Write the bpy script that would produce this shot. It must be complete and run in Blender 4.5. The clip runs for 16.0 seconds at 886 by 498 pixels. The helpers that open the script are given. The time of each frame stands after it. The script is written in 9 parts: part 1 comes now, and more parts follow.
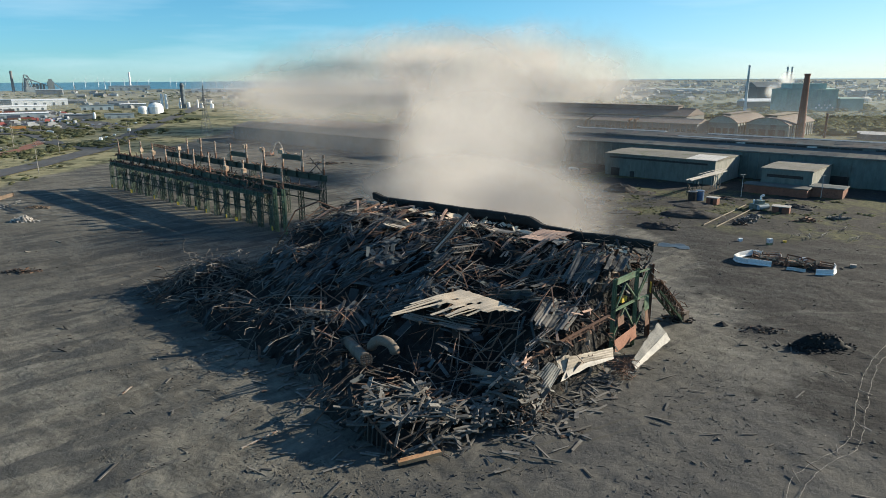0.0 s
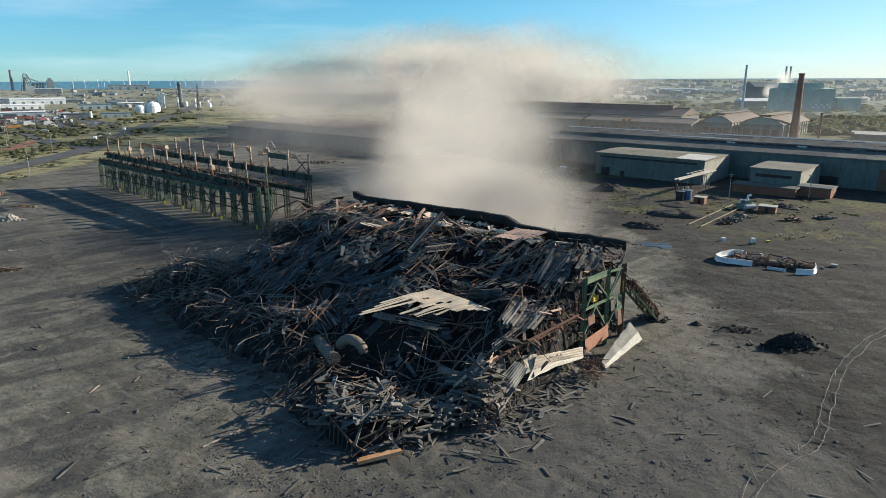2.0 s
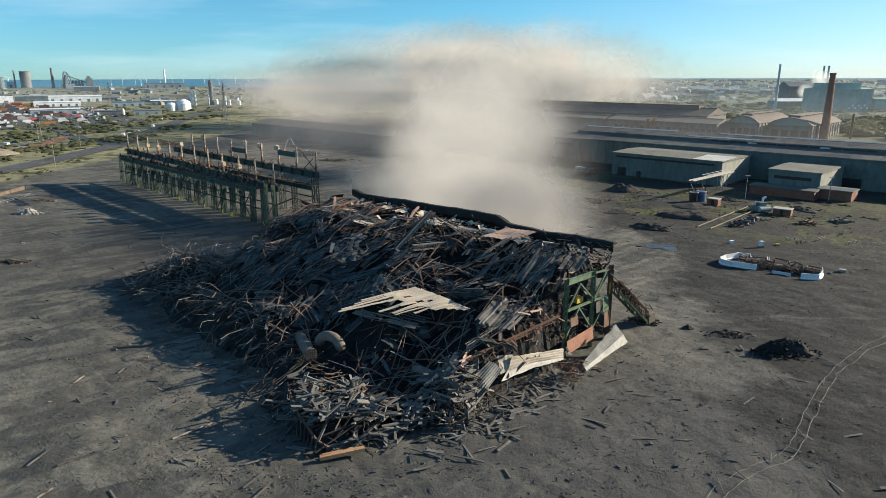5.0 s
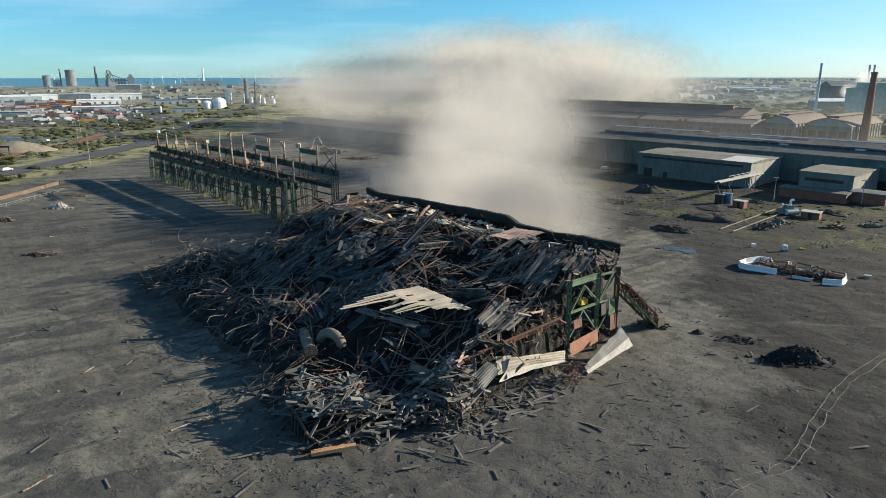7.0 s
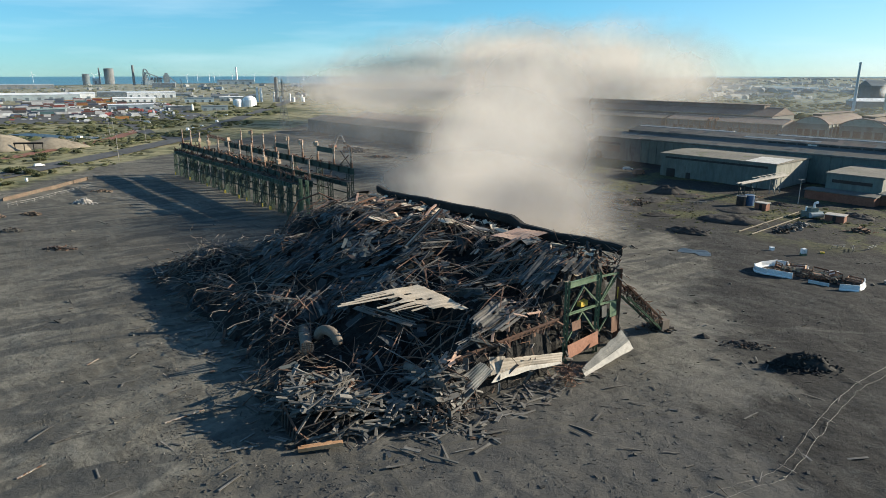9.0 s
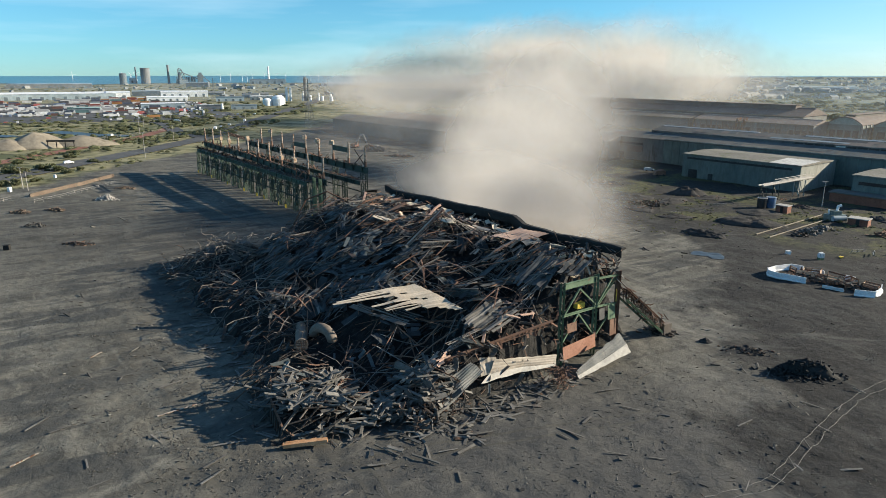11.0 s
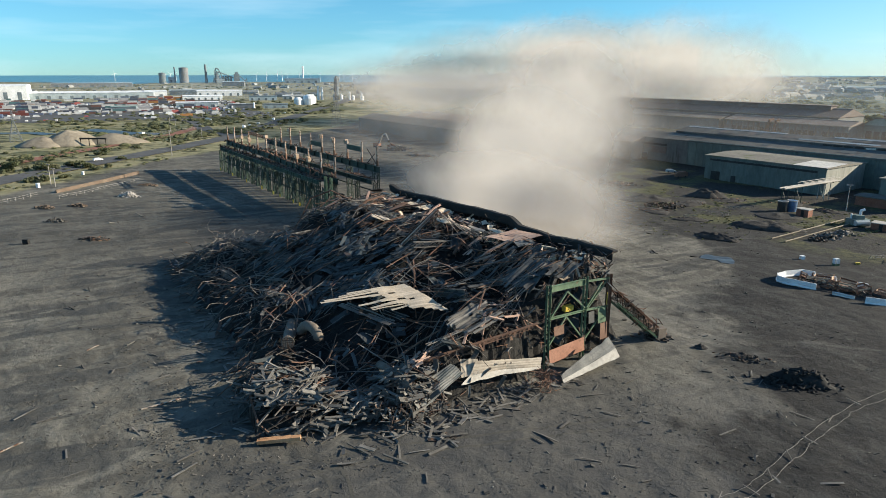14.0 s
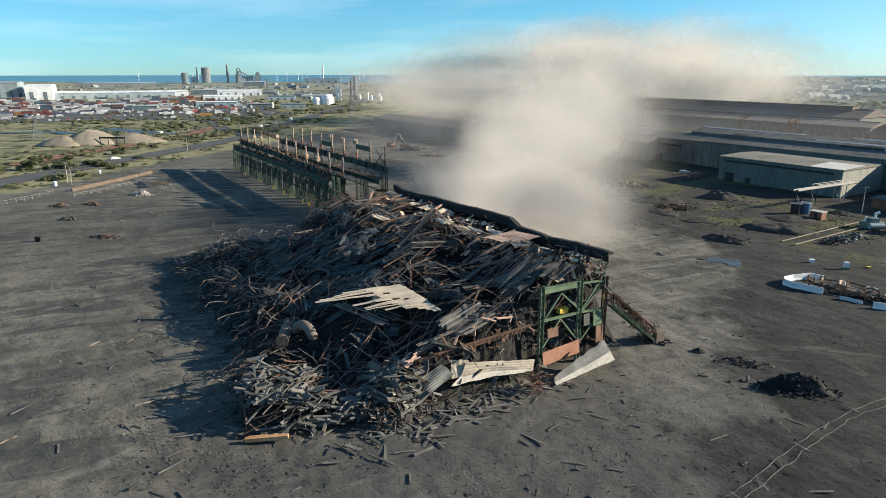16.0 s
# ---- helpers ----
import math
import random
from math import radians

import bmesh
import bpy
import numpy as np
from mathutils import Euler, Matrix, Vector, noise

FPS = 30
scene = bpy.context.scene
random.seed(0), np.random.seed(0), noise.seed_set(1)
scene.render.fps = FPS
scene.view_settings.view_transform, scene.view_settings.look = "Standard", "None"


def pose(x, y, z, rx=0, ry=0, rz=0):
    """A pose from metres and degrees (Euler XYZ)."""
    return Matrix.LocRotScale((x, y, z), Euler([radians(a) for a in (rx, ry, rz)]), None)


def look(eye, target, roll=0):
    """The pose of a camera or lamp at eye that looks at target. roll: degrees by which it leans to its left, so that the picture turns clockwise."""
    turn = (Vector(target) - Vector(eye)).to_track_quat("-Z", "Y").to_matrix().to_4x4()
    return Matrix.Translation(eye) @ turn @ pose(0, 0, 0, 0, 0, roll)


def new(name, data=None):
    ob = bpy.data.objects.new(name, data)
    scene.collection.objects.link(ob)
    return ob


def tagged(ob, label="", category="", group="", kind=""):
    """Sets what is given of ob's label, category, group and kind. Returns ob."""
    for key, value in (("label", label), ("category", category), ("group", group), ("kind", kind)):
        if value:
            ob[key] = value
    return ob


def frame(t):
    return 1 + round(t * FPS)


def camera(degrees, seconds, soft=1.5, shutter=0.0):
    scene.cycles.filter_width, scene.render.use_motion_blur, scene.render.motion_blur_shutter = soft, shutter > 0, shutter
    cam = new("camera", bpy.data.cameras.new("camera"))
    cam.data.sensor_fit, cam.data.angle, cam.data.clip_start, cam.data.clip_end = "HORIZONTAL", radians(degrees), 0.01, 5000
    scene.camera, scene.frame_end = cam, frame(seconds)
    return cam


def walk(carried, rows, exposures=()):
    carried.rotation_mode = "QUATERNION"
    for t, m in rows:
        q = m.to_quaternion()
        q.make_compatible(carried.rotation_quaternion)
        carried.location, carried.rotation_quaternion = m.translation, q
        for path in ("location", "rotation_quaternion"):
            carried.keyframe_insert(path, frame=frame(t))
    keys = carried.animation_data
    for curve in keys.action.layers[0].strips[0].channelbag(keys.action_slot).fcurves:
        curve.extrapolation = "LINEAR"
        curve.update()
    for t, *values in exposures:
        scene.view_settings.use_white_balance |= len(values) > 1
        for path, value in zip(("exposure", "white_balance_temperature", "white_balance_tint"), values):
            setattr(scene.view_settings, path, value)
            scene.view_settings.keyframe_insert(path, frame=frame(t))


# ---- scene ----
cam = camera(69.0, 16.0, soft=0.65)
METRES, EYE, TILT, LEAN, TURN = 36.0, 42.1, -14.88, 0.3, 0.0
ROWS = [
    (0.0, 0.0, 0.0, 0.0, 0.0, 0.0, -0.0),
    (0.5, 0.0292, -0.0, -0.0007, -0.01, -0.01, -0.01),
    (1.0, 0.0602, 0.0005, -0.0012, -0.03, -0.02, -0.01),
    (1.5, 0.0928, 0.0013, -0.0015, -0.01, -0.04, -0.04),
    (2.0, 0.1267, 0.0024, -0.0016, 0.04, -0.05, -0.07),
    (2.5, 0.1611, 0.0043, -0.0021, 0.31, -0.06, -0.15),
    (3.0, 0.1956, 0.0062, -0.0023, 0.59, -0.07, -0.26),
    (3.5, 0.2295, 0.0076, -0.0023, 0.9, -0.09, -0.36),
    (4.0, 0.2631, 0.0095, -0.0027, 1.37, -0.11, -0.51),
    (6.5, 0.4173, 0.0218, 0.0012, 4.83, -0.28, -1.53),
    (7.0, 0.4483, 0.0256, 0.0027, 5.51, -0.32, -1.72),
    (7.5, 0.4794, 0.0302, 0.0044, 6.17, -0.36, -1.91),
    (8.0, 0.5101, 0.0351, 0.0058, 6.83, -0.41, -2.11),
    (8.5, 0.542, 0.0404, 0.0072, 7.46, -0.46, -2.29),
    (9.0, 0.5748, 0.0459, 0.0085, 8.1, -0.51, -2.46),
    (11.5, 0.7427, 0.0786, 0.0184, 11.2, -0.72, -3.26),
    (12.0, 0.7758, 0.0867, 0.0207, 11.69, -0.76, -3.38),
    (12.5, 0.8086, 0.0951, 0.023, 12.2, -0.8, -3.5),
    (13.0, 0.8402, 0.1031, 0.026, 12.66, -0.83, -3.63),
    (13.5, 0.8662, 0.1096, 0.0286, 13.09, -0.86, -3.75),
    (14.0, 0.8875, 0.1151, 0.0309, 13.53, -0.9, -3.88),
    (14.5, 0.9069, 0.1199, 0.0331, 13.98, -0.94, -3.98),
    (15.0, 0.9263, 0.1248, 0.0356, 14.45, -0.98, -4.08),
    (15.5, 0.9514, 0.1317, 0.0386, 14.84, -1.0, -4.19),
    (16.0, 0.9845, 0.1415, 0.0413, 15.23, -1.03, -4.29),
]
walk(cam, [(t, pose(0, 0, EYE, TILT, LEAN, TURN) @ pose(METRES * x, METRES * y, METRES * z, 90 + pitch, roll, yaw)) for t, x, y, z, yaw, pitch, roll in ROWS],
     exposures=[(0.0, 0.73, 6350, 8), (8.0, 0.77, 6350, 8), (16.0, 0.84, 6350, 8)])

# ---- world, sun ----
SUN_AZ, SUN_EL = math.atan2(0.94, 0.34), radians(19.8)
world = bpy.data.worlds.new("sky")
scene.world = world
world.use_nodes = True
wn, wl = world.node_tree.nodes, world.node_tree.links
sky = wn.new("ShaderNodeTexSky")
sky.sky_type, sky.sun_disc = "NISHITA", False
sky.sun_elevation, sky.sun_rotation = SUN_EL, SUN_AZ
sky.air_density, sky.dust_density, sky.ozone_density = 1.0, 0.0, 4.0
wn["Background"].inputs["Strength"].default_value = 0.078
tint = wn.new("ShaderNodeMix")
tint.data_type, tint.blend_type = "RGBA", "MULTIPLY"
tint.inputs["Factor"].default_value = 1.0
# bluer air away from the sun, over the sea
sepz, low = wn.new("ShaderNodeSeparateXYZ"), wn.new("ShaderNodeValToRGB")
skyc = wn.new("ShaderNodeTexCoord")
wl.new(skyc.outputs["Generated"], sepz.inputs[0])
wl.new(sepz.outputs["X"], low.inputs["Fac"])
low.color_ramp.elements[0].color, low.color_ramp.elements[1].color = (0.57, 1.0, 1.08, 1), (0.9, 1.01, 1.0, 1)
low.color_ramp.elements[0].position, low.color_ramp.elements[1].position = 0.0, 0.55
haze, both = wn.new("ShaderNodeValToRGB"), wn.new("ShaderNodeMix")
haze.color_ramp.elements[0].color, haze.color_ramp.elements[1].color = (0.91, 0.945, 1.23, 1), (1, 1.01, 0.98, 1)
haze.color_ramp.elements[0].position, haze.color_ramp.elements[1].position = 0.01, 0.16
wl.new(sepz.outputs["Z"], haze.inputs["Fac"])
both.data_type, both.blend_type = "RGBA", "MULTIPLY"
both.inputs["Factor"].default_value = 1.0
wl.new(low.outputs["Color"], both.inputs["A"])
wl.new(haze.outputs["Color"], both.inputs["B"])
wl.new(both.outputs["Result"], tint.inputs["B"])
wl.new(sky.outputs[0], tint.inputs["A"])
# thin high cloud in long streaks
wc, wm, wnoise, wr = wn.new("ShaderNodeTexCoord"), wn.new("ShaderNodeMapping"), wn.new("ShaderNodeTexNoise"), wn.new("ShaderNodeValToRGB")
wm.inputs["Scale"].default_value = (1.6, 1.6, 14.0)
wnoise.inputs["Scale"].default_value, wnoise.inputs["Detail"].default_value = 1.7, 6.0
wr.color_ramp.elements[0].position, wr.color_ramp.elements[1].position = 0.5, 0.78
wl.new(wc.outputs["Generated"], wm.inputs["Vector"])
wl.new(wm.outputs[0], wnoise.inputs["Vector"])
wl.new(wnoise.outputs["Fac"], wr.inputs["Fac"])
veil = wn.new("ShaderNodeMath")
veil.operation = "MULTIPLY"
veil.inputs[1].default_value = 0.3
wl.new(wr.outputs["Color"], veil.inputs[0])
cloud = wn.new("ShaderNodeMix")
cloud.data_type = "RGBA"
cloud.inputs["B"].default_value = (7.6, 8.9, 9.4, 1)
wl.new(veil.outputs[0], cloud.inputs["Factor"])
wl.new(tint.outputs["Result"], cloud.inputs["A"])
wl.new(cloud.outputs["Result"], wn["Background"].inputs["Color"])
sun = new("sun", bpy.data.lights.new("sun", "SUN"))
sun.data.energy, sun.data.angle, sun.data.color = 5.7, radians(0.53), (1.0, 0.87, 0.67)
sun.matrix_world = look((0.94 * 100, 0.34 * 100, 100 * math.tan(SUN_EL)), (0, 0, 0))

# ---- tools ----
RNG = random.Random(7)


class Geo:
    """Collects vertices and faces for one mesh."""

    def __init__(self):
        self.v, self.f = [], []

    def add(self, vs, fs):
        k = len(self.v)
        self.v.extend([tuple(p) for p in vs])
        self.f.extend([tuple(i + k for i in f) for f in fs])
        return self

    def box(self, m, sx, sy, sz):
        vs = [m @ Vector((x * sx / 2, y * sy / 2, z * sz / 2)) for x in (-1, 1) for y in (-1, 1) for z in (-1, 1)]
        return self.add(vs, [(0, 1, 3, 2), (4, 6, 7, 5), (0, 4, 5, 1), (2, 3, 7, 6), (0, 2, 6, 4), (1, 5, 7, 3)])

    def block(self, x0, x1, y0, y1, z0, z1):
        return self.box(Matrix.Translation(((x0 + x1) / 2, (y0 + y1) / 2, (z0 + z1) / 2)), x1 - x0, y1 - y0, z1 - z0)

    def beam(self, p, q, w, h, roll=0.0):
        p, q = Vector(p), Vector(q)
        d = q - p
        m = Matrix.Translation((p + q) / 2) @ d.to_track_quat("X", "Z").to_matrix().to_4x4() @ Matrix.Rotation(roll, 4, "X")
        return self.box(m, d.length, w, h)

    def ibeam(self, p, q, w, h, t=0.06, roll=0.0):
        p, q = Vector(p), Vector(q)
        d = q - p
        m = Matrix.Translation((p + q) / 2) @ d.to_track_quat("X", "Z").to_matrix().to_4x4() @ Matrix.Rotation(roll, 4, "X")
        for z in (h / 2 - t / 2, -h / 2 + t / 2):
            self.box(m @ Matrix.Translation((0, 0, z)), d.length, w, t)
        return self.box(m, d.length, t, h - 2 * t)

    def tube(self, p, q, r0, r1=None, n=8, caps=True):
        r1 = r0 if r1 is None else r1
        p, q = Vector(p), Vector(q)
        m = (q - p).to_track_quat("Z", "X").to_matrix()
        vs = [c + m @ Vector((r * math.cos(i * math.tau / n), r * math.sin(i * math.tau / n), 0)) for c, r in ((p, r0), (q, r1)) for i in range(n)]
        fs = [(i, (i + 1) % n, n + (i + 1) % n, n + i) for i in range(n)]
        if caps:
            fs += [tuple(range(n))[::-1], tuple(range(n, 2 * n))]
        return self.add(vs, fs)

    def path(self, pts, r, n=5):
        for p, q in zip(pts, pts[1:]):
            self.tube(p, q, r, r, n, False)
        return self

    def rings(self, rings, cap=True):
        n = len(rings[0])
        vs = [p for ring in rings for p in ring]
        fs = [(k * n + i, k * n + (i + 1) % n, (k + 1) * n + (i + 1) % n, (k + 1) * n + i) for k in range(len(rings) - 1) for i in range(n)]
        if cap:
            fs += [tuple(range(n))[::-1], tuple(range((len(rings) - 1) * n, len(rings) * n))]
        return self.add(vs, fs)

    def lathe(self, c, prof, n=16):
        c = Vector(c)
        return self.rings([[c + Vector((r * math.cos(i * math.tau / n), r * math.sin(i * math.tau / n), z)) for i in range(n)] for r, z in prof])

    def panel(self, fn, nu, nv, thick):
        """A sheet of some thickness: fn(u, v) gives its upper side for u, v in 0..1."""
        top = [[Vector(fn(i / nu, j / nv)) for j in range(nv + 1)] for i in range(nu + 1)]
        nrm = (top[nu][0] - top[0][0]).cross(top[0][nv] - top[0][0])
        nrm = nrm.normalized() * -thick if nrm.length > 0 else Vector((0, 0, -thick))
        w = nv + 1
        vs = [p for row in top for p in row] + [p + nrm for row in top for p in row]
        k, fs = (nu + 1) * w, []
        for i in range(nu):
            for j in range(nv):
                a, b, c, d = i * w + j, (i + 1) * w + j, (i + 1) * w + j + 1, i * w + j + 1
                fs += [(a, b, c, d), (k + d, k + c, k + b, k + a)]
        edge = [i * w for i in range(nu + 1)] + [nu * w + j for j in range(1, w)] + [i * w + nv for i in range(nu - 1, -1, -1)] + [j for j in range(nv - 1, 0, -1)]
        fs += [(a, k + a, k + b, b) for a, b in zip(edge, edge[1:] + edge[:1])]
        return self.add(vs, fs)

    def truss(self, p, q, w, h, bar, step, side=None):
        """A four-chord lattice girder from p to q."""
        p, q = Vector(p), Vector(q)
        d = q - p
        m = d.to_track_quat("X", "Z").to_matrix() if side is None else Matrix([d.normalized(), Vector(side).normalized(), d.normalized().cross(Vector(side).normalized())]).transposed()
        co = [m @ Vector((0, y * w / 2, z * h / 2)) for y, z in ((-1, -1), (1, -1), (1, 1), (-1, 1))]
        n = max(2, round(d.length / step))
        for c in co:
            self.beam(p + c, q + c, bar, bar)
        for i in range(n):
            a, b = p + d * (i / n), p + d * ((i + 1) / n)
            for k in range(4):
                c0, c1 = co[k], co[(k + 1) % 4]
                if i % 2:
                    c0, c1 = c1, c0
                self.beam(a + c0, b + c1, bar * 0.6, bar * 0.6)
                self.beam(a + co[k], a + co[(k + 1) % 4], bar * 0.6, bar * 0.6)
        return self

    def mesh(self, name, smooth=False):
        me = bpy.data.meshes.new(name)
        me.from_pydata(self.v, [], self.f)
        if smooth:
            me.polygons.foreach_set("use_smooth", [True] * len(me.polygons))
        me.update()
        return me


def part(name, geo, material, parent=None, label="", smooth=False, m=None, kind=""):
    ob = new(name, geo if isinstance(geo, bpy.types.Mesh) else geo.mesh(name, smooth))
    if not ob.data.materials:
        ob.data.materials.append(material)
    ob.parent = parent
    if m is not None:
        ob.matrix_local = m
    return tagged(ob, label, kind=kind)


def thing(name, label, category, m=None, group="", kind=""):
    ob = new(name)
    ob.empty_display_size = 0.5
    if m is not None:
        ob.matrix_world = m
    return tagged(ob, label, category, group, kind)


def single(name, geo, material, label, category, m=None, group="", kind="", smooth=False):
    ob = new(name, geo if isinstance(geo, bpy.types.Mesh) else geo.mesh(name, smooth))
    if not ob.data.materials:
        ob.data.materials.append(material)
    if m is not None:
        ob.matrix_world = m
    return tagged(ob, label, category, group, kind)


def smooth01(x):
    x = min(1.0, max(0.0, x))
    return x * x * (3 - 2 * x)


def lerp_table(table, x):
    for (x0, y0), (x1, y1) in zip(table, table[1:]):
        if x <= x1:
            return y0 + (y1 - y0) * max(0.0, min(1.0, (x - x0) / (x1 - x0)))
    return table[-1][1]


# ---- materials ----
class Nodes:
    def __init__(self, name):
        self.mat = bpy.data.materials.new(name)
        self.mat.use_nodes = True
        self.t = self.mat.node_tree
        self.bsdf = self.t.nodes["Principled BSDF"]
        self.out = self.t.nodes["Material Output"]

    def node(self, kind, **values):
        n = self.t.nodes.new(kind)
        for key, value in values.items():
            n.inputs[key].default_value = value
        return n

    def link(self, a, b):
        self.t.links.new(a, b)

    def pos(self, scale=(1, 1, 1), turn=0.0):
        g = self.node("ShaderNodeNewGeometry")
        mp = self.node("ShaderNodeMapping", Scale=tuple(1 / k for k in scale), Rotation=(0, 0, turn))
        mp.vector_type = "TEXTURE"
        self.link(g.outputs["Position"], mp.inputs["Vector"])
        return mp.outputs[0]

    def noise(self, vec, scale, detail=4.0, rough=0.6, distort=0.0):
        n = self.node("ShaderNodeTexNoise", Scale=scale, Detail=detail, Roughness=rough, Distortion=distort)
        self.link(vec, n.inputs["Vector"])
        return n.outputs["Fac"]

    def ramp(self, fac, *stops):
        r = self.node("ShaderNodeValToRGB")
        e = r.color_ramp.elements
        while len(e) < len(stops):
            e.new(0.5)
        for el, (p, c) in zip(e, stops):
            el.position = p
            el.color = (c, c, c, 1) if isinstance(c, (int, float)) else (*c, 1)
        self.link(fac, r.inputs["Fac"])
        return r.outputs["Color"]

    def mix(self, fac, a, b, mode="MIX"):
        n = self.t.nodes.new("ShaderNodeMix")
        n.data_type, n.blend_type = "RGBA", mode
        for sock, value in ((n.inputs["Factor"], fac), (n.inputs["A"], a), (n.inputs["B"], b)):
            if isinstance(value, (int, float)):
                sock.default_value = value if sock.type == "VALUE" else (value, value, value, 1)
            elif isinstance(value, tuple):
                sock.default_value = (*value, 1)
            else:
                self.link(value, sock)
        return n.outputs["Result"]

    def math(self, op, a, b=0.0, clamp=False):
        n = self.t.nodes.new("ShaderNodeMath")
        n.operation, n.use_clamp = op, clamp
        for sock, value in ((n.inputs[0], a), (n.inputs[1], b)):
            if isinstance(value, (int, float)):
                sock.default_value = value
            else:
                self.link(value, sock)
        return n.outputs[0]

    def bump(self, height, strength, distance):
        n = self.node("ShaderNodeBump", Strength=strength, Distance=distance)
        self.link(height, n.inputs["Height"])
        self.link(n.outputs[0], self.bsdf.inputs["Normal"])

    def finish(self, colour, rough=0.85, metal=0.0, spec=0.3):
        if isinstance(colour, tuple):
            self.bsdf.inputs["Base Color"].default_value = (*colour, 1)
        else:
            self.link(colour, self.bsdf.inputs["Base Color"])
        if isinstance(rough, (int, float)):
            self.bsdf.inputs["Roughness"].default_value = rough
        else:
            self.link(rough, self.bsdf.inputs["Roughness"])
        self.bsdf.inputs["Metallic"].default_value = metal
        self.bsdf.inputs["Specular IOR Level"].default_value = spec
        return self.mat


def surface(name, c1, c2, scale, c3=None, stain=0.62, rough=0.85, metal=0.0, bump=0.3, depth=0.03, pieces=0.0, stretch=(1, 1, 1), spec=0.3, tones=None):
    """Two colours in patches, a third as stains, fine grain and relief; pieces: how much single pieces differ; tones: colours that pieces take at random."""
    n = Nodes(name)
    vec = n.pos(stretch)
    col = n.mix(n.ramp(n.noise(vec, scale, 5), (0.35, 0.0), (0.68, 1.0)), c1, c2)
    fine = n.noise(vec, scale * 9, 4, 0.7)
    rnd = None
    if pieces or tones:
        info = n.node("ShaderNodeObjectInfo")
        geo = n.node("ShaderNodeNewGeometry")
        rnd = n.math("FRACT", n.math("ADD", info.outputs["Random"], geo.outputs["Random Per Island"]))
    if tones:
        r = n.node("ShaderNodeValToRGB")
        r.color_ramp.interpolation = "CONSTANT"
        e = r.color_ramp.elements
        while len(e) < len(tones):
            e.new(0.5)
        for el, (p, c) in zip(e, tones):
            el.position, el.color = p, (*c, 1)
        n.link(rnd, r.inputs["Fac"])
        col = n.mix(0.72, col, r.outputs["Color"])
    if c3:
        col = n.mix(n.ramp(n.noise(vec, scale * 2.3, 6, 0.65, 0.4), (stain, 0.0), (stain + 0.1, 1.0)), col, c3)
    col = n.mix(1.0, col, n.ramp(fine, (0.25, 0.72), (0.75, 1.28)), "MULTIPLY")
    if pieces:
        w = n.node("ShaderNodeTexWhiteNoise")
        w.noise_dimensions = "1D"
        n.link(rnd, w.inputs["W"])
        col = n.mix(1.0, col, n.ramp(w.outputs["Value"], (0.0, 1.0 - pieces), (1.0, 1.0 + pieces)), "MULTIPLY")
    n.bump(fine, bump, depth)
    return n.finish(col, rough, metal, spec)


M_SLAT = surface("weathered_cladding", (0.03, 0.032, 0.034), (0.062, 0.065, 0.067), 0.4, (0.09, 0.055, 0.04), 0.64, 0.7, 0.0, 0.3, 0.02, 0.5,
                 tones=((0.0, (0.052, 0.066, 0.072)), (0.3, (0.026, 0.028, 0.03)), (0.55, (0.09, 0.095, 0.097)), (0.74, (0.038, 0.042, 0.046)), (0.86, (0.15, 0.145, 0.135)), (0.92, (0.1, 0.06, 0.04))))
# core of the heap, much darker than the pieces lying on it
M_CORE = surface("near_black_core", (0.014, 0.014, 0.014), (0.034, 0.032, 0.03), 0.7, (0.1, 0.06, 0.04), 0.66, 0.95, 0, 0.8, 0.2)
M_STEEL = surface("dark_steel", (0.038, 0.036, 0.034), (0.076, 0.065, 0.057), 0.6, (0.17, 0.085, 0.05), 0.58, 0.75, 0.0, 0.3, 0.02, 0.4,
                  tones=((0.0, (0.035, 0.032, 0.03)), (0.45, (0.075, 0.062, 0.055)), (0.68, (0.11, 0.062, 0.042)), (0.84, (0.17, 0.15, 0.13)), (0.95, (0.2, 0.1, 0.06))))
M_RUST = surface("rusted_steel", (0.13, 0.075, 0.052), (0.2, 0.122, 0.088), 0.5, (0.075, 0.045, 0.035), 0.6, 0.85, 0, 0.3, 0.02, 0.25)
M_GREEN = surface("green_painted_steel", (0.078, 0.124, 0.078), (0.143, 0.202, 0.13), 0.35, (0.12, 0.07, 0.045), 0.6, 0.6, 0, 0.2, 0.02, 0.2)
M_DKGREEN = surface("dark_green_girder", (0.03, 0.045, 0.037), (0.055, 0.075, 0.06), 0.3, (0.08, 0.05, 0.035), 0.62, 0.65, 0, 0.2, 0.02, 0.2)
M_MIDGREEN = surface("green_girder", (0.042, 0.066, 0.05), (0.075, 0.105, 0.08), 0.3, (0.09, 0.055, 0.04), 0.62, 0.65, 0, 0.2, 0.02, 0.2)
M_YELLOW = surface("yellow_paint", (0.55, 0.38, 0.05), (0.65, 0.47, 0.09), 1.5, (0.2, 0.12, 0.05), 0.65, 0.6)
M_WHITE = surface("white_cladding", (0.29, 0.25, 0.205), (0.37, 0.325, 0.27), 0.18, (0.3, 0.25, 0.2), 0.64, 0.6, 0, 0.15, 0.02)
M_EDGE = surface("white_sheet_edge", (0.36, 0.335, 0.3), (0.43, 0.405, 0.365), 0.2, (0.36, 0.32, 0.27), 0.66, 0.6, 0, 0.1, 0.02)
M_PALE = surface("pale_roof_sheet", (0.46, 0.38, 0.29), (0.55, 0.465, 0.365), 0.4, (0.28, 0.22, 0.18), 0.66, 0.75, 0, 0.2, 0.02, 0.15)
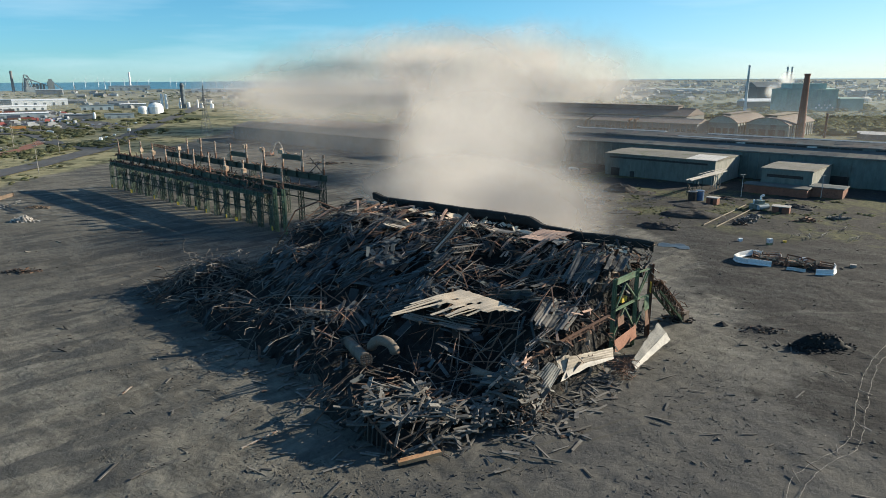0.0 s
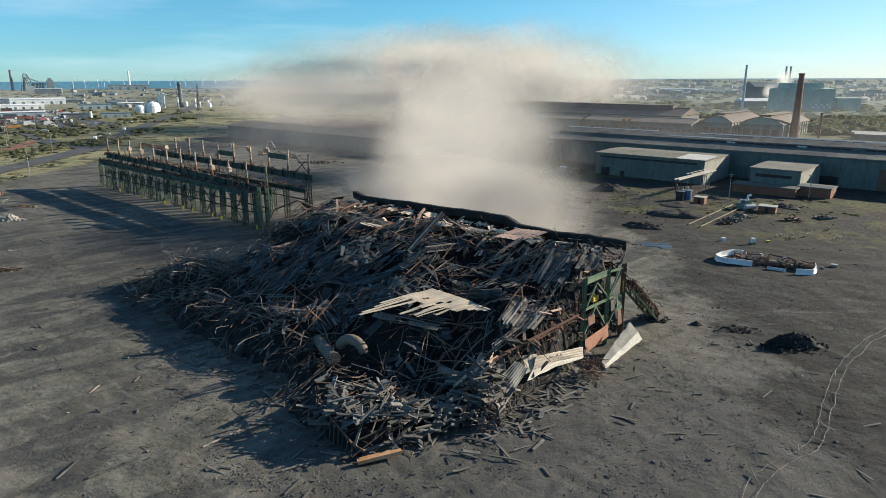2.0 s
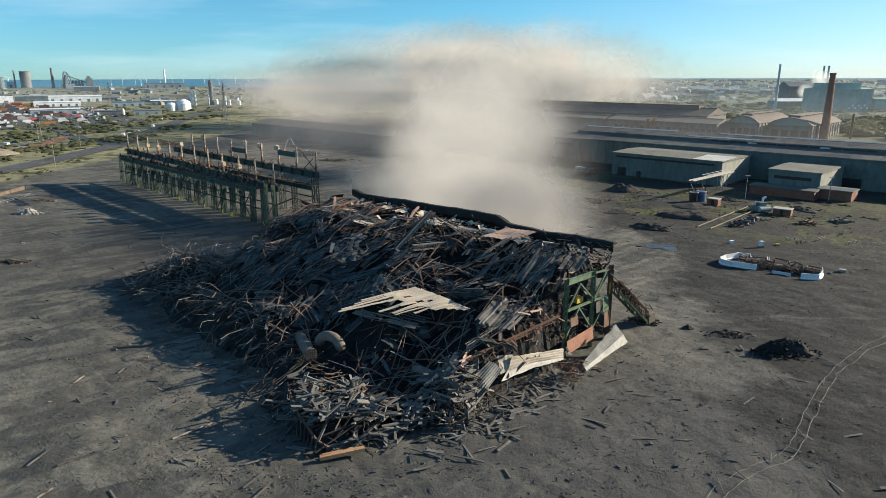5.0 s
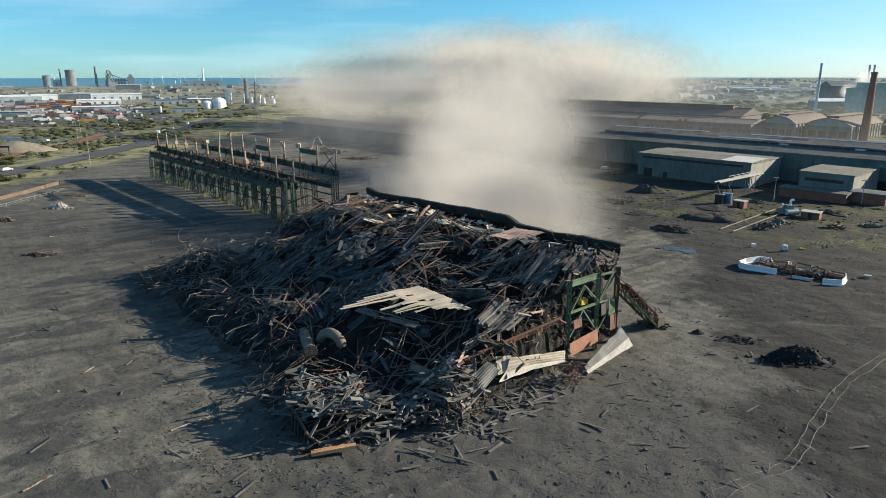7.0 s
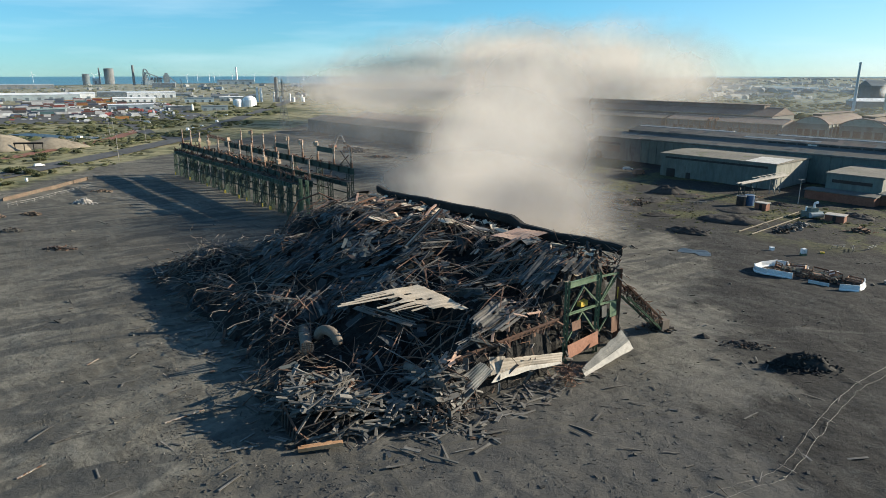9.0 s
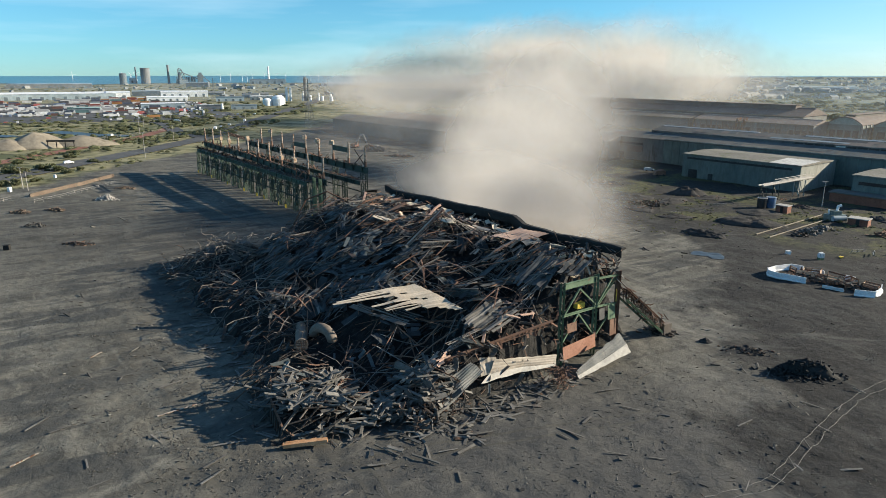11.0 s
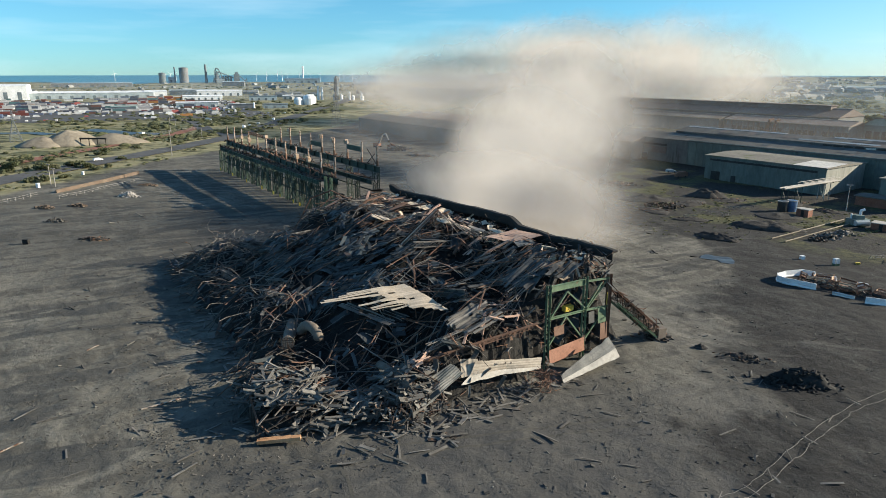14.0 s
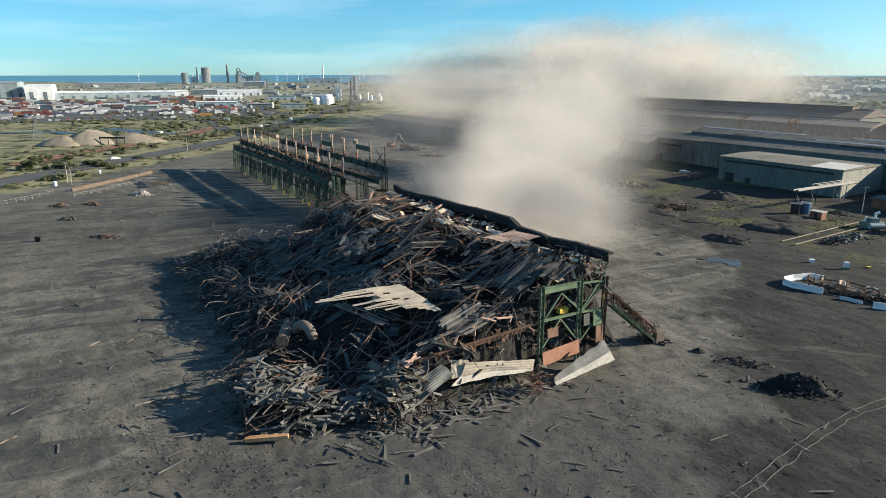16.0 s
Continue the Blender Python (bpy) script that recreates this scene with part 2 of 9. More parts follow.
M_GREYSH = surface("grey_roof_sheet", (0.055, 0.056, 0.056), (0.095, 0.094, 0.09), 0.4, (0.15, 0.1, 0.07), 0.62, 0.7, 0, 0.2, 0.02, 0.25)
M_POST = surface("peeling_post", (0.3, 0.24, 0.19), (0.44, 0.39, 0.33), 0.8, (0.17, 0.085, 0.05), 0.48, 0.75, 0, 0.2, 0.02, 0.15)
M_CAB = surface("floodlight_box", (0.4, 0.29, 0.2), (0.52, 0.41, 0.31), 1.0, (0.24, 0.12, 0.07), 0.52, 0.6)
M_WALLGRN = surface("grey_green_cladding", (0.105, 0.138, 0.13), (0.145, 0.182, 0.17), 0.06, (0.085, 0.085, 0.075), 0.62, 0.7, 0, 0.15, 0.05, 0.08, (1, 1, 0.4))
# the same cladding in a paler tone, sunlight on the end walls painted in
M_SUNLIT_END = surface("sunlit_end_cladding", (0.22, 0.225, 0.2), (0.3, 0.3, 0.27), 0.08, (0.16, 0.15, 0.125), 0.6, 0.75, 0, 0.15, 0.05, 0.1, (1, 1, 0.4))
M_WALLDK = surface("dark_cladding", (0.1, 0.11, 0.11), (0.14, 0.15, 0.148), 0.07, (0.07, 0.065, 0.06), 0.6, 0.75, 0, 0.15, 0.05, 0.1, (1, 1, 0.4))
M_WALLPALE = surface("pale_green_gable", (0.2, 0.27, 0.25), (0.26, 0.33, 0.3), 0.05, (0.16, 0.18, 0.16), 0.62, 0.7, bump=0.1)
M_KICK = surface("orange_rust_plate", (0.27, 0.13, 0.085), (0.34, 0.18, 0.125), 0.35, (0.17, 0.09, 0.06), 0.6, 0.75, 0, 0.2, 0.02)
M_ROOF = surface("weathered_roof", (0.1, 0.099, 0.092), (0.155, 0.148, 0.135), 0.05, (0.1, 0.075, 0.06), 0.6, 0.85, 0, 0.2, 0.05, 0.1)
M_ROOFLT = surface("pale_flat_roof", (0.5, 0.48, 0.45), (0.62, 0.6, 0.56), 0.08, (0.35, 0.33, 0.3), 0.66, 0.8)
M_ROOFBR = surface("brown_roof", (0.14, 0.115, 0.104), (0.2, 0.168, 0.15), 0.05, (0.13, 0.1, 0.09), 0.6, 0.85, 0, 0.2, 0.05, 0.1)
M_MOSSROOF = surface("mossy_roof", (0.15, 0.142, 0.122), (0.21, 0.198, 0.172), 0.1, (0.1, 0.12, 0.06), 0.58, 0.9)
M_BRICK = surface("red_brick", (0.19, 0.085, 0.058), (0.26, 0.125, 0.088), 0.3, (0.12, 0.065, 0.05), 0.6, 0.85)
M_CHIM = surface("chimney_brick", (0.2, 0.1, 0.075), (0.27, 0.14, 0.1), 0.1, (0.12, 0.07, 0.06), 0.6, 0.85)
M_CONC = surface("concrete", (0.33, 0.31, 0.29), (0.42, 0.4, 0.37), 0.2, (0.22, 0.2, 0.18), 0.6, 0.85)
M_GLASS = surface("dark_opening", (0.02, 0.022, 0.024), (0.04, 0.042, 0.045), 0.4, rough=0.35, bump=0.05)
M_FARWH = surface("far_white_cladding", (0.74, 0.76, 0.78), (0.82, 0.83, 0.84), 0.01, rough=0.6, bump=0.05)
# far plant tones lean blue, with some distance haze in the colour
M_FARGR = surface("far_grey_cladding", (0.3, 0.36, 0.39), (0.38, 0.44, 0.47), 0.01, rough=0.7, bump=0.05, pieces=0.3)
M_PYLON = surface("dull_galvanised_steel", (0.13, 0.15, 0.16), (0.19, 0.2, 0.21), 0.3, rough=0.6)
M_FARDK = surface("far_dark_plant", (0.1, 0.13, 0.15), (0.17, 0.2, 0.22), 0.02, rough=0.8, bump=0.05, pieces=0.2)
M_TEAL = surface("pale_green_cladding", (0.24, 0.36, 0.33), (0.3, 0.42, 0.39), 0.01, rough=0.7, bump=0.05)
M_ASHHEAP = surface("dark_spoil", (0.028, 0.027, 0.027), (0.06, 0.056, 0.053), 0.5, rough=0.95, bump=0.8, depth=0.15)
M_SAND = surface("pale_aggregate", (0.19, 0.165, 0.13), (0.27, 0.238, 0.19), 0.06, (0.15, 0.13, 0.1), 0.6, 0.95, 0, 0.4, 0.2)
M_LEAF = surface("foliage", (0.13, 0.145, 0.08), (0.2, 0.205, 0.125), 0.09, (0.18, 0.15, 0.085), 0.62, 0.9, 0, 0.2, 0.05, 0.35, spec=0.1)


def thin_leaves(mat):
    """Leaves let part of the light through."""
    t = mat.node_tree
    bsdf, out = t.nodes["Principled BSDF"], t.nodes["Material Output"]
    tr, mx = t.nodes.new("ShaderNodeBsdfTranslucent"), t.nodes.new("ShaderNodeMixShader")
    t.links.new(bsdf.inputs["Base Color"].links[0].from_socket, tr.inputs["Color"])
    mx.inputs["Fac"].default_value = 0.5
    t.links.new(bsdf.outputs[0], mx.inputs[1])
    t.links.new(tr.outputs[0], mx.inputs[2])
    t.links.new(mx.outputs[0], out.inputs["Surface"])


thin_leaves(M_LEAF)
M_BARK = surface("bark", (0.07, 0.055, 0.04), (0.12, 0.1, 0.08), 1.0)
M_WOOD = surface("splintered_timber", (0.36, 0.19, 0.095), (0.46, 0.27, 0.15), 0.7, (0.2, 0.12, 0.07), 0.62, 0.8, 0, 0.2, 0.02, 0.25)
M_PLASTIC = surface("white_plastic", (0.72, 0.73, 0.74), (0.8, 0.81, 0.82), 0.8, (0.5, 0.48, 0.45), 0.68, 0.45, 0, 0.05, 0.02)
M_WIRE = surface("pale_wire", (0.2, 0.192, 0.18), (0.28, 0.268, 0.25), 1.0, rough=0.6)
M_TARMAC = surface("tarmac", (0.07, 0.072, 0.075), (0.1, 0.1, 0.102), 0.05, (0.13, 0.12, 0.11), 0.62, 0.9, 0, 0.1, 0.03)
M_BLUE = surface("blue_tarpaulin", (0.12, 0.2, 0.3), (0.2, 0.29, 0.38), 0.8, rough=0.6)
M_CONTAINER = surface("container_paint", (0.06, 0.055, 0.055), (0.09, 0.08, 0.08), 0.02, rough=0.6, bump=0.05, pieces=0.2,
                      tones=((0.0, (0.2, 0.05, 0.042)), (0.12, (0.12, 0.06, 0.05)), (0.2, (0.06, 0.085, 0.14)), (0.38, (0.36, 0.37, 0.39)), (0.58, (0.07, 0.16, 0.18)), (0.63, (0.06, 0.065, 0.075)), (0.74, (0.62, 0.63, 0.64)), (0.95, (0.36, 0.17, 0.05))))
M_CARS = surface("vehicle_paint", (0.2, 0.2, 0.2), (0.24, 0.24, 0.24), 0.02, rough=0.4, bump=0.02, pieces=0.2,
                 tones=((0.0, (0.66, 0.67, 0.68)), (0.48, (0.06, 0.065, 0.07)), (0.6, (0.28, 0.3, 0.32)), (0.8, (0.08, 0.13, 0.24)), (0.92, (0.4, 0.07, 0.06))))

M_BOARD = surface("grey_board", (0.095, 0.09, 0.083), (0.16, 0.152, 0.142), 0.7, (0.13, 0.1, 0.08), 0.62, 0.8, 0, 0.25, 0.02, 0.35)
M_RUSTLT = surface("pink_rust_sheet", (0.34, 0.22, 0.17), (0.42, 0.3, 0.24), 0.4, (0.24, 0.13, 0.09), 0.6, 0.8, 0, 0.2, 0.02, 0.1)
M_RODS = surface("dull_light_steel", (0.128, 0.116, 0.105), (0.195, 0.18, 0.165), 0.7, (0.17, 0.1, 0.065), 0.58, 0.7, 0, 0.2, 0.02, 0.3)
M_DUCT = surface("dusty_duct", (0.12, 0.1, 0.085), (0.2, 0.165, 0.135), 0.5, (0.15, 0.09, 0.06), 0.6, 0.8, 0, 0.2, 0.02)

M_GREYLT = surface("scuffed_pale_sheet", (0.13, 0.13, 0.122), (0.21, 0.207, 0.193), 0.5, (0.25, 0.23, 0.2), 0.6, 0.65, 0, 0.15, 0.02)
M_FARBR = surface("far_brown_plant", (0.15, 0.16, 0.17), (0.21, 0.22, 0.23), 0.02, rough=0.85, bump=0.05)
M_CRUMB = surface("yard_crumbs", (0.07, 0.067, 0.063), (0.13, 0.124, 0.115), 0.8, rough=0.9, pieces=0.4,
                  tones=((0.0, (0.06, 0.057, 0.054)), (0.5, (0.12, 0.115, 0.105)), (0.8, (0.035, 0.034, 0.033)), (0.93, (0.24, 0.22, 0.19))))
M_CLOD = surface("ash_clods", (0.05, 0.048, 0.043), (0.1, 0.095, 0.083), 0.3, rough=0.95, bump=0.5, depth=0.05, pieces=0.35)
M_BLUEPAINT = surface("blue_paint", (0.06, 0.12, 0.22), (0.09, 0.16, 0.28), 0.5, (0.12, 0.1, 0.09), 0.64, 0.55)
M_RUT = surface("tyre_rut", (0.06, 0.058, 0.052), (0.088, 0.084, 0.074), 0.3, (0.07, 0.068, 0.06), 0.5, rough=0.95, bump=0.6, depth=0.08)
M_BRICKPALE = surface("weathered_brick", (0.115, 0.085, 0.066), (0.17, 0.13, 0.1), 0.25, (0.09, 0.08, 0.06), 0.55, 0.9)
# house tones kept pale and bluish: distance haze painted into the walls
M_TOWN = surface("hazed_town_walls", (0.22, 0.225, 0.22), (0.27, 0.27, 0.265), 0.01, rough=0.8, bump=0.05, pieces=0.25,
                 tones=((0.0, (0.17, 0.175, 0.17)), (0.35, (0.2, 0.21, 0.21)), (0.6, (0.17, 0.185, 0.19)), (0.9, (0.3, 0.32, 0.33)), (0.94, (0.2, 0.24, 0.26))))
M_BLACK = surface("black_steel", (0.016, 0.016, 0.016), (0.03, 0.029, 0.028), 0.4, (0.05, 0.035, 0.028), 0.64, 0.85, 0, 0.2, 0.02)


def ground_material():
    n = Nodes("ash_ground")
    g = n.node("ShaderNodeNewGeometry")
    sep = n.node("ShaderNodeSeparateXYZ")
    n.link(g.outputs["Position"], sep.inputs[0])
    X, Y = sep.outputs["X"], sep.outputs["Y"]
    p = n.pos()
    streak = n.pos((0.4, 1.5, 1), radians(42))
    streak2 = n.pos((0.4, 1.3, 1), radians(-42))
    big = n.noise(p, 0.035, 5, 0.6, 0.5)
    mid = n.noise(streak, 0.1, 6, 0.58, 1.2)
    mid2 = n.noise(streak2, 0.2, 7, 0.66, 0.8)
    grit = n.noise(p, 2.2, 6, 0.78)
    clod = n.noise(p, 0.7, 6, 0.72, 0.3)
    fine = n.noise(p, 7.0, 4, 0.7)
    ash = n.mix(n.ramp(mid, (0.43, 0.0), (0.57, 1.0)), (0.085, 0.081, 0.071), (0.162, 0.153, 0.131))
    ash = n.mix(n.math("MULTIPLY", n.ramp(mid2, (0.49, 0.0), (0.57, 1.0)), 0.6), ash, (0.2, 0.189, 0.161))
    ash = n.mix(n.math("MULTIPLY", n.ramp(big, (0.46, 0.0), (0.6, 1.0)), 0.5), ash, (0.085, 0.081, 0.07))
    ash = n.mix(n.math("MULTIPLY", n.ramp(clod, (0.52, 0.0), (0.62, 1.0)), 0.45), ash, (0.062, 0.06, 0.052))
    # damp streaks, long and soft-edged
    damp = n.ramp(n.noise(n.pos((0.4, 1.5, 1), radians(40)), 0.13, 4, 0.5, 0.8), (0.5, 0.0), (0.57, 1.0))
    where = n.ramp(n.noise(p, 0.022, 2, 0.4), (0.42, 0.0), (0.5, 1.0))
    wetx, wety = n.math("MULTIPLY", n.math("ADD", X, 42.0), 0.055), n.math("MULTIPLY", n.math("SUBTRACT", Y, 64.0), 0.05)
    corner = n.math("SUBTRACT", 1.5, n.math("SQRT", n.math("ADD", n.math("MULTIPLY", wetx, wetx), n.math("MULTIPLY", wety, wety))), True)
    where = n.math("MAXIMUM", where, corner)
    ash = n.mix(n.math("MULTIPLY", n.math("MULTIPLY", damp, where), 0.85), ash, (0.055, 0.056, 0.055))
    blotch = n.ramp(n.noise(p, 0.16, 5, 0.62, 1.2), (0.55, 0.0), (0.63, 1.0))
    ash = n.mix(n.math("MULTIPLY", blotch, 0.5), ash, (0.078, 0.075, 0.067))
    scuff = n.ramp(n.noise(n.pos((0.4, 1.8, 1), radians(60)), 0.5, 4, 0.6, 0.9), (0.58, 0.0), (0.7, 1.0))
    scuff2 = n.ramp(n.noise(n.pos((0.4, 1.6, 1), radians(-38)), 0.6, 4, 0.6, 1.0), (0.58, 0.0), (0.7, 1.0))
    scuffs = n.math("MAXIMUM", scuff, scuff2)
    ash = n.mix(n.math("MULTIPLY", scuffs, 0.6), ash, (0.058, 0.056, 0.05))
    # pale trodden dust beside the end of the heap
    px, py = n.math("MULTIPLY", n.math("SUBTRACT", X, 46.0), 0.085), n.math("MULTIPLY", n.math("SUBTRACT", Y, 108.0), 0.036)
    swath = n.math("SUBTRACT", 1.2, n.math("SQRT", n.math("ADD", n.math("MULTIPLY", px, px), n.math("MULTIPLY", py, py))), True)
    ash = n.mix(n.math("MULTIPLY", swath, n.ramp(mid2, (0.42, 0.15), (0.58, 0.85))), ash, (0.19, 0.18, 0.158))
    ash = n.mix(1.0, ash, n.ramp(grit, (0.35, 0.93), (0.65, 1.07)), "MULTIPLY")
    ash = n.mix(1.0, ash, n.ramp(fine, (0.35, 0.94), (0.65, 1.06)), "MULTIPLY")
    # coal-dark ground towards the sheds
    coal = n.math("SUBTRACT", n.math("SUBTRACT", X, n.math("MULTIPLY", n.math("SUBTRACT", Y, 100.0), 0.12)), 49.0)
    coal = n.math("MULTIPLY", n.math("ADD", coal, n.math("MULTIPLY", n.math("SUBTRACT", n.noise(p, 0.06, 5, 0.6), 0.5), 60.0)), 0.16, True)
    behind = n.math("SUBTRACT", n.math("ADD", n.math("MULTIPLY", X, 0.67), n.math("MULTIPLY", Y, 0.742)), 158.0)
    coal = n.math("MAXIMUM", coal, n.math("MULTIPLY", n.math("ADD", behind, n.math("MULTIPLY", n.math("SUBTRACT", big, 0.5), 80.0)), n.math("MULTIPLY", n.math("ADD", X, 12.0), 0.002, True), True))
    dark = n.math("MULTIPLY", n.math("MULTIPLY", n.math("ADD", X, 18.0), 0.03, True), n.math("MULTIPLY", n.math("SUBTRACT", 98.0, Y), 0.05, True))
    ash = n.mix(n.math("MULTIPLY", dark, n.ramp(mid2, (0.4, 0.55), (0.6, 0.95))), ash, (0.068, 0.067, 0.066))
    # coal spill round the dark spoil heap
    spx, spy = n.math("MULTIPLY", n.math("SUBTRACT", X, 72.0), 0.048), n.math("MULTIPLY", n.math("SUBTRACT", Y, 103.0), 0.062)
    spill = n.math("SUBTRACT", 1.35, n.math("SQRT", n.math("ADD", n.math("MULTIPLY", spx, spx), n.math("MULTIPLY", spy, spy))))
    coal = n.math("MAXIMUM", coal, n.math("MULTIPLY", n.math("ADD", spill, n.math("MULTIPLY", n.math("SUBTRACT", mid, 0.5), 1.6)), 1.5, True))
    black = n.mix(n.ramp(mid2, (0.45, 0.0), (0.6, 1.0)), (0.019, 0.019, 0.02), (0.038, 0.038, 0.037))
    black = n.mix(n.math("MULTIPLY", n.ramp(n.noise(n.pos((0.4, 1.5, 1), radians(12)), 0.09, 5, 0.6, 0.4), (0.6, 0.0), (0.67, 1.0)), 0.6), black, (0.085, 0.083, 0.078))
    black = n.mix(1.0, black, n.ramp(clod, (0.35, 0.65), (0.65, 1.35)), "MULTIPLY")
    # darker ash in the left yard, with a cast shadow painted into it
    wx, wy = n.math("MULTIPLY", n.math("ADD", X, 92.0), 0.017), n.math("MULTIPLY", n.math("SUBTRACT", Y, 148.0), 0.022)
    shaded_ash = n.math("SUBTRACT", 1.25, n.math("SQRT", n.math("ADD", n.math("MULTIPLY", wx, wx), n.math("MULTIPLY", wy, wy))))
    shaded_ash = n.math("ADD", shaded_ash, n.math("MULTIPLY", n.math("SUBTRACT", mid2, 0.5), 1.2), True)
    ash = n.mix(n.math("MULTIPLY", shaded_ash, 0.38), ash, (0.03, 0.03, 0.031))
    ash = n.mix(n.math("MULTIPLY", coal, 0.94), ash, black)
    # rough grass and scrub outside the works, and in patches by the sheds
    edge = n.math("MULTIPLY", n.math("SUBTRACT", n.noise(p, 0.03, 4), 0.5), 40.0)
    left = n.math("ADD", n.math("MULTIPLY", n.math("ADD", X, 176.0), -0.16), n.math("MULTIPLY", edge, 0.12), True)
    back = n.math("ADD", n.math("MULTIPLY", n.math("SUBTRACT", n.math("ADD", n.math("MULTIPLY", X, 0.67), n.math("MULTIPLY", Y, 0.742)), 420.0), 0.05), n.math("MULTIPLY", edge, 0.05), True)
    veg = n.math("MAXIMUM", left, back, True)
    field = n.noise(p, 0.012, 5, 0.6, 0.8)
    scrub = n.noise(p, 0.07, 6, 0.7)
    grass = n.ramp(field, (0.38, (0.095, 0.105, 0.055)), (0.47, (0.28, 0.255, 0.15)), (0.53, (0.145, 0.15, 0.085)), (0.62, (0.32, 0.29, 0.18)))
    grass = n.mix(n.ramp(scrub, (0.52, 0.0), (0.58, 1.0)), grass, (0.06, 0.062, 0.032))
    wood = n.ramp(n.noise(p, 0.03, 5, 0.65), (0.4, (0.045, 0.055, 0.028)), (0.5, (0.085, 0.095, 0.048)), (0.62, (0.14, 0.145, 0.085)))
    grass = n.mix(n.math("MULTIPLY", n.math("SUBTRACT", X, 40.0), 0.008, True), grass, wood)
    # towards the horizon a patchwork of town and fields, distance haze tinted into its colours
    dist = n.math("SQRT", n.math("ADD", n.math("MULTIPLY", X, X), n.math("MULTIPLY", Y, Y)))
    hazed_farland = n.ramp(n.noise(n.pos((1, 0.4, 1)), 0.008, 6, 0.65), (0.35, (0.06, 0.085, 0.07)), (0.5, (0.14, 0.155, 0.12)), (0.6, (0.085, 0.12, 0.11)), (0.7, (0.19, 0.21, 0.2)))
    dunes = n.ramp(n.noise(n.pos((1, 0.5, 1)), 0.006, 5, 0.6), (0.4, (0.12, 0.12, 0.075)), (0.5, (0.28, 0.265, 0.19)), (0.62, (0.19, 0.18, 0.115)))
    hazed_farland = n.mix(n.math("MULTIPLY", n.math("ADD", X, 150.0), 0.006, True), dunes, hazed_farland)
    grass = n.mix(n.math("MULTIPLY", n.math("SUBTRACT", dist, 900.0), 0.0016, True), grass, hazed_farland)
    col = n.mix(veg, ash, grass)
    across = n.math("ADD", n.math("MULTIPLY", X, 0.67), n.math("MULTIPLY", Y, 0.742))
    dirt = n.math("MULTIPLY", n.math("MULTIPLY", n.math("SUBTRACT", across, 176.0), 0.04, True), n.math("MULTIPLY", n.math("SUBTRACT", 430.0, across), 0.05, True))
    dirt = n.math("MULTIPLY", dirt, n.math("MULTIPLY", n.math("SUBTRACT", X, 22.0), 0.04, True))
    dirt = n.math("MULTIPLY", dirt, n.ramp(n.noise(n.pos((0.5, 1, 1), radians(40)), 0.07, 5, 0.65, 0.5), (0.36, 0.35), (0.56, 0.9)))
    col = n.mix(dirt, col, n.mix(n.ramp(clod, (0.4, 0.0), (0.62, 1.0)), (0.022, 0.021, 0.02), (0.05, 0.047, 0.042)))
    patch = n.math("MULTIPLY", n.ramp(n.noise(p, 0.045, 5, 0.65), (0.49, 0.0), (0.56, 1.0)),
                   n.math("MULTIPLY", n.math("SUBTRACT", n.math("ADD", n.math("MULTIPLY", X, 0.67), n.math("MULTIPLY", Y, 0.742)), 180.0), 0.08, True))
    patch = n.math("MULTIPLY", patch, n.math("MULTIPLY", n.math("ADD", X, -20.0), 0.05, True))
    col = n.mix(n.math("MULTIPLY", patch, 0.85), col, n.mix(n.ramp(clod, (0.42, 0.0), (0.58, 1.0)), (0.045, 0.05, 0.026), (0.105, 0.105, 0.045)))
    n.bump(n.math("ADD", n.math("ADD", n.math("MULTIPLY", mid, 0.5), n.math("SUBTRACT", n.math("MULTIPLY", clod, 0.55), n.math("MULTIPLY", scuffs, 0.05))), n.math("MULTIPLY", grit, 0.06)), 0.46, 0.9)
    return n.finish(col, 0.93, 0, 0.2)


M_GROUND = ground_material()


def water_material(name, colour, rough, wave):
    n = Nodes(name)
    n.bump(n.noise(n.pos(), wave, 4), 0.15, 0.3)
    return n.finish(colour, rough, 0, 0.5)


M_SEA = water_material("sea_water", (0.045, 0.18, 0.25), 0.35, 0.02)
M_POND = water_material("pond_water", (0.05, 0.062, 0.072), 0.42, 0.3)


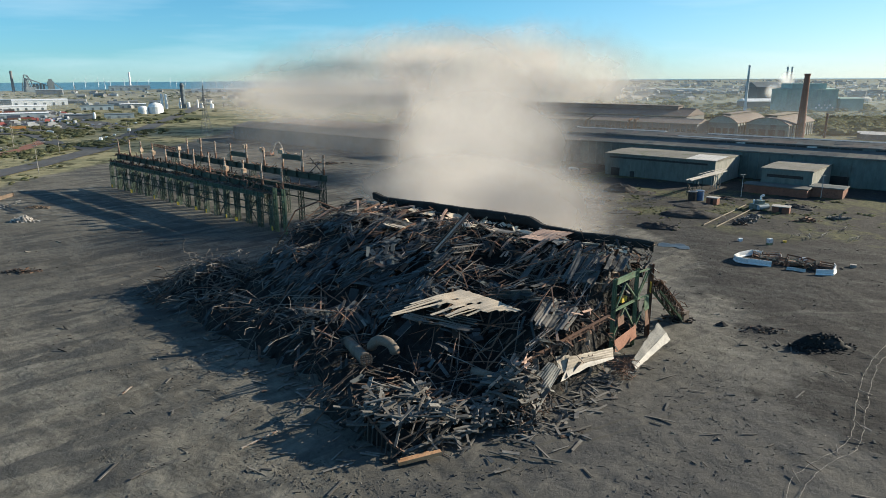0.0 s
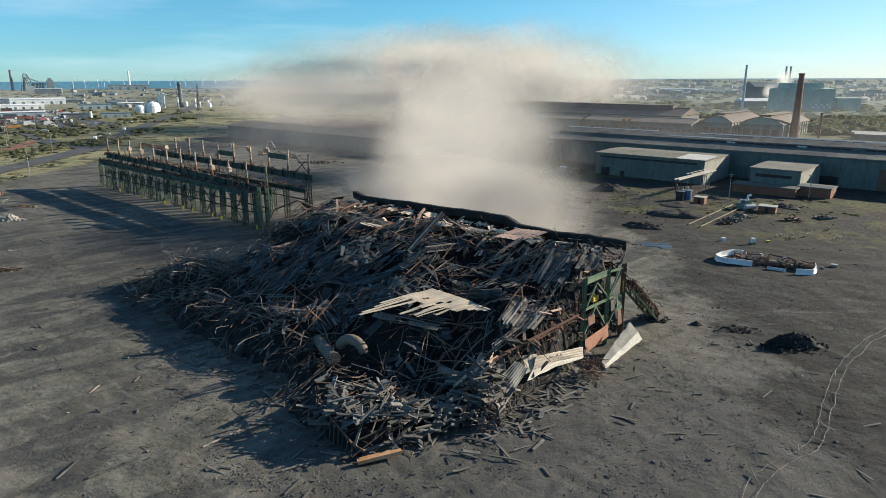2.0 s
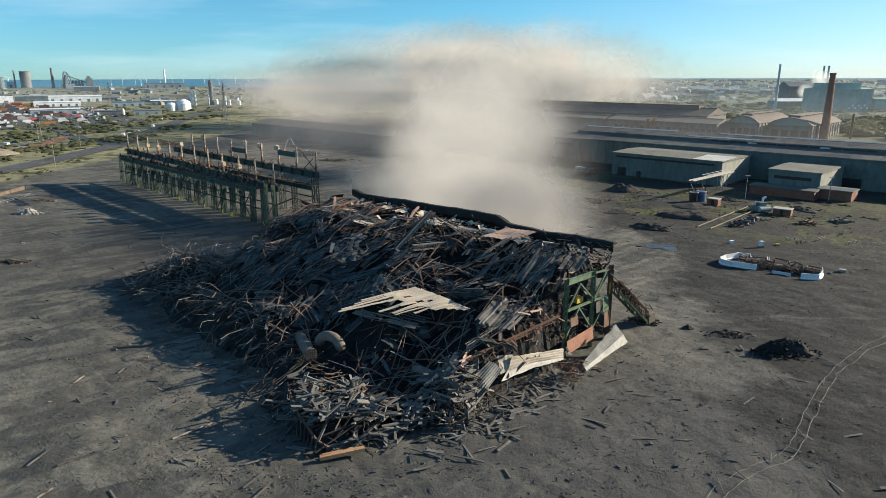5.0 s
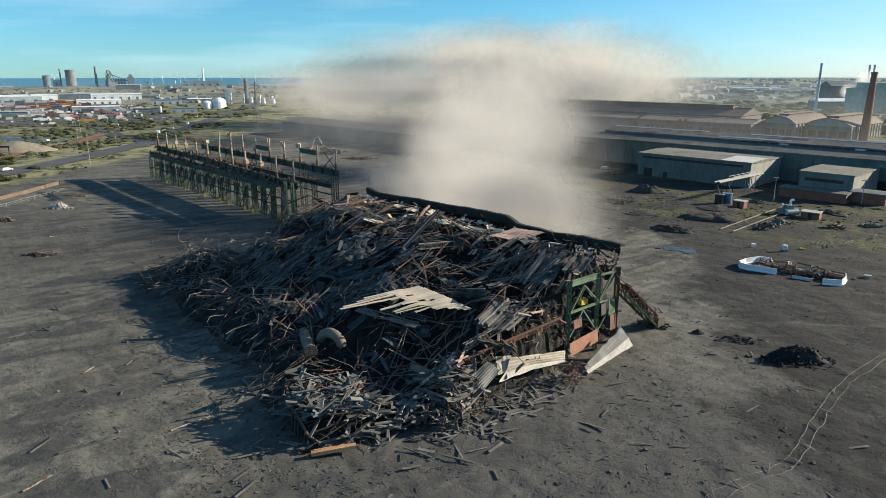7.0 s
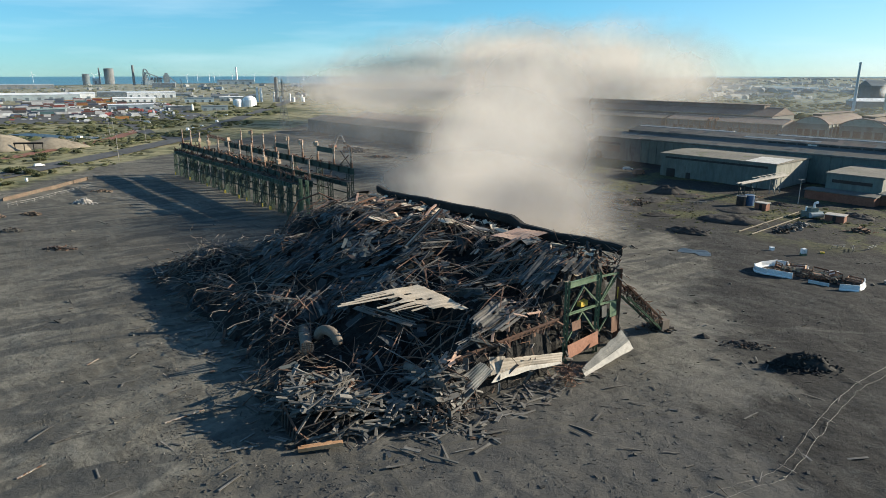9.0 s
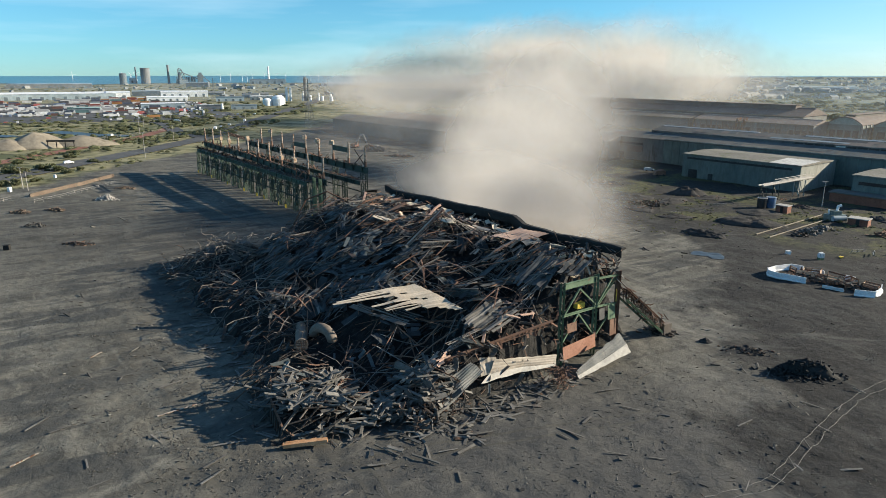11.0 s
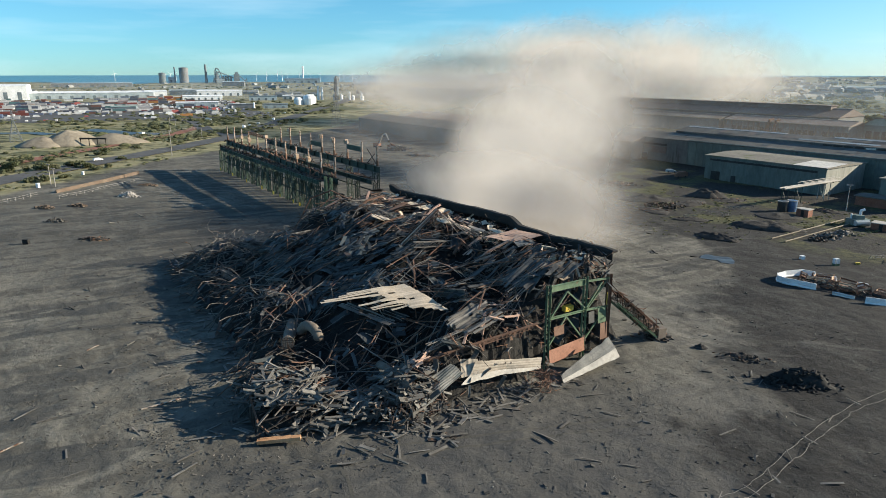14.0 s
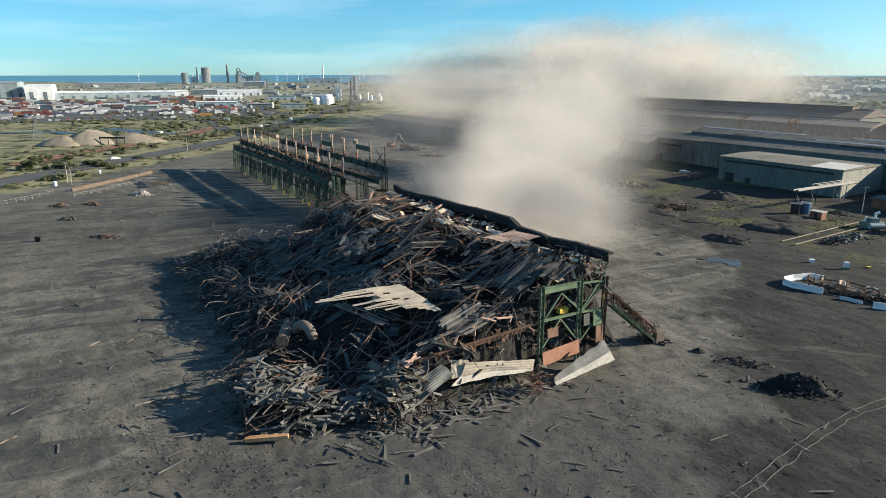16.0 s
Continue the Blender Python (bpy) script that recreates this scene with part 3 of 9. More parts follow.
def dust_material(name, colour, dense, seed):
    """Airborne dust: thin sheets whose cover thins out from the middle in ragged billows."""
    n = Nodes(name)
    tc = n.node("ShaderNodeTexCoord")
    mp = n.node("ShaderNodeMapping", Location=(-0.5, -0.5, -0.5))
    n.link(tc.outputs["Generated"], mp.inputs["Vector"])
    flat = n.node("ShaderNodeVectorMath")
    flat.operation = "MULTIPLY"
    flat.inputs[1].default_value = (2, 0, 2)
    n.link(mp.outputs[0], flat.inputs[0])
    ln = n.node("ShaderNodeVectorMath")
    ln.operation = "LENGTH"
    n.link(flat.outputs[0], ln.inputs[0])
    info = n.node("ShaderNodeObjectInfo")
    ofs = n.node("ShaderNodeVectorMath")
    ofs.operation = "MULTIPLY_ADD"
    n.link(n.pos(), ofs.inputs[0])
    ofs.inputs[1].default_value = (1, 1, 1)
    comb = n.node("ShaderNodeCombineXYZ")
    n.link(n.math("MULTIPLY", info.outputs["Random"], 300.0), comb.inputs["X"])
    n.link(comb.outputs[0], ofs.inputs[2])
    billow = n.noise(ofs.outputs[0], 0.024, 5, 0.5, 0.3)
    wisp = n.noise(ofs.outputs[0], 0.09, 4, 0.6)
    r = n.math("ADD", ln.outputs["Value"], n.math("MULTIPLY", n.math("SUBTRACT", billow, 0.5), 0.7))
    r = n.math("ADD", r, n.math("MULTIPLY", n.math("SUBTRACT", wisp, 0.5), 0.22))
    cover = n.math("SUBTRACT", 0.92, r)
    cover = n.math("MULTIPLY", n.math("MAXIMUM", cover, 0.0), 1.5, True)
    rim = n.math("MULTIPLY", n.math("SUBTRACT", 1.0, ln.outputs["Value"]), 3.0, True)
    cover = n.math("MULTIPLY", n.math("MULTIPLY", n.math("MULTIPLY", cover, rim), dense), 1.0, True)
    dif = n.node("ShaderNodeBsdfDiffuse", Color=(*colour, 1))
    tra = n.node("ShaderNodeBsdfTranslucent", Color=(*colour, 1))
    both = n.node("ShaderNodeMixShader", Fac=0.5)
    n.link(dif.outputs[0], both.inputs[1])
    n.link(tra.outputs[0], both.inputs[2])
    clear = n.node("ShaderNodeBsdfTransparent")
    mx = n.node("ShaderNodeMixShader")
    n.link(cover, mx.inputs["Fac"])
    n.link(clear.outputs[0], mx.inputs[1])
    n.link(both.outputs[0], mx.inputs[2])
    n.link(mx.outputs[0], n.out.inputs["Surface"])
    return n.mat


M_DUST = dust_material("brown_dust", (0.55, 0.522, 0.503), 0.95, 0)
M_DUSTTHIN = dust_material("thin_brown_dust", (0.53, 0.505, 0.492), 0.66, 0)
M_DUSTVEIL = dust_material("dust_veil", (0.53, 0.505, 0.492), 0.17, 0)


def haze_material(name, colour, dense):
    """Hazy air: an even thin cover, densest near the ground."""
    n = Nodes(name)
    tc, sp = n.node("ShaderNodeTexCoord"), n.node("ShaderNodeSeparateXYZ")
    n.link(tc.outputs["Generated"], sp.inputs[0])
    up = n.math("SUBTRACT", 1.0, sp.outputs["Z"])
    ends = n.math("MULTIPLY", n.math("MULTIPLY", sp.outputs["X"], n.math("SUBTRACT", 1.0, sp.outputs["X"])), 9.0, True)
    cover = n.math("MULTIPLY", n.math("MULTIPLY", n.math("MULTIPLY", up, up), ends), dense)
    dif, tra = n.node("ShaderNodeBsdfDiffuse", Color=(*colour, 1)), n.node("ShaderNodeBsdfTranslucent", Color=(*colour, 1))
    lit, clear, mx = n.node("ShaderNodeMixShader", Fac=0.5), n.node("ShaderNodeBsdfTransparent"), n.node("ShaderNodeMixShader")
    n.link(dif.outputs[0], lit.inputs[1])
    n.link(tra.outputs[0], lit.inputs[2])
    n.link(cover, mx.inputs["Fac"])
    n.link(clear.outputs[0], mx.inputs[1])
    n.link(lit.outputs[0], mx.inputs[2])
    n.link(mx.outputs[0], n.out.inputs["Surface"])
    return n.mat


M_HAZE = haze_material("blue_haze", (0.6, 0.68, 0.73), 0.19)
M_THINDUST = haze_material("low_thin_dust", (0.56, 0.54, 0.53), 0.24)
M_STEAM = dust_material("white_steam", (0.8, 0.8, 0.8), 0.62, 1)

# ---- ground, sea, roads ----
def rise(x, y):
    """The land lifts very slowly far out, up to the horizon."""
    return max(0.0, math.hypot(x - 18, y) - 1200) / 3600 * 24


def land(x, y):
    """Height of the ground."""
    r = math.hypot(x - 18, y)
    z = rise(x, y)
    if r < 600:
        f = 1.0 - smooth01((r - 350) / 250)
        z += f * (0.2 * noise.noise((x / 14, y / 14, 0.3)) + 0.16 * noise.noise((x / 4.5, y / 4.5, 1.7)) + 0.13 * noise.noise((x / 1.9, y / 1.9, 4.1)))
    return z


def build_ground():
    g = Geo()
    rad = [8, 30]
    while rad[-1] < 200:
        rad.append(rad[-1] * 1.0 + max(0.7, rad[-1] * 0.0095))
    while rad[-1] < 4850:
        rad.append(rad[-1] * 1.06)
    rad[-1] = 4880
    ang = [radians(a) for a in np.concatenate([np.arange(-62, 46, 0.45), np.arange(46, 298, 6.0)])]
    n = len(ang)
    vs = [(18 + r * math.sin(t), r * math.cos(t), land(18 + r * math.sin(t), r * math.cos(t))) for r in rad for t in ang]
    vs.append((18, 0, 0))
    fs = [(k * n + i, k * n + (i + 1) % n, (k + 1) * n + (i + 1) % n, (k + 1) * n + i) for k in range(len(rad) - 1) for i in range(n)]
    fs += [(len(vs) - 1, (i + 1) % n, i) for i in range(n)]
    g.add(vs, [f[::-1] for f in fs])
    return single("ground", g, M_GROUND, "dark grey ash and dirt yard with tyre tracks and scrub", "ground", kind="structure", smooth=True)


build_ground()


def build_sea():
    # shoreline from the west round to the north-east, then the horizon
    g = Geo()
    shore = [(-62, 2900), (-50, 2880), (-45, 2650), (-39, 2330), (-34, 2480), (-28, 2540), (-22, 2450), (-16, 2500), (-6, 2700), (6, 3300), (14, 4100), (20, 4500), (46, 4600)]
    a0, rows = -62.0, []
    while a0 <= 46:
        a = radians(a0)
        r0 = lerp_table(shore, a0) + 40 * noise.noise((a0 / 2, 0, 0))
        rows.append([(18 + r * math.sin(a), r * math.cos(a), rise(18 + r * math.sin(a), r * math.cos(a)) + 0.6) for r in (r0, (r0 + 4875) / 2, 4875)])
        a0 += 1.0
    for p, q in zip(rows, rows[1:]):
        for i in range(2):
            g.add([p[i], q[i], q[i + 1], p[i + 1]], [(3, 2, 1, 0)])
    return single("water", g, M_SEA, "calm blue sea along the horizon", "sea", kind="structure")


build_sea()


def ribbon(name, pts, width, z, material, label, category, kind="structure"):
    """A strip that follows the ground along pts."""
    g = Geo()
    pts = [Vector(p) for p in pts]
    fine = []
    for p, q in zip(pts, pts[1:]):
        n = max(1, int((q - p).length / 6))
        fine += [p + (q - p) * (i / n) for i in range(n)]
    fine.append(pts[-1])
    rows = []
    for i, p in enumerate(fine):
        d = (fine[min(i + 1, len(fine) - 1)] - fine[max(i - 1, 0)]).normalized()
        s = Vector((-d.y, d.x)) * width / 2
        rows.append([(p + s * k) for k in (-1, -0.5, 0, 0.5, 1)])
    vs = [(q.x, q.y, land(q.x, q.y) + z) for row in rows for q in row]
    fs = [(5 * i + j, 5 * i + j + 1, 5 * i + j + 6, 5 * i + j + 5) for i in range(len(rows) - 1) for j in range(4)]
    g.add(vs, fs)
    return single(name, g, material, label, category, kind=kind)


ribbon("road", [(-190, 120), (-202, 212), (-205, 262), (-207, 330), (-214, 400), (-235, 480), (-258, 560), (-300, 720), (-360, 950), (-420, 1150)], 15, 0.35, M_TARMAC, "dark tarmac works road past the yard", "road")
ribbon("road", [(-214, 400), (-262, 440), (-310, 500), (-330, 520), (-420, 545), (-560, 600)], 11, 0.4, M_TARMAC, "curving tarmac side road through rough grass", "road")
ribbon("track", [(-240, 240), (-246, 280), (-254, 340), (-262, 400), (-290, 480)], 9, 0.3, M_BRICK, "reddish gravel track beside the road", "track")
ribbon("water", [(-272, 398), (-300, 402), (-328, 412), (-350, 420)], 15, 0.35, M_POND, "shallow blue pond in rough grass", "pond", "structure")
ribbon("water", [(-345, 380), (-365, 386), (-400, 372), (-450, 350)], 11, 0.35, M_POND, "shallow blue pond in rough grass", "pond", "structure")

# ---- tyre ruts on the ash ----
def laid_strip(name, pts, width, z, material, label, category, ragged=0.0, seed=0.0):
    """A narrow strip that hugs the ground closely along a smooth line."""
    pts = [Vector(p) for p in pts]
    fine = []
    for i in range(len(pts) - 1):
        p0, p1, p2, p3 = pts[max(i - 1, 0)], pts[i], pts[i + 1], pts[min(i + 2, len(pts) - 1)]
        n = max(2, int((p2 - p1).length / 0.7))
        for k in range(n):
            t = k / n
            fine.append(0.5 * ((2 * p1) + (p2 - p0) * t + (2 * p0 - 5 * p1 + 4 * p2 - p3) * t * t + (3 * p1 - p0 - 3 * p2 + p3) * t ** 3))
    fine.append(pts[-1])
    g, rows, cross = Geo(), [], max(2, int(width / 0.7) + 1)
    for i, p in enumerate(fine):
        d = (fine[min(i + 1, len(fine) - 1)] - fine[max(i - 1, 0)]).normalized()
        s = Vector((-d.y, d.x))
        taper = min(1.0, 0.15 + 5.0 * min(i, len(fine) - 1 - i) / len(fine)) if ragged else 1.0
        w0 = width / 2 * taper * (1 + ragged * noise.noise((i * 0.23, seed, 0)))
        w1 = width / 2 * taper * (1 + ragged * noise.noise((i * 0.23, seed, 9)))
        rows.append([p - s * w0 + s * (w0 + w1) * (k / cross) for k in range(cross + 1)])
    w = cross + 1
    g.add([(q.x, q.y, land(q.x, q.y) + z) for row in rows for q in row], [(w * i + j, w * i + j + 1, w * i + j + w + 1, w * i + j + w) for i in range(len(rows) - 1) for j in range(cross)])
    return single(name, g, material, label, category, kind="structure")


for k, (pts, w) in enumerate((([(56.5, 163.5), (58, 161.5), (60, 159.5), (62, 157)], 4.2),)):
    laid_strip("water", pts, w, 0.1, M_POND, "shallow puddle on the ash ground", "puddle", 0.7, k * 2.3)
for k, pts in enumerate(([(-4, 46), (-2, 54), (4, 62), (14, 68), (26, 74), (38, 80)], [(10, 47), (9, 55), (5, 61), (-2, 62)], [(-110, 150), (-92, 146), (-70, 150), (-48, 158), (-30, 165)])):
    for side in (-1.0, 1.0):
        off = []
        for i, p in enumerate(pts):
            a, b = Vector(pts[max(i - 1, 0)]), Vector(pts[min(i + 1, len(pts) - 1)])
            d = (b - a).normalized()
            off.append((p[0] - d.y * side, p[1] + d.x * side))
        laid_strip("tyre_rut", off, 0.4, 0.012, M_RUT, "shallow tyre rut pressed in the ash", "tyre rut")

# ---- the site's own axes: u to the right along the sheds, v away ----
TURN_SITE = radians(-42.3)
U, V = Vector((math.cos(TURN_SITE), math.sin(TURN_SITE), 0)), Vector((-math.sin(TURN_SITE), math.cos(TURN_SITE), 0))


def site(x, y, z=0.0, turn=0.0):
    return Matrix.Translation((x, y, z)) @ Matrix.Rotation(TURN_SITE + radians(turn), 4, "Z")



# ---- the collapsed building ----
PILE_O, PILE_A, PILE_B = Vector((33.6, 101.3, 0)), Vector((-0.742, 0.670, 0)), Vector((-0.670, -0.742, 0))
LONG_SLOPE = [(-7, 0), (-3, 7), (0, 14.4), (6, 14.6), (14, 13.8), (21, 11.6), (28, 9.0), (32, 7.4), (37, 5.7), (43, 3.8), (46.5, 2.4), (49, 0)]
NEAR_SLOPE = [(-7, 0), (-3, 7), (0, 14.2), (5, 14.2), (9, 12.8), (14, 11.3), (19, 10.0), (23, 8.6), (27, 7.6), (31, 6.6), (35, 4.6), (38, 3.0), (42, 2.0), (45, 2.7), (50.5, 2.9), (52.3, 2.2), (53.5, 0)]
EDGE = [(-6, 36), (-1.5, 41.5), (0, 46), (4.5, 53.5), (10, 53.5), (19, 52.5), (28, 49.5), (50, 49), (70, 47), (80, 44), (95, 40)]
FACE = [(-7, 0.6), (13, 0.6), (17, -1.2), (31, -1.2), (34, -3.0), (40, -0.8), (46, 0.6), (49, 1.6), (53, 3.0)]


def pile_xy(a, b):
    return PILE_O + PILE_A * a + PILE_B * b


VOIDS = ((8.5, 31.5, 5.5, 4.2, 3.6), (14.5, 26.0, 6.0, 3.6, 1.8), (26, 38.5, 6, 4, 1.5), (3.5, 17.0, 3, 3.5, 2.0), (12, 13.5, 5, 4.0, 1.4), (22, 13.5, 5, 4.5, 1.4), (20, 21.5, 5, 2.5, 1.2), (38, 35, 6, 3, 1.0), (50, 38, 6, 4, 1.2), (60, 40, 8, 4, 1.0), (33, 12, 4, 3, 1.2), (10, 41, 5, 2.5, 0.8), (60, 22, 6, 4, 1.0))


def void(a, b):
    """1 in the middle of a gap in the heap, 0 outside all gaps."""
    return max(smooth01(1.25 - 0.9 * math.hypot((a - p) / ra, (b - q) / rb)) for p, q, ra, rb, d in VOIDS)


def pile_h(a, b):
    w = smooth01((a - 17) / 10)
    h = lerp_table(NEAR_SLOPE, b) * (1 - w) + lerp_table(LONG_SLOPE, b) * w
    h *= smooth01((a - lerp_table(FACE, b)) / (2.6 + 0.9 * smooth01((b - 31) / 6)))
    h *= smooth01((84 - a - 0.35 * max(0, b - 12)) / 14)
    h = max(h, 5.6 * math.exp(-((a - 78) / 9) ** 2 - ((b - 34) / 9) ** 2), 3.4 * math.exp(-((a - 60) / 12) ** 2 - ((b - 42) / 5) ** 2))
    # the fallen wall frame at the near corner stands up along its outer edge
    h += 1.3 * math.exp(-((a - 15.5) / 3.5) ** 2 - ((b - 48.5) / 2.5) ** 2)
    if h > 2:
        h -= max(d * smooth01(1.25 - 0.9 * math.hypot((a - p) / ra, (b - q) / rb)) for p, q, ra, rb, d in VOIDS)
    if h > 0.05:
        k = min(1.0, h / 3)
        h += k * (1.0 * noise.noise((a / 7, b / 7, 3.3)) + 0.8 * noise.noise((a / 3, b / 3, 8.1)))
    return max(h, 0.0)


def pile_at(a, b, up=0.0):
    p = pile_xy(a, b)
    p.z = pile_h(a, b) + up
    return p


def pz(a, b, z):
    p = pile_xy(a, b)
    p.z = z
    return p


heap = thing("rubble_heap", "huge heap of twisted steel and grey cladding from a collapsed shed", "rubble heap", Matrix.Translation(pile_xy(30, 24)))
HEAP_INV = Matrix.Translation(-pile_xy(30, 24))


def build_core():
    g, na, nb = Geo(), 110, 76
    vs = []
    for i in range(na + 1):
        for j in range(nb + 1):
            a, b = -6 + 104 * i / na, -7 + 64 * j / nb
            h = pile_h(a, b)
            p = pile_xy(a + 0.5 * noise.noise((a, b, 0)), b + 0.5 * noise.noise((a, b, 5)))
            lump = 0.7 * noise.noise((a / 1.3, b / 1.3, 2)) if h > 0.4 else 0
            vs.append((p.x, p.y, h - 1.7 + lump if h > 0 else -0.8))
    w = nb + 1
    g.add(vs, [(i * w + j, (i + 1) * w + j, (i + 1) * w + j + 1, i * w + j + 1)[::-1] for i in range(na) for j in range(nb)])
    part("mound", g, M_CORE, heap, "near-black mound under the loose debris", m=HEAP_INV)


build_core()


def slope_frame(a, b, heading, tip=0.0, roll=0.0):
    """A frame on the heap's surface, its x axis along heading (degrees, 0 along the long side, 90 down the slope)."""
    c, s = math.cos(radians(heading)), math.sin(radians(heading))
    d = 1.2
    p0, p1 = pile_at(a - c * d, b - s * d), pile_at(a + c * d, b + s * d)
    x = (p1 - p0)
    x.z = max(-1.6, min(1.6, x.z))
    x = x.normalized()
    m = Matrix.Translation(pile_at(a, b)) @ x.to_track_quat("X", "Z").to_matrix().to_4x4()
    return m @ Matrix.Rotation(tip, 4, "Y") @ Matrix.Rotation(roll, 4, "X")


def strip(g, m, L, w, bend=0.0, flange=0.1):
    """A cladding strip in three lengths, kinked, with one turned-down edge."""
    x, zs = -L / 2, [0.0, L * 0.06 * bend, -L * 0.03 * bend, -L * 0.12 * bend]
    pts = []
    for k, z in enumerate(zs):
        xx = x + L * k / 3
        pts.append([m @ Vector(q) for q in ((xx, -w / 2, z), (xx, w / 2, z), (xx, w / 2 + 0.02, z - flange), (xx, w / 2 - 0.03, z - flange), (xx, w / 2 - 0.03, z - 0.05), (xx, -w / 2, z - 0.05))])
    g.rings(pts)


def hollow(a, b):
    """Above zero where the heap gapes."""
    return noise.noise((a / 5.5 + 3, b / 5.5, 6.2)) + 0.5 * noise.noise((a / 2.2, b / 2.2, 1.2)) - 0.16


def slat_bed(g, rng, a, b, heading, rows, cols, L, w):
    """Cladding strips that slid down side by side, still more or less in their courses."""
    c, s = math.cos(radians(heading)), math.sin(radians(heading))
    d = 2.4
    x = (pile_at(a + c * d, b + s * d) - pile_at(a - c * d, b - s * d)).normalized()
    y = pile_at(a - s * d, b + c * d) - pile_at(a + s * d, b - c * d)
    z = x.cross(y).normalized()
    y = z.cross(x)
    base = Matrix.Translation(pile_at(a, b, 0.15)) @ Matrix([x, y, z]).transposed().to_4x4() @ Matrix.Rotation(rng.gauss(0, 0.05), 4, "Y")
    for r in range(rows):
        lift, skew = 0.12 * (rows - r), rng.gauss(0, 3)
        for k in range(cols):
            if rng.random() < 0.2:
                continue
            p = Vector(((r - rows / 2) * L * 0.72 + rng.gauss(0, 0.35), (k - cols / 2) * w * 1.12 + rng.gauss(0, 0.1), lift + rng.uniform(-0.06, 0.16)))
            q = base @ p
            dq = q - PILE_O
            if pile_h(dq.dot(PILE_A), dq.dot(PILE_B)) < 0.5:
                continue
            m = base @ Matrix.Translation(p) @ Matrix.Rotation(radians(skew + rng.gauss(0, 8)), 4, "Z") @ Matrix.Rotation(rng.gauss(0, 0.04), 4, "Y") @ Matrix.Rotation(rng.gauss(0, 0.16), 4, "X")
            strip(g, m, L * rng.uniform(0.55, 1.2), w * rng.uniform(0.7, 1.1), rng.gauss(0, 0.18), 0.06)


def build_debris():
    rng = random.Random(11)
    slats, bars, sticks, flats = Geo(), Geo(), Geo(), Geo()
    # beds of cladding strips down the long slope
    made = 0
    while made < 210:
        a, b = rng.uniform(12, 64), rng.uniform(11.5, 40)
        if pile_h(a, b) < 2.5 or rng.random() < 0.9 * void(a, b) or (a < 24 and b > 30) or (a > 58 and b > 34) or (a < 27 and b < 24 and rng.random() < 0.6):
            continue
        made += 1
        drift = 34 * noise.noise((a / 9, b / 9, 4.4)) + (0.5 * (a - 45) if a > 45 else 0)
        head = 88 + drift + rng.gauss(0, 17) if rng.random() < 0.6 else rng.gauss(80, 55)
        big = rng.random() < 0.3
        slat_bed(slats, rng, a, b, head, rng.randint(1, 3), rng.randint(3, 7), rng.uniform(1.2, 3.0), rng.uniform(0.5, 0.9) if big else rng.uniform(0.24, 0.42))
    count = 0
    while count < 3000:
        a, b = rng.uniform(-4, 95), rng.uniform(-3, 54)
        h = pile_h(a, b)
        if h < 0.35:
            continue
        count += 1
        bed = 14 < a < 64 and 12 < b < 38
        if bed and rng.random() < 0.5 or rng.random() < 0.5 * void(a, b):
            continue
        kind, gap = rng.random(), hollow(a, b) + 0.6 * void(a, b)
        lift = rng.uniform(-0.6, 0.25) - max(0.0, gap) * 1.6
        steep = abs(pile_h(a + 0.8, b) - pile_h(a - 0.8, b)) > 2.2
        if steep:
            kind = 0.3 + 0.7 * kind
        head = rng.gauss(85, 30) if rng.random() < 0.5 else rng.uniform(0, 180)
        if kind < 0.28 and gap < 0.1:
            m = slope_frame(a, b, head, rng.gauss(0, 0.16), rng.gauss(0, 0.35))
            strip(slats, m @ Matrix.Translation((0, 0, lift + 0.2)), rng.uniform(1.2, 3.6), rng.uniform(0.25, 0.6), rng.gauss(0, 0.5))
        elif kind < 0.4 and gap < 0.05 and b < 38:
            m = slope_frame(a, b, head, rng.gauss(0, 0.2), rng.gauss(0, 0.3))
            flats.panel(lambda u, v: m @ Vector((3.2 * (u - 0.5), 1.5 * (v - 0.5), 0.25 + 0.3 * noise.noise((u * 2, v * 2, a)))), 4, 2, 0.04)
        elif kind < 0.7:
            m = slope_frame(a, b, head, rng.gauss(0, 0.22), 0)
            L, w = rng.uniform(1.5, 7.0), rng.uniform(0.05, 0.13)
            bars.box(m @ Matrix.Translation((0, 0, lift + 0.3)), L, w, w)
            if rng.random() < 0.4:
                bars.box(m @ Matrix.Translation((0, 0, lift + 0.3)), L, w * 2.2, 0.03)
        else:
            p = pile_at(a, b, lift)
            d = Vector((rng.gauss(0, 0.8), rng.gauss(0, 0.8), rng.uniform(0.0, 0.6))).normalized()
            pts = [p]
            for _ in range(rng.randint(2, 5)):
                pts.append(pts[-1] + d * rng.uniform(0.5, 1.4))
                d = (d + Vector((rng.gauss(0, 0.4), rng.gauss(0, 0.4), rng.gauss(-0.25, 0.3)))).normalized()
            sticks.path(pts, rng.uniform(0.02, 0.05), 4)
    part("cladding_scrap", slats, M_SLAT, heap, "bent grey cladding strips", m=HEAP_INV, kind="stuff")
    part("plate_scrap", flats, M_SLAT, heap, "torn grey metal plates", m=HEAP_INV, kind="stuff")
    part("bar_scrap", bars, M_STEEL, heap, "dark rusty steel bars", m=HEAP_INV, kind="stuff")
    part("rod_scrap", sticks, M_STEEL, heap, "twisted rods and cables", m=HEAP_INV, kind="stuff")


build_debris()


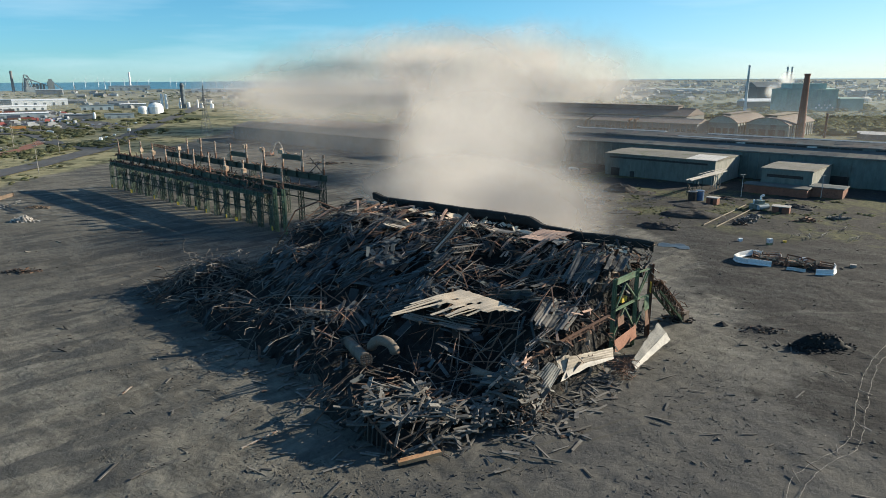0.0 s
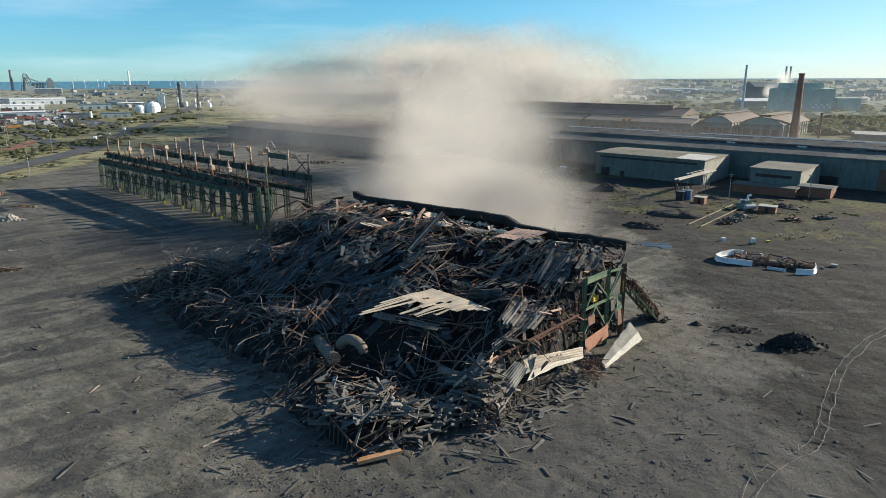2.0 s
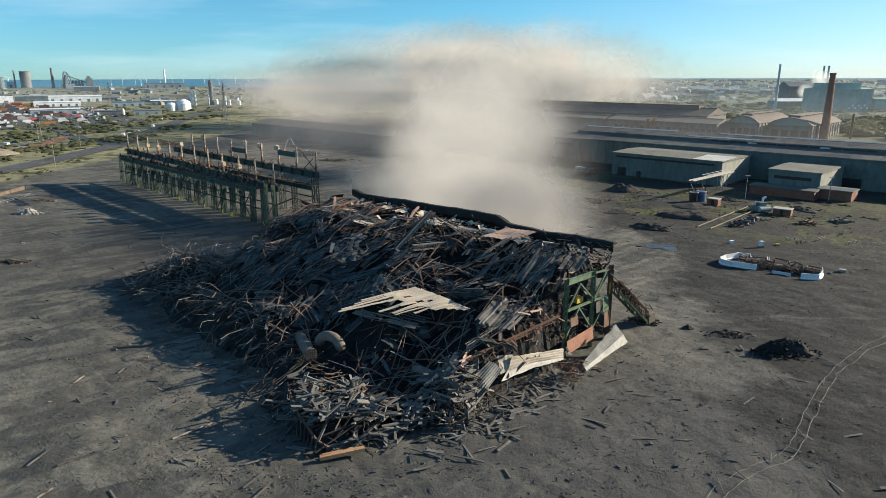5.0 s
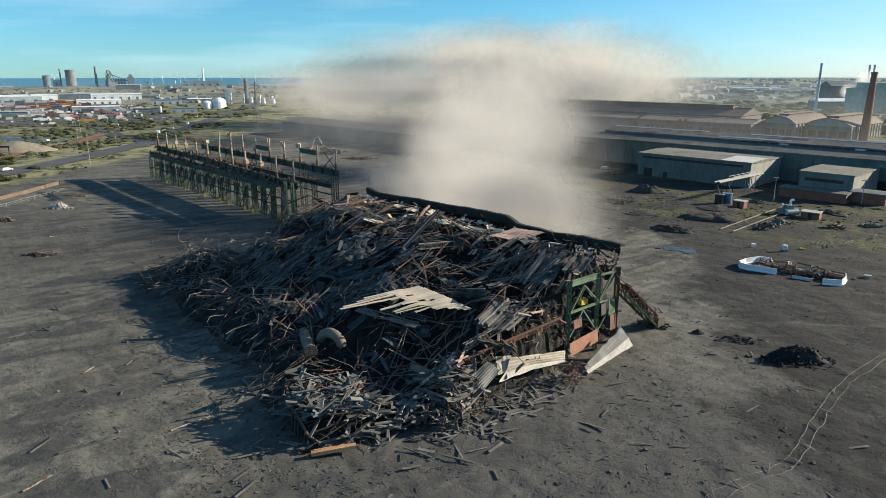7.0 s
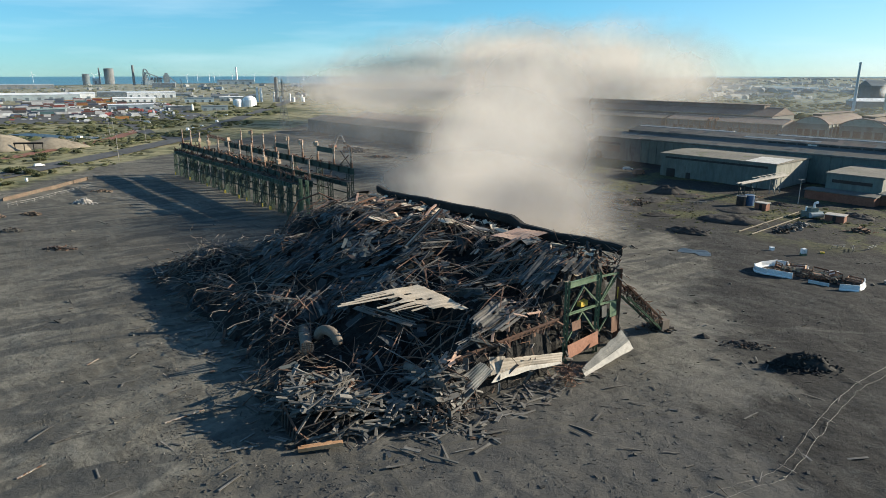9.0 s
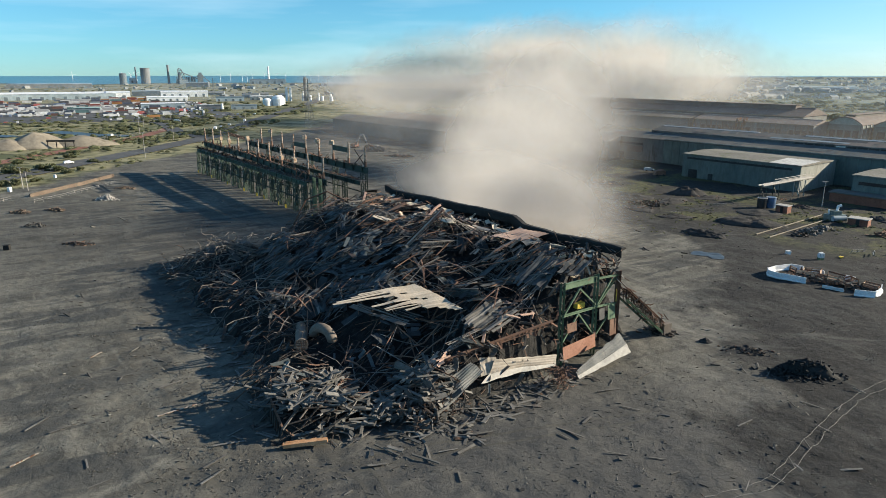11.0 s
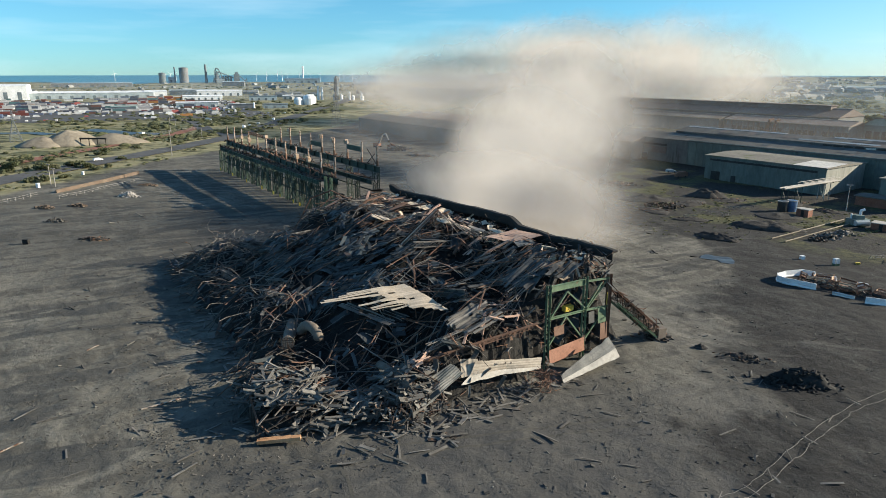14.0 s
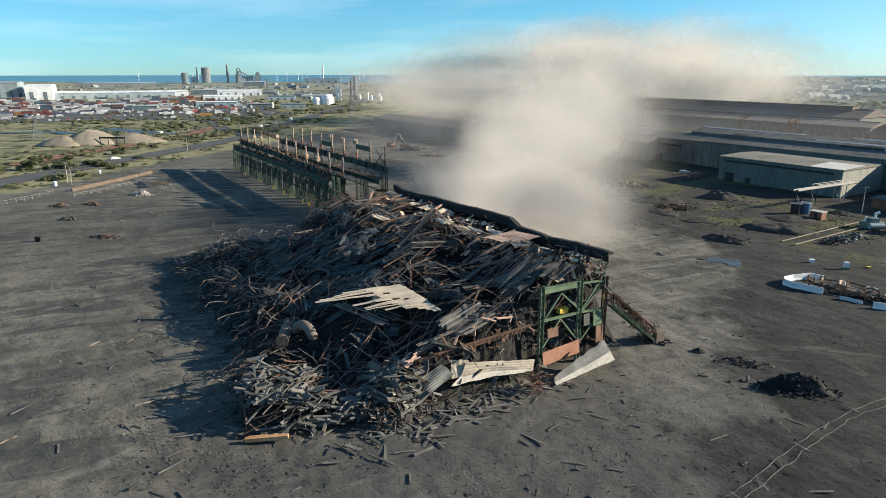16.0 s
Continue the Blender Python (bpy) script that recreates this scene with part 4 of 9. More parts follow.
def build_boards():
    """Grey boards and strips heaped at the near corner and along the foot, each a piece of its own."""
    rng = random.Random(23)
    shapes = []
    for L, w, bend in ((3.0, 0.34, 0.1), (2.2, 0.44, -0.15), (4.2, 0.3, 0.06), (1.7, 0.55, 0.25), (2.8, 0.24, -0.2)):
        g = Geo()
        strip(g, Matrix.Identity(4), L, w, bend, 0.14)
        me = g.mesh("board")
        me.materials.append(M_BOARD)
        shapes.append(me)
    made = 0
    while made < 300:
        near = made < 225
        ca = rng.uniform(1, 13) if near else rng.uniform(-3, 3)
        cb = lerp_table(EDGE, ca) - rng.uniform(0.6, 12) if near else rng.uniform(31, 46)
        head = rng.choice((50, 46, 58, 40, 66, 140, 120, 100, 8)) + rng.gauss(0, 12)
        level = rng.uniform(0.1, 0.8)
        for _ in range(rng.randint(3, 7)):
            a, b = ca + rng.gauss(0, 1.1), cb + rng.gauss(0, 0.9)
            h = pile_h(a, b)
            if made >= 300 or h < 0.4 or a < -3 or (a < 2 and b < 31):
                continue
            t = head + rng.gauss(0, 14)
            c, s = math.cos(radians(t)), math.sin(radians(t))
            x = (PILE_A * c + PILE_B * s + Vector((0, 0, rng.gauss(0, 0.24)))).normalized()
            m = HEAP_INV @ Matrix.Translation(pile_at(a, b, level + rng.uniform(-0.2, 0.3))) @ x.to_track_quat("X", "Z").to_matrix().to_4x4() @ Matrix.Rotation(rng.gauss(0, 0.3), 4, "X")
            part("board", shapes[made % 5], M_BOARD, heap, m=m)
            made += 1


build_boards()


def top_wall():
    """The long dark edge of the rear wall, still standing."""
    g = Geo()
    line = [(-0.5, -0.3, 16.2), (6, 0, 16.3), (12, 0.3, 15.9), (18, -0.2, 15.9), (21, 0.1, 16.0), (24, -0.2, 17.0), (30, 0, 17.1), (40, 0.3, 16.8), (50, 0, 16.6), (58, -0.3, 16.2), (64, 0.2, 16.2), (66.5, 0.4, 17.0)]
    rows = []
    for i in range(91):
        a = -0.5 + 67 * i / 90
        z = lerp_table([(p[0], p[2]) for p in line], a) + 0.15 * noise.noise((a / 3, 0, 0))
        b = lerp_table([(p[0], p[1]) for p in line], a) + 0.25 * noise.noise((a / 5, 4, 0))
        p = pile_xy(a, b)
        rows.append([p + PILE_B * k + Vector((0, 0, z + dz)) for k, dz in ((-0.9, -0.1), (0.1, 0), (0.35, -0.25), (0.25, -1.5), (0.1, -1.6), (0.05, -0.45), (-0.9, -0.35))])
    g.rings(rows)
    # the cladding of the wall below it, seen from behind
    def skin(u, v):
        a = 9 + 57 * u
        p = pile_xy(a, -0.9 - 1.2 * v + 0.15 * math.sin(a * 6))
        return (p.x, p.y, 15.6 - 15.6 * v)
    ob = thing("standing_wall", "dark rear wall of the collapsed shed, its top edge buckled", "wall", Matrix.Translation(pile_xy(33, 0)))
    inv = Matrix.Translation(-pile_xy(33, 0))
    # near-black steel here: the shade on this wall is put into its colour
    part("eaves_girder", g, M_BLACK, ob, "dark buckled eaves strip", m=inv)
    g2 = Geo().panel(skin, 132, 6, 0.08)
    part("cladding", g2, M_BLACK, ob, m=inv)
    return ob


top_wall()


def end_frame():
    ob = thing("portal_frame", "green painted steel portal frame still standing in the rubble", "portal frame", Matrix.Translation(pile_xy(-1.2, 6)))
    inv = Matrix.Translation(-pile_xy(-1.2, 6))
    P = lambda a, b, z: pile_xy(a, b) + Vector((0, 0, z))
    cols = [(-0.5, 12.6), (-0.5, 5.3), (-0.6, 0.3)]
    for a, b in cols:
        g = Geo()
        top = 13.0 if b > 1 else 12.6
        for k in (-0.35, 0.35):
            g.ibeam(P(a, b + k, -0.2), P(a, b + k, top), 0.3 if b > 1 else 0.5, 0.3 if b > 1 else 0.42, 0.05, 0.0)
        for i in range(12):
            z = 0.5 + i
            g.beam(P(a, b - 0.35, z), P(a, b + 0.35, z + 0.9), 0.1, 0.06)
        part("column", g, M_GREEN if b > 1 else M_RUST, ob, m=inv)
    for z, h in ((12.4, 0.9), (7.9, 0.3)):
        g = Geo().ibeam(P(-0.5, 12.4, z), P(-0.5, 5.4, z - 0.1), 0.35, h, 0.05).beam(P(-0.5, 5.2, z - 0.1), P(-0.6, 0.3, z - 0.4), 0.2, 0.3)
        for i in range(5):
            g.beam(P(-0.3, 12 - i * 1.4, z - h / 2), P(-0.3, 12 - i * 1.4, z + h / 2), 0.08, 0.1)
        part("girder", g, M_GREEN, ob, m=inv)
    braces = [((12.4, 7.6), (9, 11.5)), ((9, 11.5), (5.2, 8.2)), ((5.0, 8), (1.8, 11.6)), ((12.4, 3.5), (9, 7.6)), ((9, 7.6), (5.2, 3.2)), ((5, 3), (0.4, 7.6)), ((5, 7.6), (0.4, 12))]
    for (b0, z0), (b1, z1) in braces:
        part("brace", Geo().beam(P(-0.5, b0, z0), P(-0.5, b1, z1), 0.22, 0.22), M_GREEN, ob, m=inv)
    part("panel", Geo().panel(lambda u, v: P(-0.9 - 0.3 * v, 12.5 - 7.0 * u, 3.2 - 2.0 * v + 0.5 * u), 14, 3, 0.06), M_KICK, ob, "rust-red kick plate", m=inv)
    part("box", Geo().box(Matrix.Translation(P(0.6, 7.6, 8.3)) @ Matrix.Rotation(TURN_SITE, 4, "Z"), 0.8, 1.6, 0.8), M_YELLOW, ob, "yellow junction box", m=inv)
    part("ladder_guard", Geo().beam(P(-0.9, 0.9, 8.0), P(-0.9, 0.9, 9.8), 0.5, 0.12), M_YELLOW, ob, "yellow ladder guard", m=inv)
    for b0, b1, z0, z1, mt in ((2.6, 0.9, 7.6, 5.2, M_GREEN), (1.9, 0.4, 5.0, 2.4, M_RUST), (11.6, 9.6, 6.6, 5.2, M_RUST), (4.6, 3.4, 7.4, 5.6, M_GREYSH)):
        part("panel", Geo().panel(lambda u, v: P(-0.75 - 0.15 * v, b0 + (b1 - b0) * u, z0 + (z1 - z0) * v), 3, 3, 0.05), mt, ob, "torn plate hanging in the frame", m=inv)
    return ob


end_frame()


def frame_clutter():
    """Torn bits that hang in and behind the portal frame and from the eaves' end."""
    rng = random.Random(17)
    g, r, k = Geo(), Geo(), Geo()
    for _ in range(150):
        b, z = rng.uniform(-0.5, 14), rng.uniform(0.3, 13.5)
        a = rng.uniform(0.2, 2.6)
        p = pile_xy(a, b) + Vector((0, 0, z))
        d = Vector((rng.gauss(0, 1), rng.gauss(0, 1), rng.gauss(-0.3, 0.9))).normalized() * rng.uniform(0.8, 3.2)
        c = rng.random()
        if c < 0.45:
            r.path([p, p + d * 0.5 + Vector((0.2, 0, -0.2)), p + d], rng.uniform(0.03, 0.07), 4)
        elif c < 0.8:
            g.beam(p, p + d, rng.uniform(0.1, 0.35), 0.06)
        else:
            k.beam(p, p + d * 0.7, rng.uniform(0.4, 1.0), 0.05)
    for _ in range(110):
        a, z = rng.uniform(-1.0, 9), rng.uniform(11.5, 16)
        p = pile_xy(a, rng.uniform(-0.4, 1.6)) + Vector((0, 0, z))
        d = Vector((rng.gauss(0, 0.8), rng.gauss(0, 0.8), rng.gauss(-0.6, 0.7))).normalized() * rng.uniform(0.6, 2.6)
        (g if rng.random() < 0.5 else k).beam(p, p + d, rng.uniform(0.08, 0.5), 0.06)
    part("hanging_bar", g, M_RUST, heap, "torn rusty bars", m=HEAP_INV, kind="stuff")
    part("hanging_rod", r, M_STEEL, heap, "dangling rods and cables", m=HEAP_INV, kind="stuff")
    part("hanging_scrap", k, M_SLAT, heap, "dangling grey scraps", m=HEAP_INV, kind="stuff")


frame_clutter()


def face_clutter():
    """Rusty bars, strips and plates hanging down the heap's broken right face."""
    rng = random.Random(29)
    g, k, r = Geo(), Geo(), Geo()
    for _ in range(520):
        b = rng.uniform(13, 40)
        if 13 < b < 31 and (rng.random() < 0.8 or b > 15 and pile_h(3.5, b) < 4):
            continue
        top = pile_h(3.5, b)
        z = rng.uniform(0.2, max(0.5, top))
        a = -1.6 + 3.4 * (z / max(1.0, top)) ** 1.6 - rng.uniform(0.0, 0.7) - 1.2 * smooth01((b - 30) / 8)
        p = pile_xy(a, b) + Vector((0, 0, z))
        d = (PILE_B * rng.gauss(0, 0.9) - PILE_A * abs(rng.gauss(0, 0.5)) + Vector((0, 0, rng.gauss(-0.2, 0.5)))).normalized() * rng.uniform(0.7, 3.4)
        c = rng.random()
        if c < 0.4:
            g.beam(p - d / 2, p + d / 2, rng.uniform(0.08, 0.28), 0.07)
        elif c < 0.75:
            m = Matrix.Translation(p) @ d.to_track_quat("X", "Z").to_matrix().to_4x4() @ Matrix.Rotation(rng.gauss(0, 0.8), 4, "X")
            strip(k, m, d.length, rng.uniform(0.3, 0.9), rng.gauss(0, 0.6))
        else:
            r.path([p - d / 2, p + Vector((0, 0, rng.uniform(-0.3, 0.3))), p + d / 2 - Vector((0, 0, 0.3))], rng.uniform(0.03, 0.06), 4)
    part("face_bar", g, M_STEEL, heap, "rusty bars on the broken face", m=HEAP_INV, kind="stuff")
    part("face_strip", k, M_BOARD, heap, "grey strips on the broken face", m=HEAP_INV, kind="stuff")
    part("face_rod", r, M_STEEL, heap, "rods on the broken face", m=HEAP_INV, kind="stuff")


face_clutter()


def tangle():
    """Pale wire and angle iron in loops over the heap's far left end."""
    rng = random.Random(37)
    g = Geo()
    for _ in range(420):
        a, b = (rng.gauss(78, 7), rng.gauss(34, 6)) if rng.random() < 0.8 else (rng.uniform(28, 66), rng.gauss(41, 3))
        if pile_h(a, b) < 0.6:
            continue
        p = pile_at(a, b, rng.uniform(-0.3, 0.3))
        d = Vector((rng.gauss(0, 1), rng.gauss(0, 1), rng.uniform(0.0, 0.9))).normalized()
        pts = [p]
        for _ in range(rng.randint(2, 5)):
            pts.append(pts[-1] + d * rng.uniform(0.6, 1.9))
            d = (d + Vector((rng.gauss(0, 0.6), rng.gauss(0, 0.6), rng.gauss(-0.25, 0.4)))).normalized()
        g.path(pts, rng.uniform(0.035, 0.07), 4)
    part("wire_tangle", g, M_RODS, heap, "pale looping wire and angle iron", m=HEAP_INV, kind="stuff")


tangle()


def long_bars():
    """Long bars, angles and purlins lying across the gaps of the heap."""
    rng = random.Random(71)
    g, r = Geo(), Geo()
    for k in range(300):
        if k < 190:
            v = rng.choice(VOIDS)
            a, b = v[0] + rng.gauss(0, v[2] * 0.7), v[1] + rng.gauss(0, v[3] * 0.8)
        else:
            a, b = rng.uniform(0, 70), rng.uniform(3, 44)
        L, t = rng.uniform(3.0, 9.0), rng.choice((5, 20, 75, 95, 110, 150)) + rng.gauss(0, 14)
        da, db = math.cos(radians(t)) * L / 2, math.sin(radians(t)) * L / 2
        if min(pile_h(a - da, b - db), pile_h(a + da, b + db)) < 0.8:
            continue
        p, q = pile_at(a - da, b - db, rng.uniform(0.2, 1.1)), pile_at(a + da, b + db, rng.uniform(0.2, 1.1))
        mid = p.lerp(q, rng.uniform(0.35, 0.65)) + Vector((0, 0, rng.gauss(0.1, 0.35)))
        h = rng.random()
        tgt, w = (g, rng.uniform(0.1, 0.22)) if h < 0.55 else (r, rng.uniform(0.07, 0.14))
        tgt.beam(p, mid, w, w * 0.6).beam(mid, q, w, w * 0.6)
    brown, tan = Geo(), Geo()
    for k in range(120):
        a, b = rng.uniform(0.9, 5), rng.uniform(16, 37)
        if k > 55:
            a, b = rng.uniform(14, 62), rng.uniform(2.5, 12)
        if pile_h(a, b) < 0.8:
            continue
        m = slope_frame(a, b, rng.gauss(90, 24), rng.gauss(0, 0.15), rng.gauss(0, 0.4))
        strip(brown if rng.random() < (0.35 if k < 56 else 0.68) else tan, m @ Matrix.Translation((0, 0, rng.uniform(0.2, 0.8))), rng.uniform(1.2, 3.8), rng.uniform(0.18, 0.5), rng.gauss(0, 0.3))
    part("brown_plank", brown, M_RUST, heap, "rust-brown torn planks", m=HEAP_INV, kind="stuff")
    part("tan_plank", tan, M_RUSTLT, heap, "dusty tan torn planks", m=HEAP_INV, kind="stuff")
    part("long_bar", g, M_RUST, heap, "long rusty bars and purlins", m=HEAP_INV, kind="stuff")
    part("long_angle", r, M_RODS, heap, "long dull steel angles", m=HEAP_INV, kind="stuff")


long_bars()


def crest_scrap():
    """Torn plates, purlins and strips that stick up into the sun along the crest."""
    rng = random.Random(97)
    tan, brown, pale = Geo(), Geo(), Geo()
    for _ in range(300):
        a, b = rng.uniform(1, 66), rng.uniform(1.0, 9.5)
        p = pz(a, b, max(pile_h(a, b) + rng.uniform(-0.2, 0.9), 15.6 - 0.4 * b + rng.uniform(-0.9, 0.6)))
        d = Vector((rng.gauss(0, 1), rng.gauss(0, 1), rng.gauss(0.15, 0.35))).normalized() * rng.uniform(0.5, 2.6)
        c = rng.random()
        if c < 0.36:
            brown.beam(p - d / 2, p + d / 2, rng.uniform(0.06, 0.22), 0.07)
        elif c < 0.7:
            tan.beam(p - d / 2, p + d / 2, rng.uniform(0.06, 0.2), 0.05)
        else:
            m = Matrix.Translation(p) @ d.to_track_quat("X", "Z").to_matrix().to_4x4() @ Matrix.Rotation(rng.gauss(0, 0.5), 4, "X")
            strip(pale, m, d.length, rng.uniform(0.25, 0.7), rng.gauss(0, 0.5))
    part("crest_bar", brown, M_RUST, heap, "rusty bars along the crest", m=HEAP_INV, kind="stuff")
    part("crest_strip", tan, M_RUSTLT, heap, "dusty tan strips along the crest", m=HEAP_INV, kind="stuff")
    part("crest_plate", pale, M_PALE, heap, "pale torn plates along the crest", m=HEAP_INV, kind="stuff")


crest_scrap()


def crest_beams():
    """Long bent roof members thrown over one another along the crest."""
    rng = random.Random(141)
    for k, (a, b, L, head, up) in enumerate(((35, 10, 8, 70, 2.2), (40, 6, 7, 120, 1.6), (46, 9, 9, 60, 1.8), (52, 7, 7, 30, 1.4), (57, 11, 8, 95, 1.6), (62, 9, 6, 140, 1.2), (24, 9, 7, 100, 1.2), (66, 14, 6, 70, 1.0), (43, 15, 8, 85, 1.0), (17, 9, 6, 75, 0.9))):
        c, s = math.cos(radians(head)) * L / 2, math.sin(radians(head)) * L / 2
        p, q = pile_at(a + c, b + s, 0.2), pile_at(a - c, b - s, 0.4) + Vector((0, 0, up))
        ob = thing("roof_member", "bent dusty rust-brown roof member on the heap's crest", "roof member", Matrix.Translation(p), "roof members on the crest")
        mid = (q - p) * rng.uniform(0.4, 0.6) + Vector((rng.gauss(0, 0.3), rng.gauss(0, 0.3), rng.uniform(0.2, 0.7)))
        mt = M_RUSTLT if k % 2 else M_RUST
        part("chord", Geo().ibeam((0, 0, 0), mid, 0.42, 0.3, 0.05), mt, ob)
        part("chord", Geo().ibeam(mid, q - p, 0.42, 0.3, 0.05), mt, ob)
        for j in range(5):
            f = (j + 0.7) / 5.4
            r = (mid * (f * 2) if f < 0.5 else mid.lerp(q - p, f * 2 - 1))
            part("cleat", Geo().beam(r, r + Vector((rng.gauss(0, 0.6), rng.gauss(0, 0.6), -rng.uniform(0.3, 1.2))), 0.14, 0.06), M_RUST, ob)


crest_beams()


def wire_ball():
    """Brown wire wound up between the fallen sheets."""
    rng = random.Random(83)
    g = Geo()
    for _ in range(70):
        p = Vector((rng.gauss(25.9, 0.5), rng.gauss(85.9, 0.5), rng.uniform(0.2, 2.6)))
        d = Vector((rng.gauss(0, 1), rng.gauss(0, 1), rng.gauss(0, 0.6))).normalized()
        pts = [p]
        for _ in range(5):
            pts.append(pts[-1] + d * 0.45)
            d = (d + Vector((rng.gauss(0, 0.7), rng.gauss(0, 0.7), rng.gauss(-0.1, 0.5)))).normalized()
            pts[-1].z = max(0.1, pts[-1].z)
        g.path(pts, 0.04, 4)
    single("wire_ball", g, M_RUST, "brown wire wound up beside the fallen sheets", "wire ball", Matrix.Identity(4))


wire_ball()


def cladding_sheet(name, corners, nu, nv, material, label, ribs=0.12, sag=0.3, holes=()):
    """A ribbed sheet stretched between four corners (two along u at v=0, two at v=1)."""
    c = [Vector(p) for p in corners]
    nrm = (c[1] - c[0]).cross(c[2] - c[0]).normalized()
    base = Vector((c[0].x, c[0].y, min(p.z for p in c)))

    def at(u, v):
        p = c[0].lerp(c[1], u).lerp(c[2].lerp(c[3], u), v)
        return p - base + nrm * (ribs * (0.5 - (round(u * nu) % 4 < 2)) + sag * noise.noise((u * 2.2, v * 2.2, c[0].x)))
    g = Geo().panel(at, nu, nv, 0.05)
    return single(name, g, material, label, "cladding sheet", Matrix.Translation(base))


def folded_sheet(top, fold, hem, material, edge, label, seed):
    """A long cladding sheet bent along a fold: a ribbed face above and a turned-out hem below, each line a row of points from end to end."""
    base = Vector((fold[0][0], fold[0][1], min(p[2] for p in hem)))
    ob = thing("cladding_sheet", label, "cladding sheet", Matrix.Translation(base))
    along = lambda line, u: Vector([lerp_table([(k / (len(line) - 1), p[i]) for k, p in enumerate(line)], u) for i in range(3)]) - base

    def face(u, v):
        p, q = along(top, u), along(fold, u)
        torn = 0.1 * noise.noise((u * 9, seed, 0)) * v
        out = Vector((0.7, -0.7, 0.2)) * (0.022 * (0.5 - (round(v * 12) % 3 < 1)) + 0.16 * noise.noise((u * 3, v * 1.5, seed)))
        return q.lerp(p, v * (1 + torn)) + out

    def flange(u, v):
        p, q = along(fold, u), along(hem, u)
        return p.lerp(q, v * (1 + 0.12 * noise.noise((u * 7, seed, 5)))) + Vector((0.4, -0.4, 0)) * 0.12 * noise.noise((u * 4, v, seed + 3))
    part("face", Geo().panel(face, 44, 12, 0.05), material, ob)
    part("hem", Geo().panel(flange, 44, 3, 0.05), edge, ob, "bright turned-out hem")
    return ob


folded_sheet([(17.1, 81.5, 5.1), (21.0, 85.6, 3.9), (25.15, 89.1, 3.1)], [(16.5, 80.7, 3.35), (20.6, 84.9, 2.75), (25.1, 88.3, 2.0)], [(15.6, 79.2, 2.5), (20.3, 84.2, 2.2), (25.0, 88.0, 1.75)],
             M_WHITE, M_EDGE, "buckled dusty white cladding sheet leaning on the rubble", 3.1)
cladding_sheet("cladding_sheet", [(15.5, 79.9, 3.2), (17.6, 81.6, 3.3), (15.2, 80.8, 5.5), (17.2, 82.2, 5.1)], 14, 8, M_WHITE, "torn beige cladding sheet folded over the rubble", 0.03, 0.25)
cladding_sheet("cladding_sheet", [(12.0, 73.9, 1.4), (9.7, 75.7, 2.6), (15.8, 80.0, 3.9), (14.0, 80.0, 5.1)], 30, 8, M_GREYLT, "crumpled grey ribbed sheet sliding off the heap", 0.07, 0.55)
folded_sheet([(28.0, 88.5, 0.9), (30.9, 92.6, 2.4), (34.2, 96.8, 4.0)], [(28.2, 88.1, 0.5), (31.5, 91.9, 1.3), (35.3, 95.9, 2.7)], [(28.4, 87.9, 0.15), (31.9, 91.5, 0.75), (36.0, 95.5, 1.5)],
             M_GREYLT, M_EDGE, "long bent grey-white cladding sheet at the heap's foot", 7.3)
cladding_sheet("cladding_sheet", [pz(74.6, 23.4, 5.2), pz(72.4, 24.6, 5.0), pz(74.0, 22.2, 6.6), pz(71.8, 23.4, 6.6)], 8, 4, M_FARGR, "pale blue-grey sheet caught on the heap's end", 0.04, 0.5)
def torn_sheet(corners, n, material, label, seed, gap=0.12):
    """A sheet torn into long strips side by side, u along the strips: corners at (0,0), (1,0), (0,1), (1,1)."""
    rng = random.Random(seed)
    c = [Vector(p) for p in corners]
    base = Vector((c[0].x, c[0].y, min(p.z for p in c)))
    g = Geo()
    for k in range(n):
        v0, v1 = (k + gap * rng.random()) / n, (k + 1 - gap * rng.random()) / n
        u0, u1 = min(0.6, abs(rng.gauss(0, 0.2))), min(1.0, rng.gauss(0.96, 0.05))
        dz, tilt = rng.gauss(0, 0.08), rng.gauss(0, 0.07)
        cuts = [(u0, u1)]
        if rng.random() < 0.22:
            h = rng.uniform(0.25, 0.6)
            cuts = [(u0, u0 + (u1 - u0) * h), (u0 + (u1 - u0) * (h + rng.uniform(0.05, 0.2)), u1)]
        for a0, a1 in cuts:
            if a1 - a0 < 0.05:
                continue

            def at(u, v):
                uu, vv = a0 + (a1 - a0) * u, v0 + (v1 - v0) * v
                p = c[0].lerp(c[1], uu).lerp(c[2].lerp(c[3], uu), vv) - base
                return p + Vector((0, 0, dz + tilt * (v - 0.5) * 2 + 0.25 * noise.noise((uu * 3, vv * 5, seed))))
            g.panel(at, 6, 1, 0.05)
    return single("cladding_sheet", g, material, label, "cladding sheet", Matrix.Translation(base))


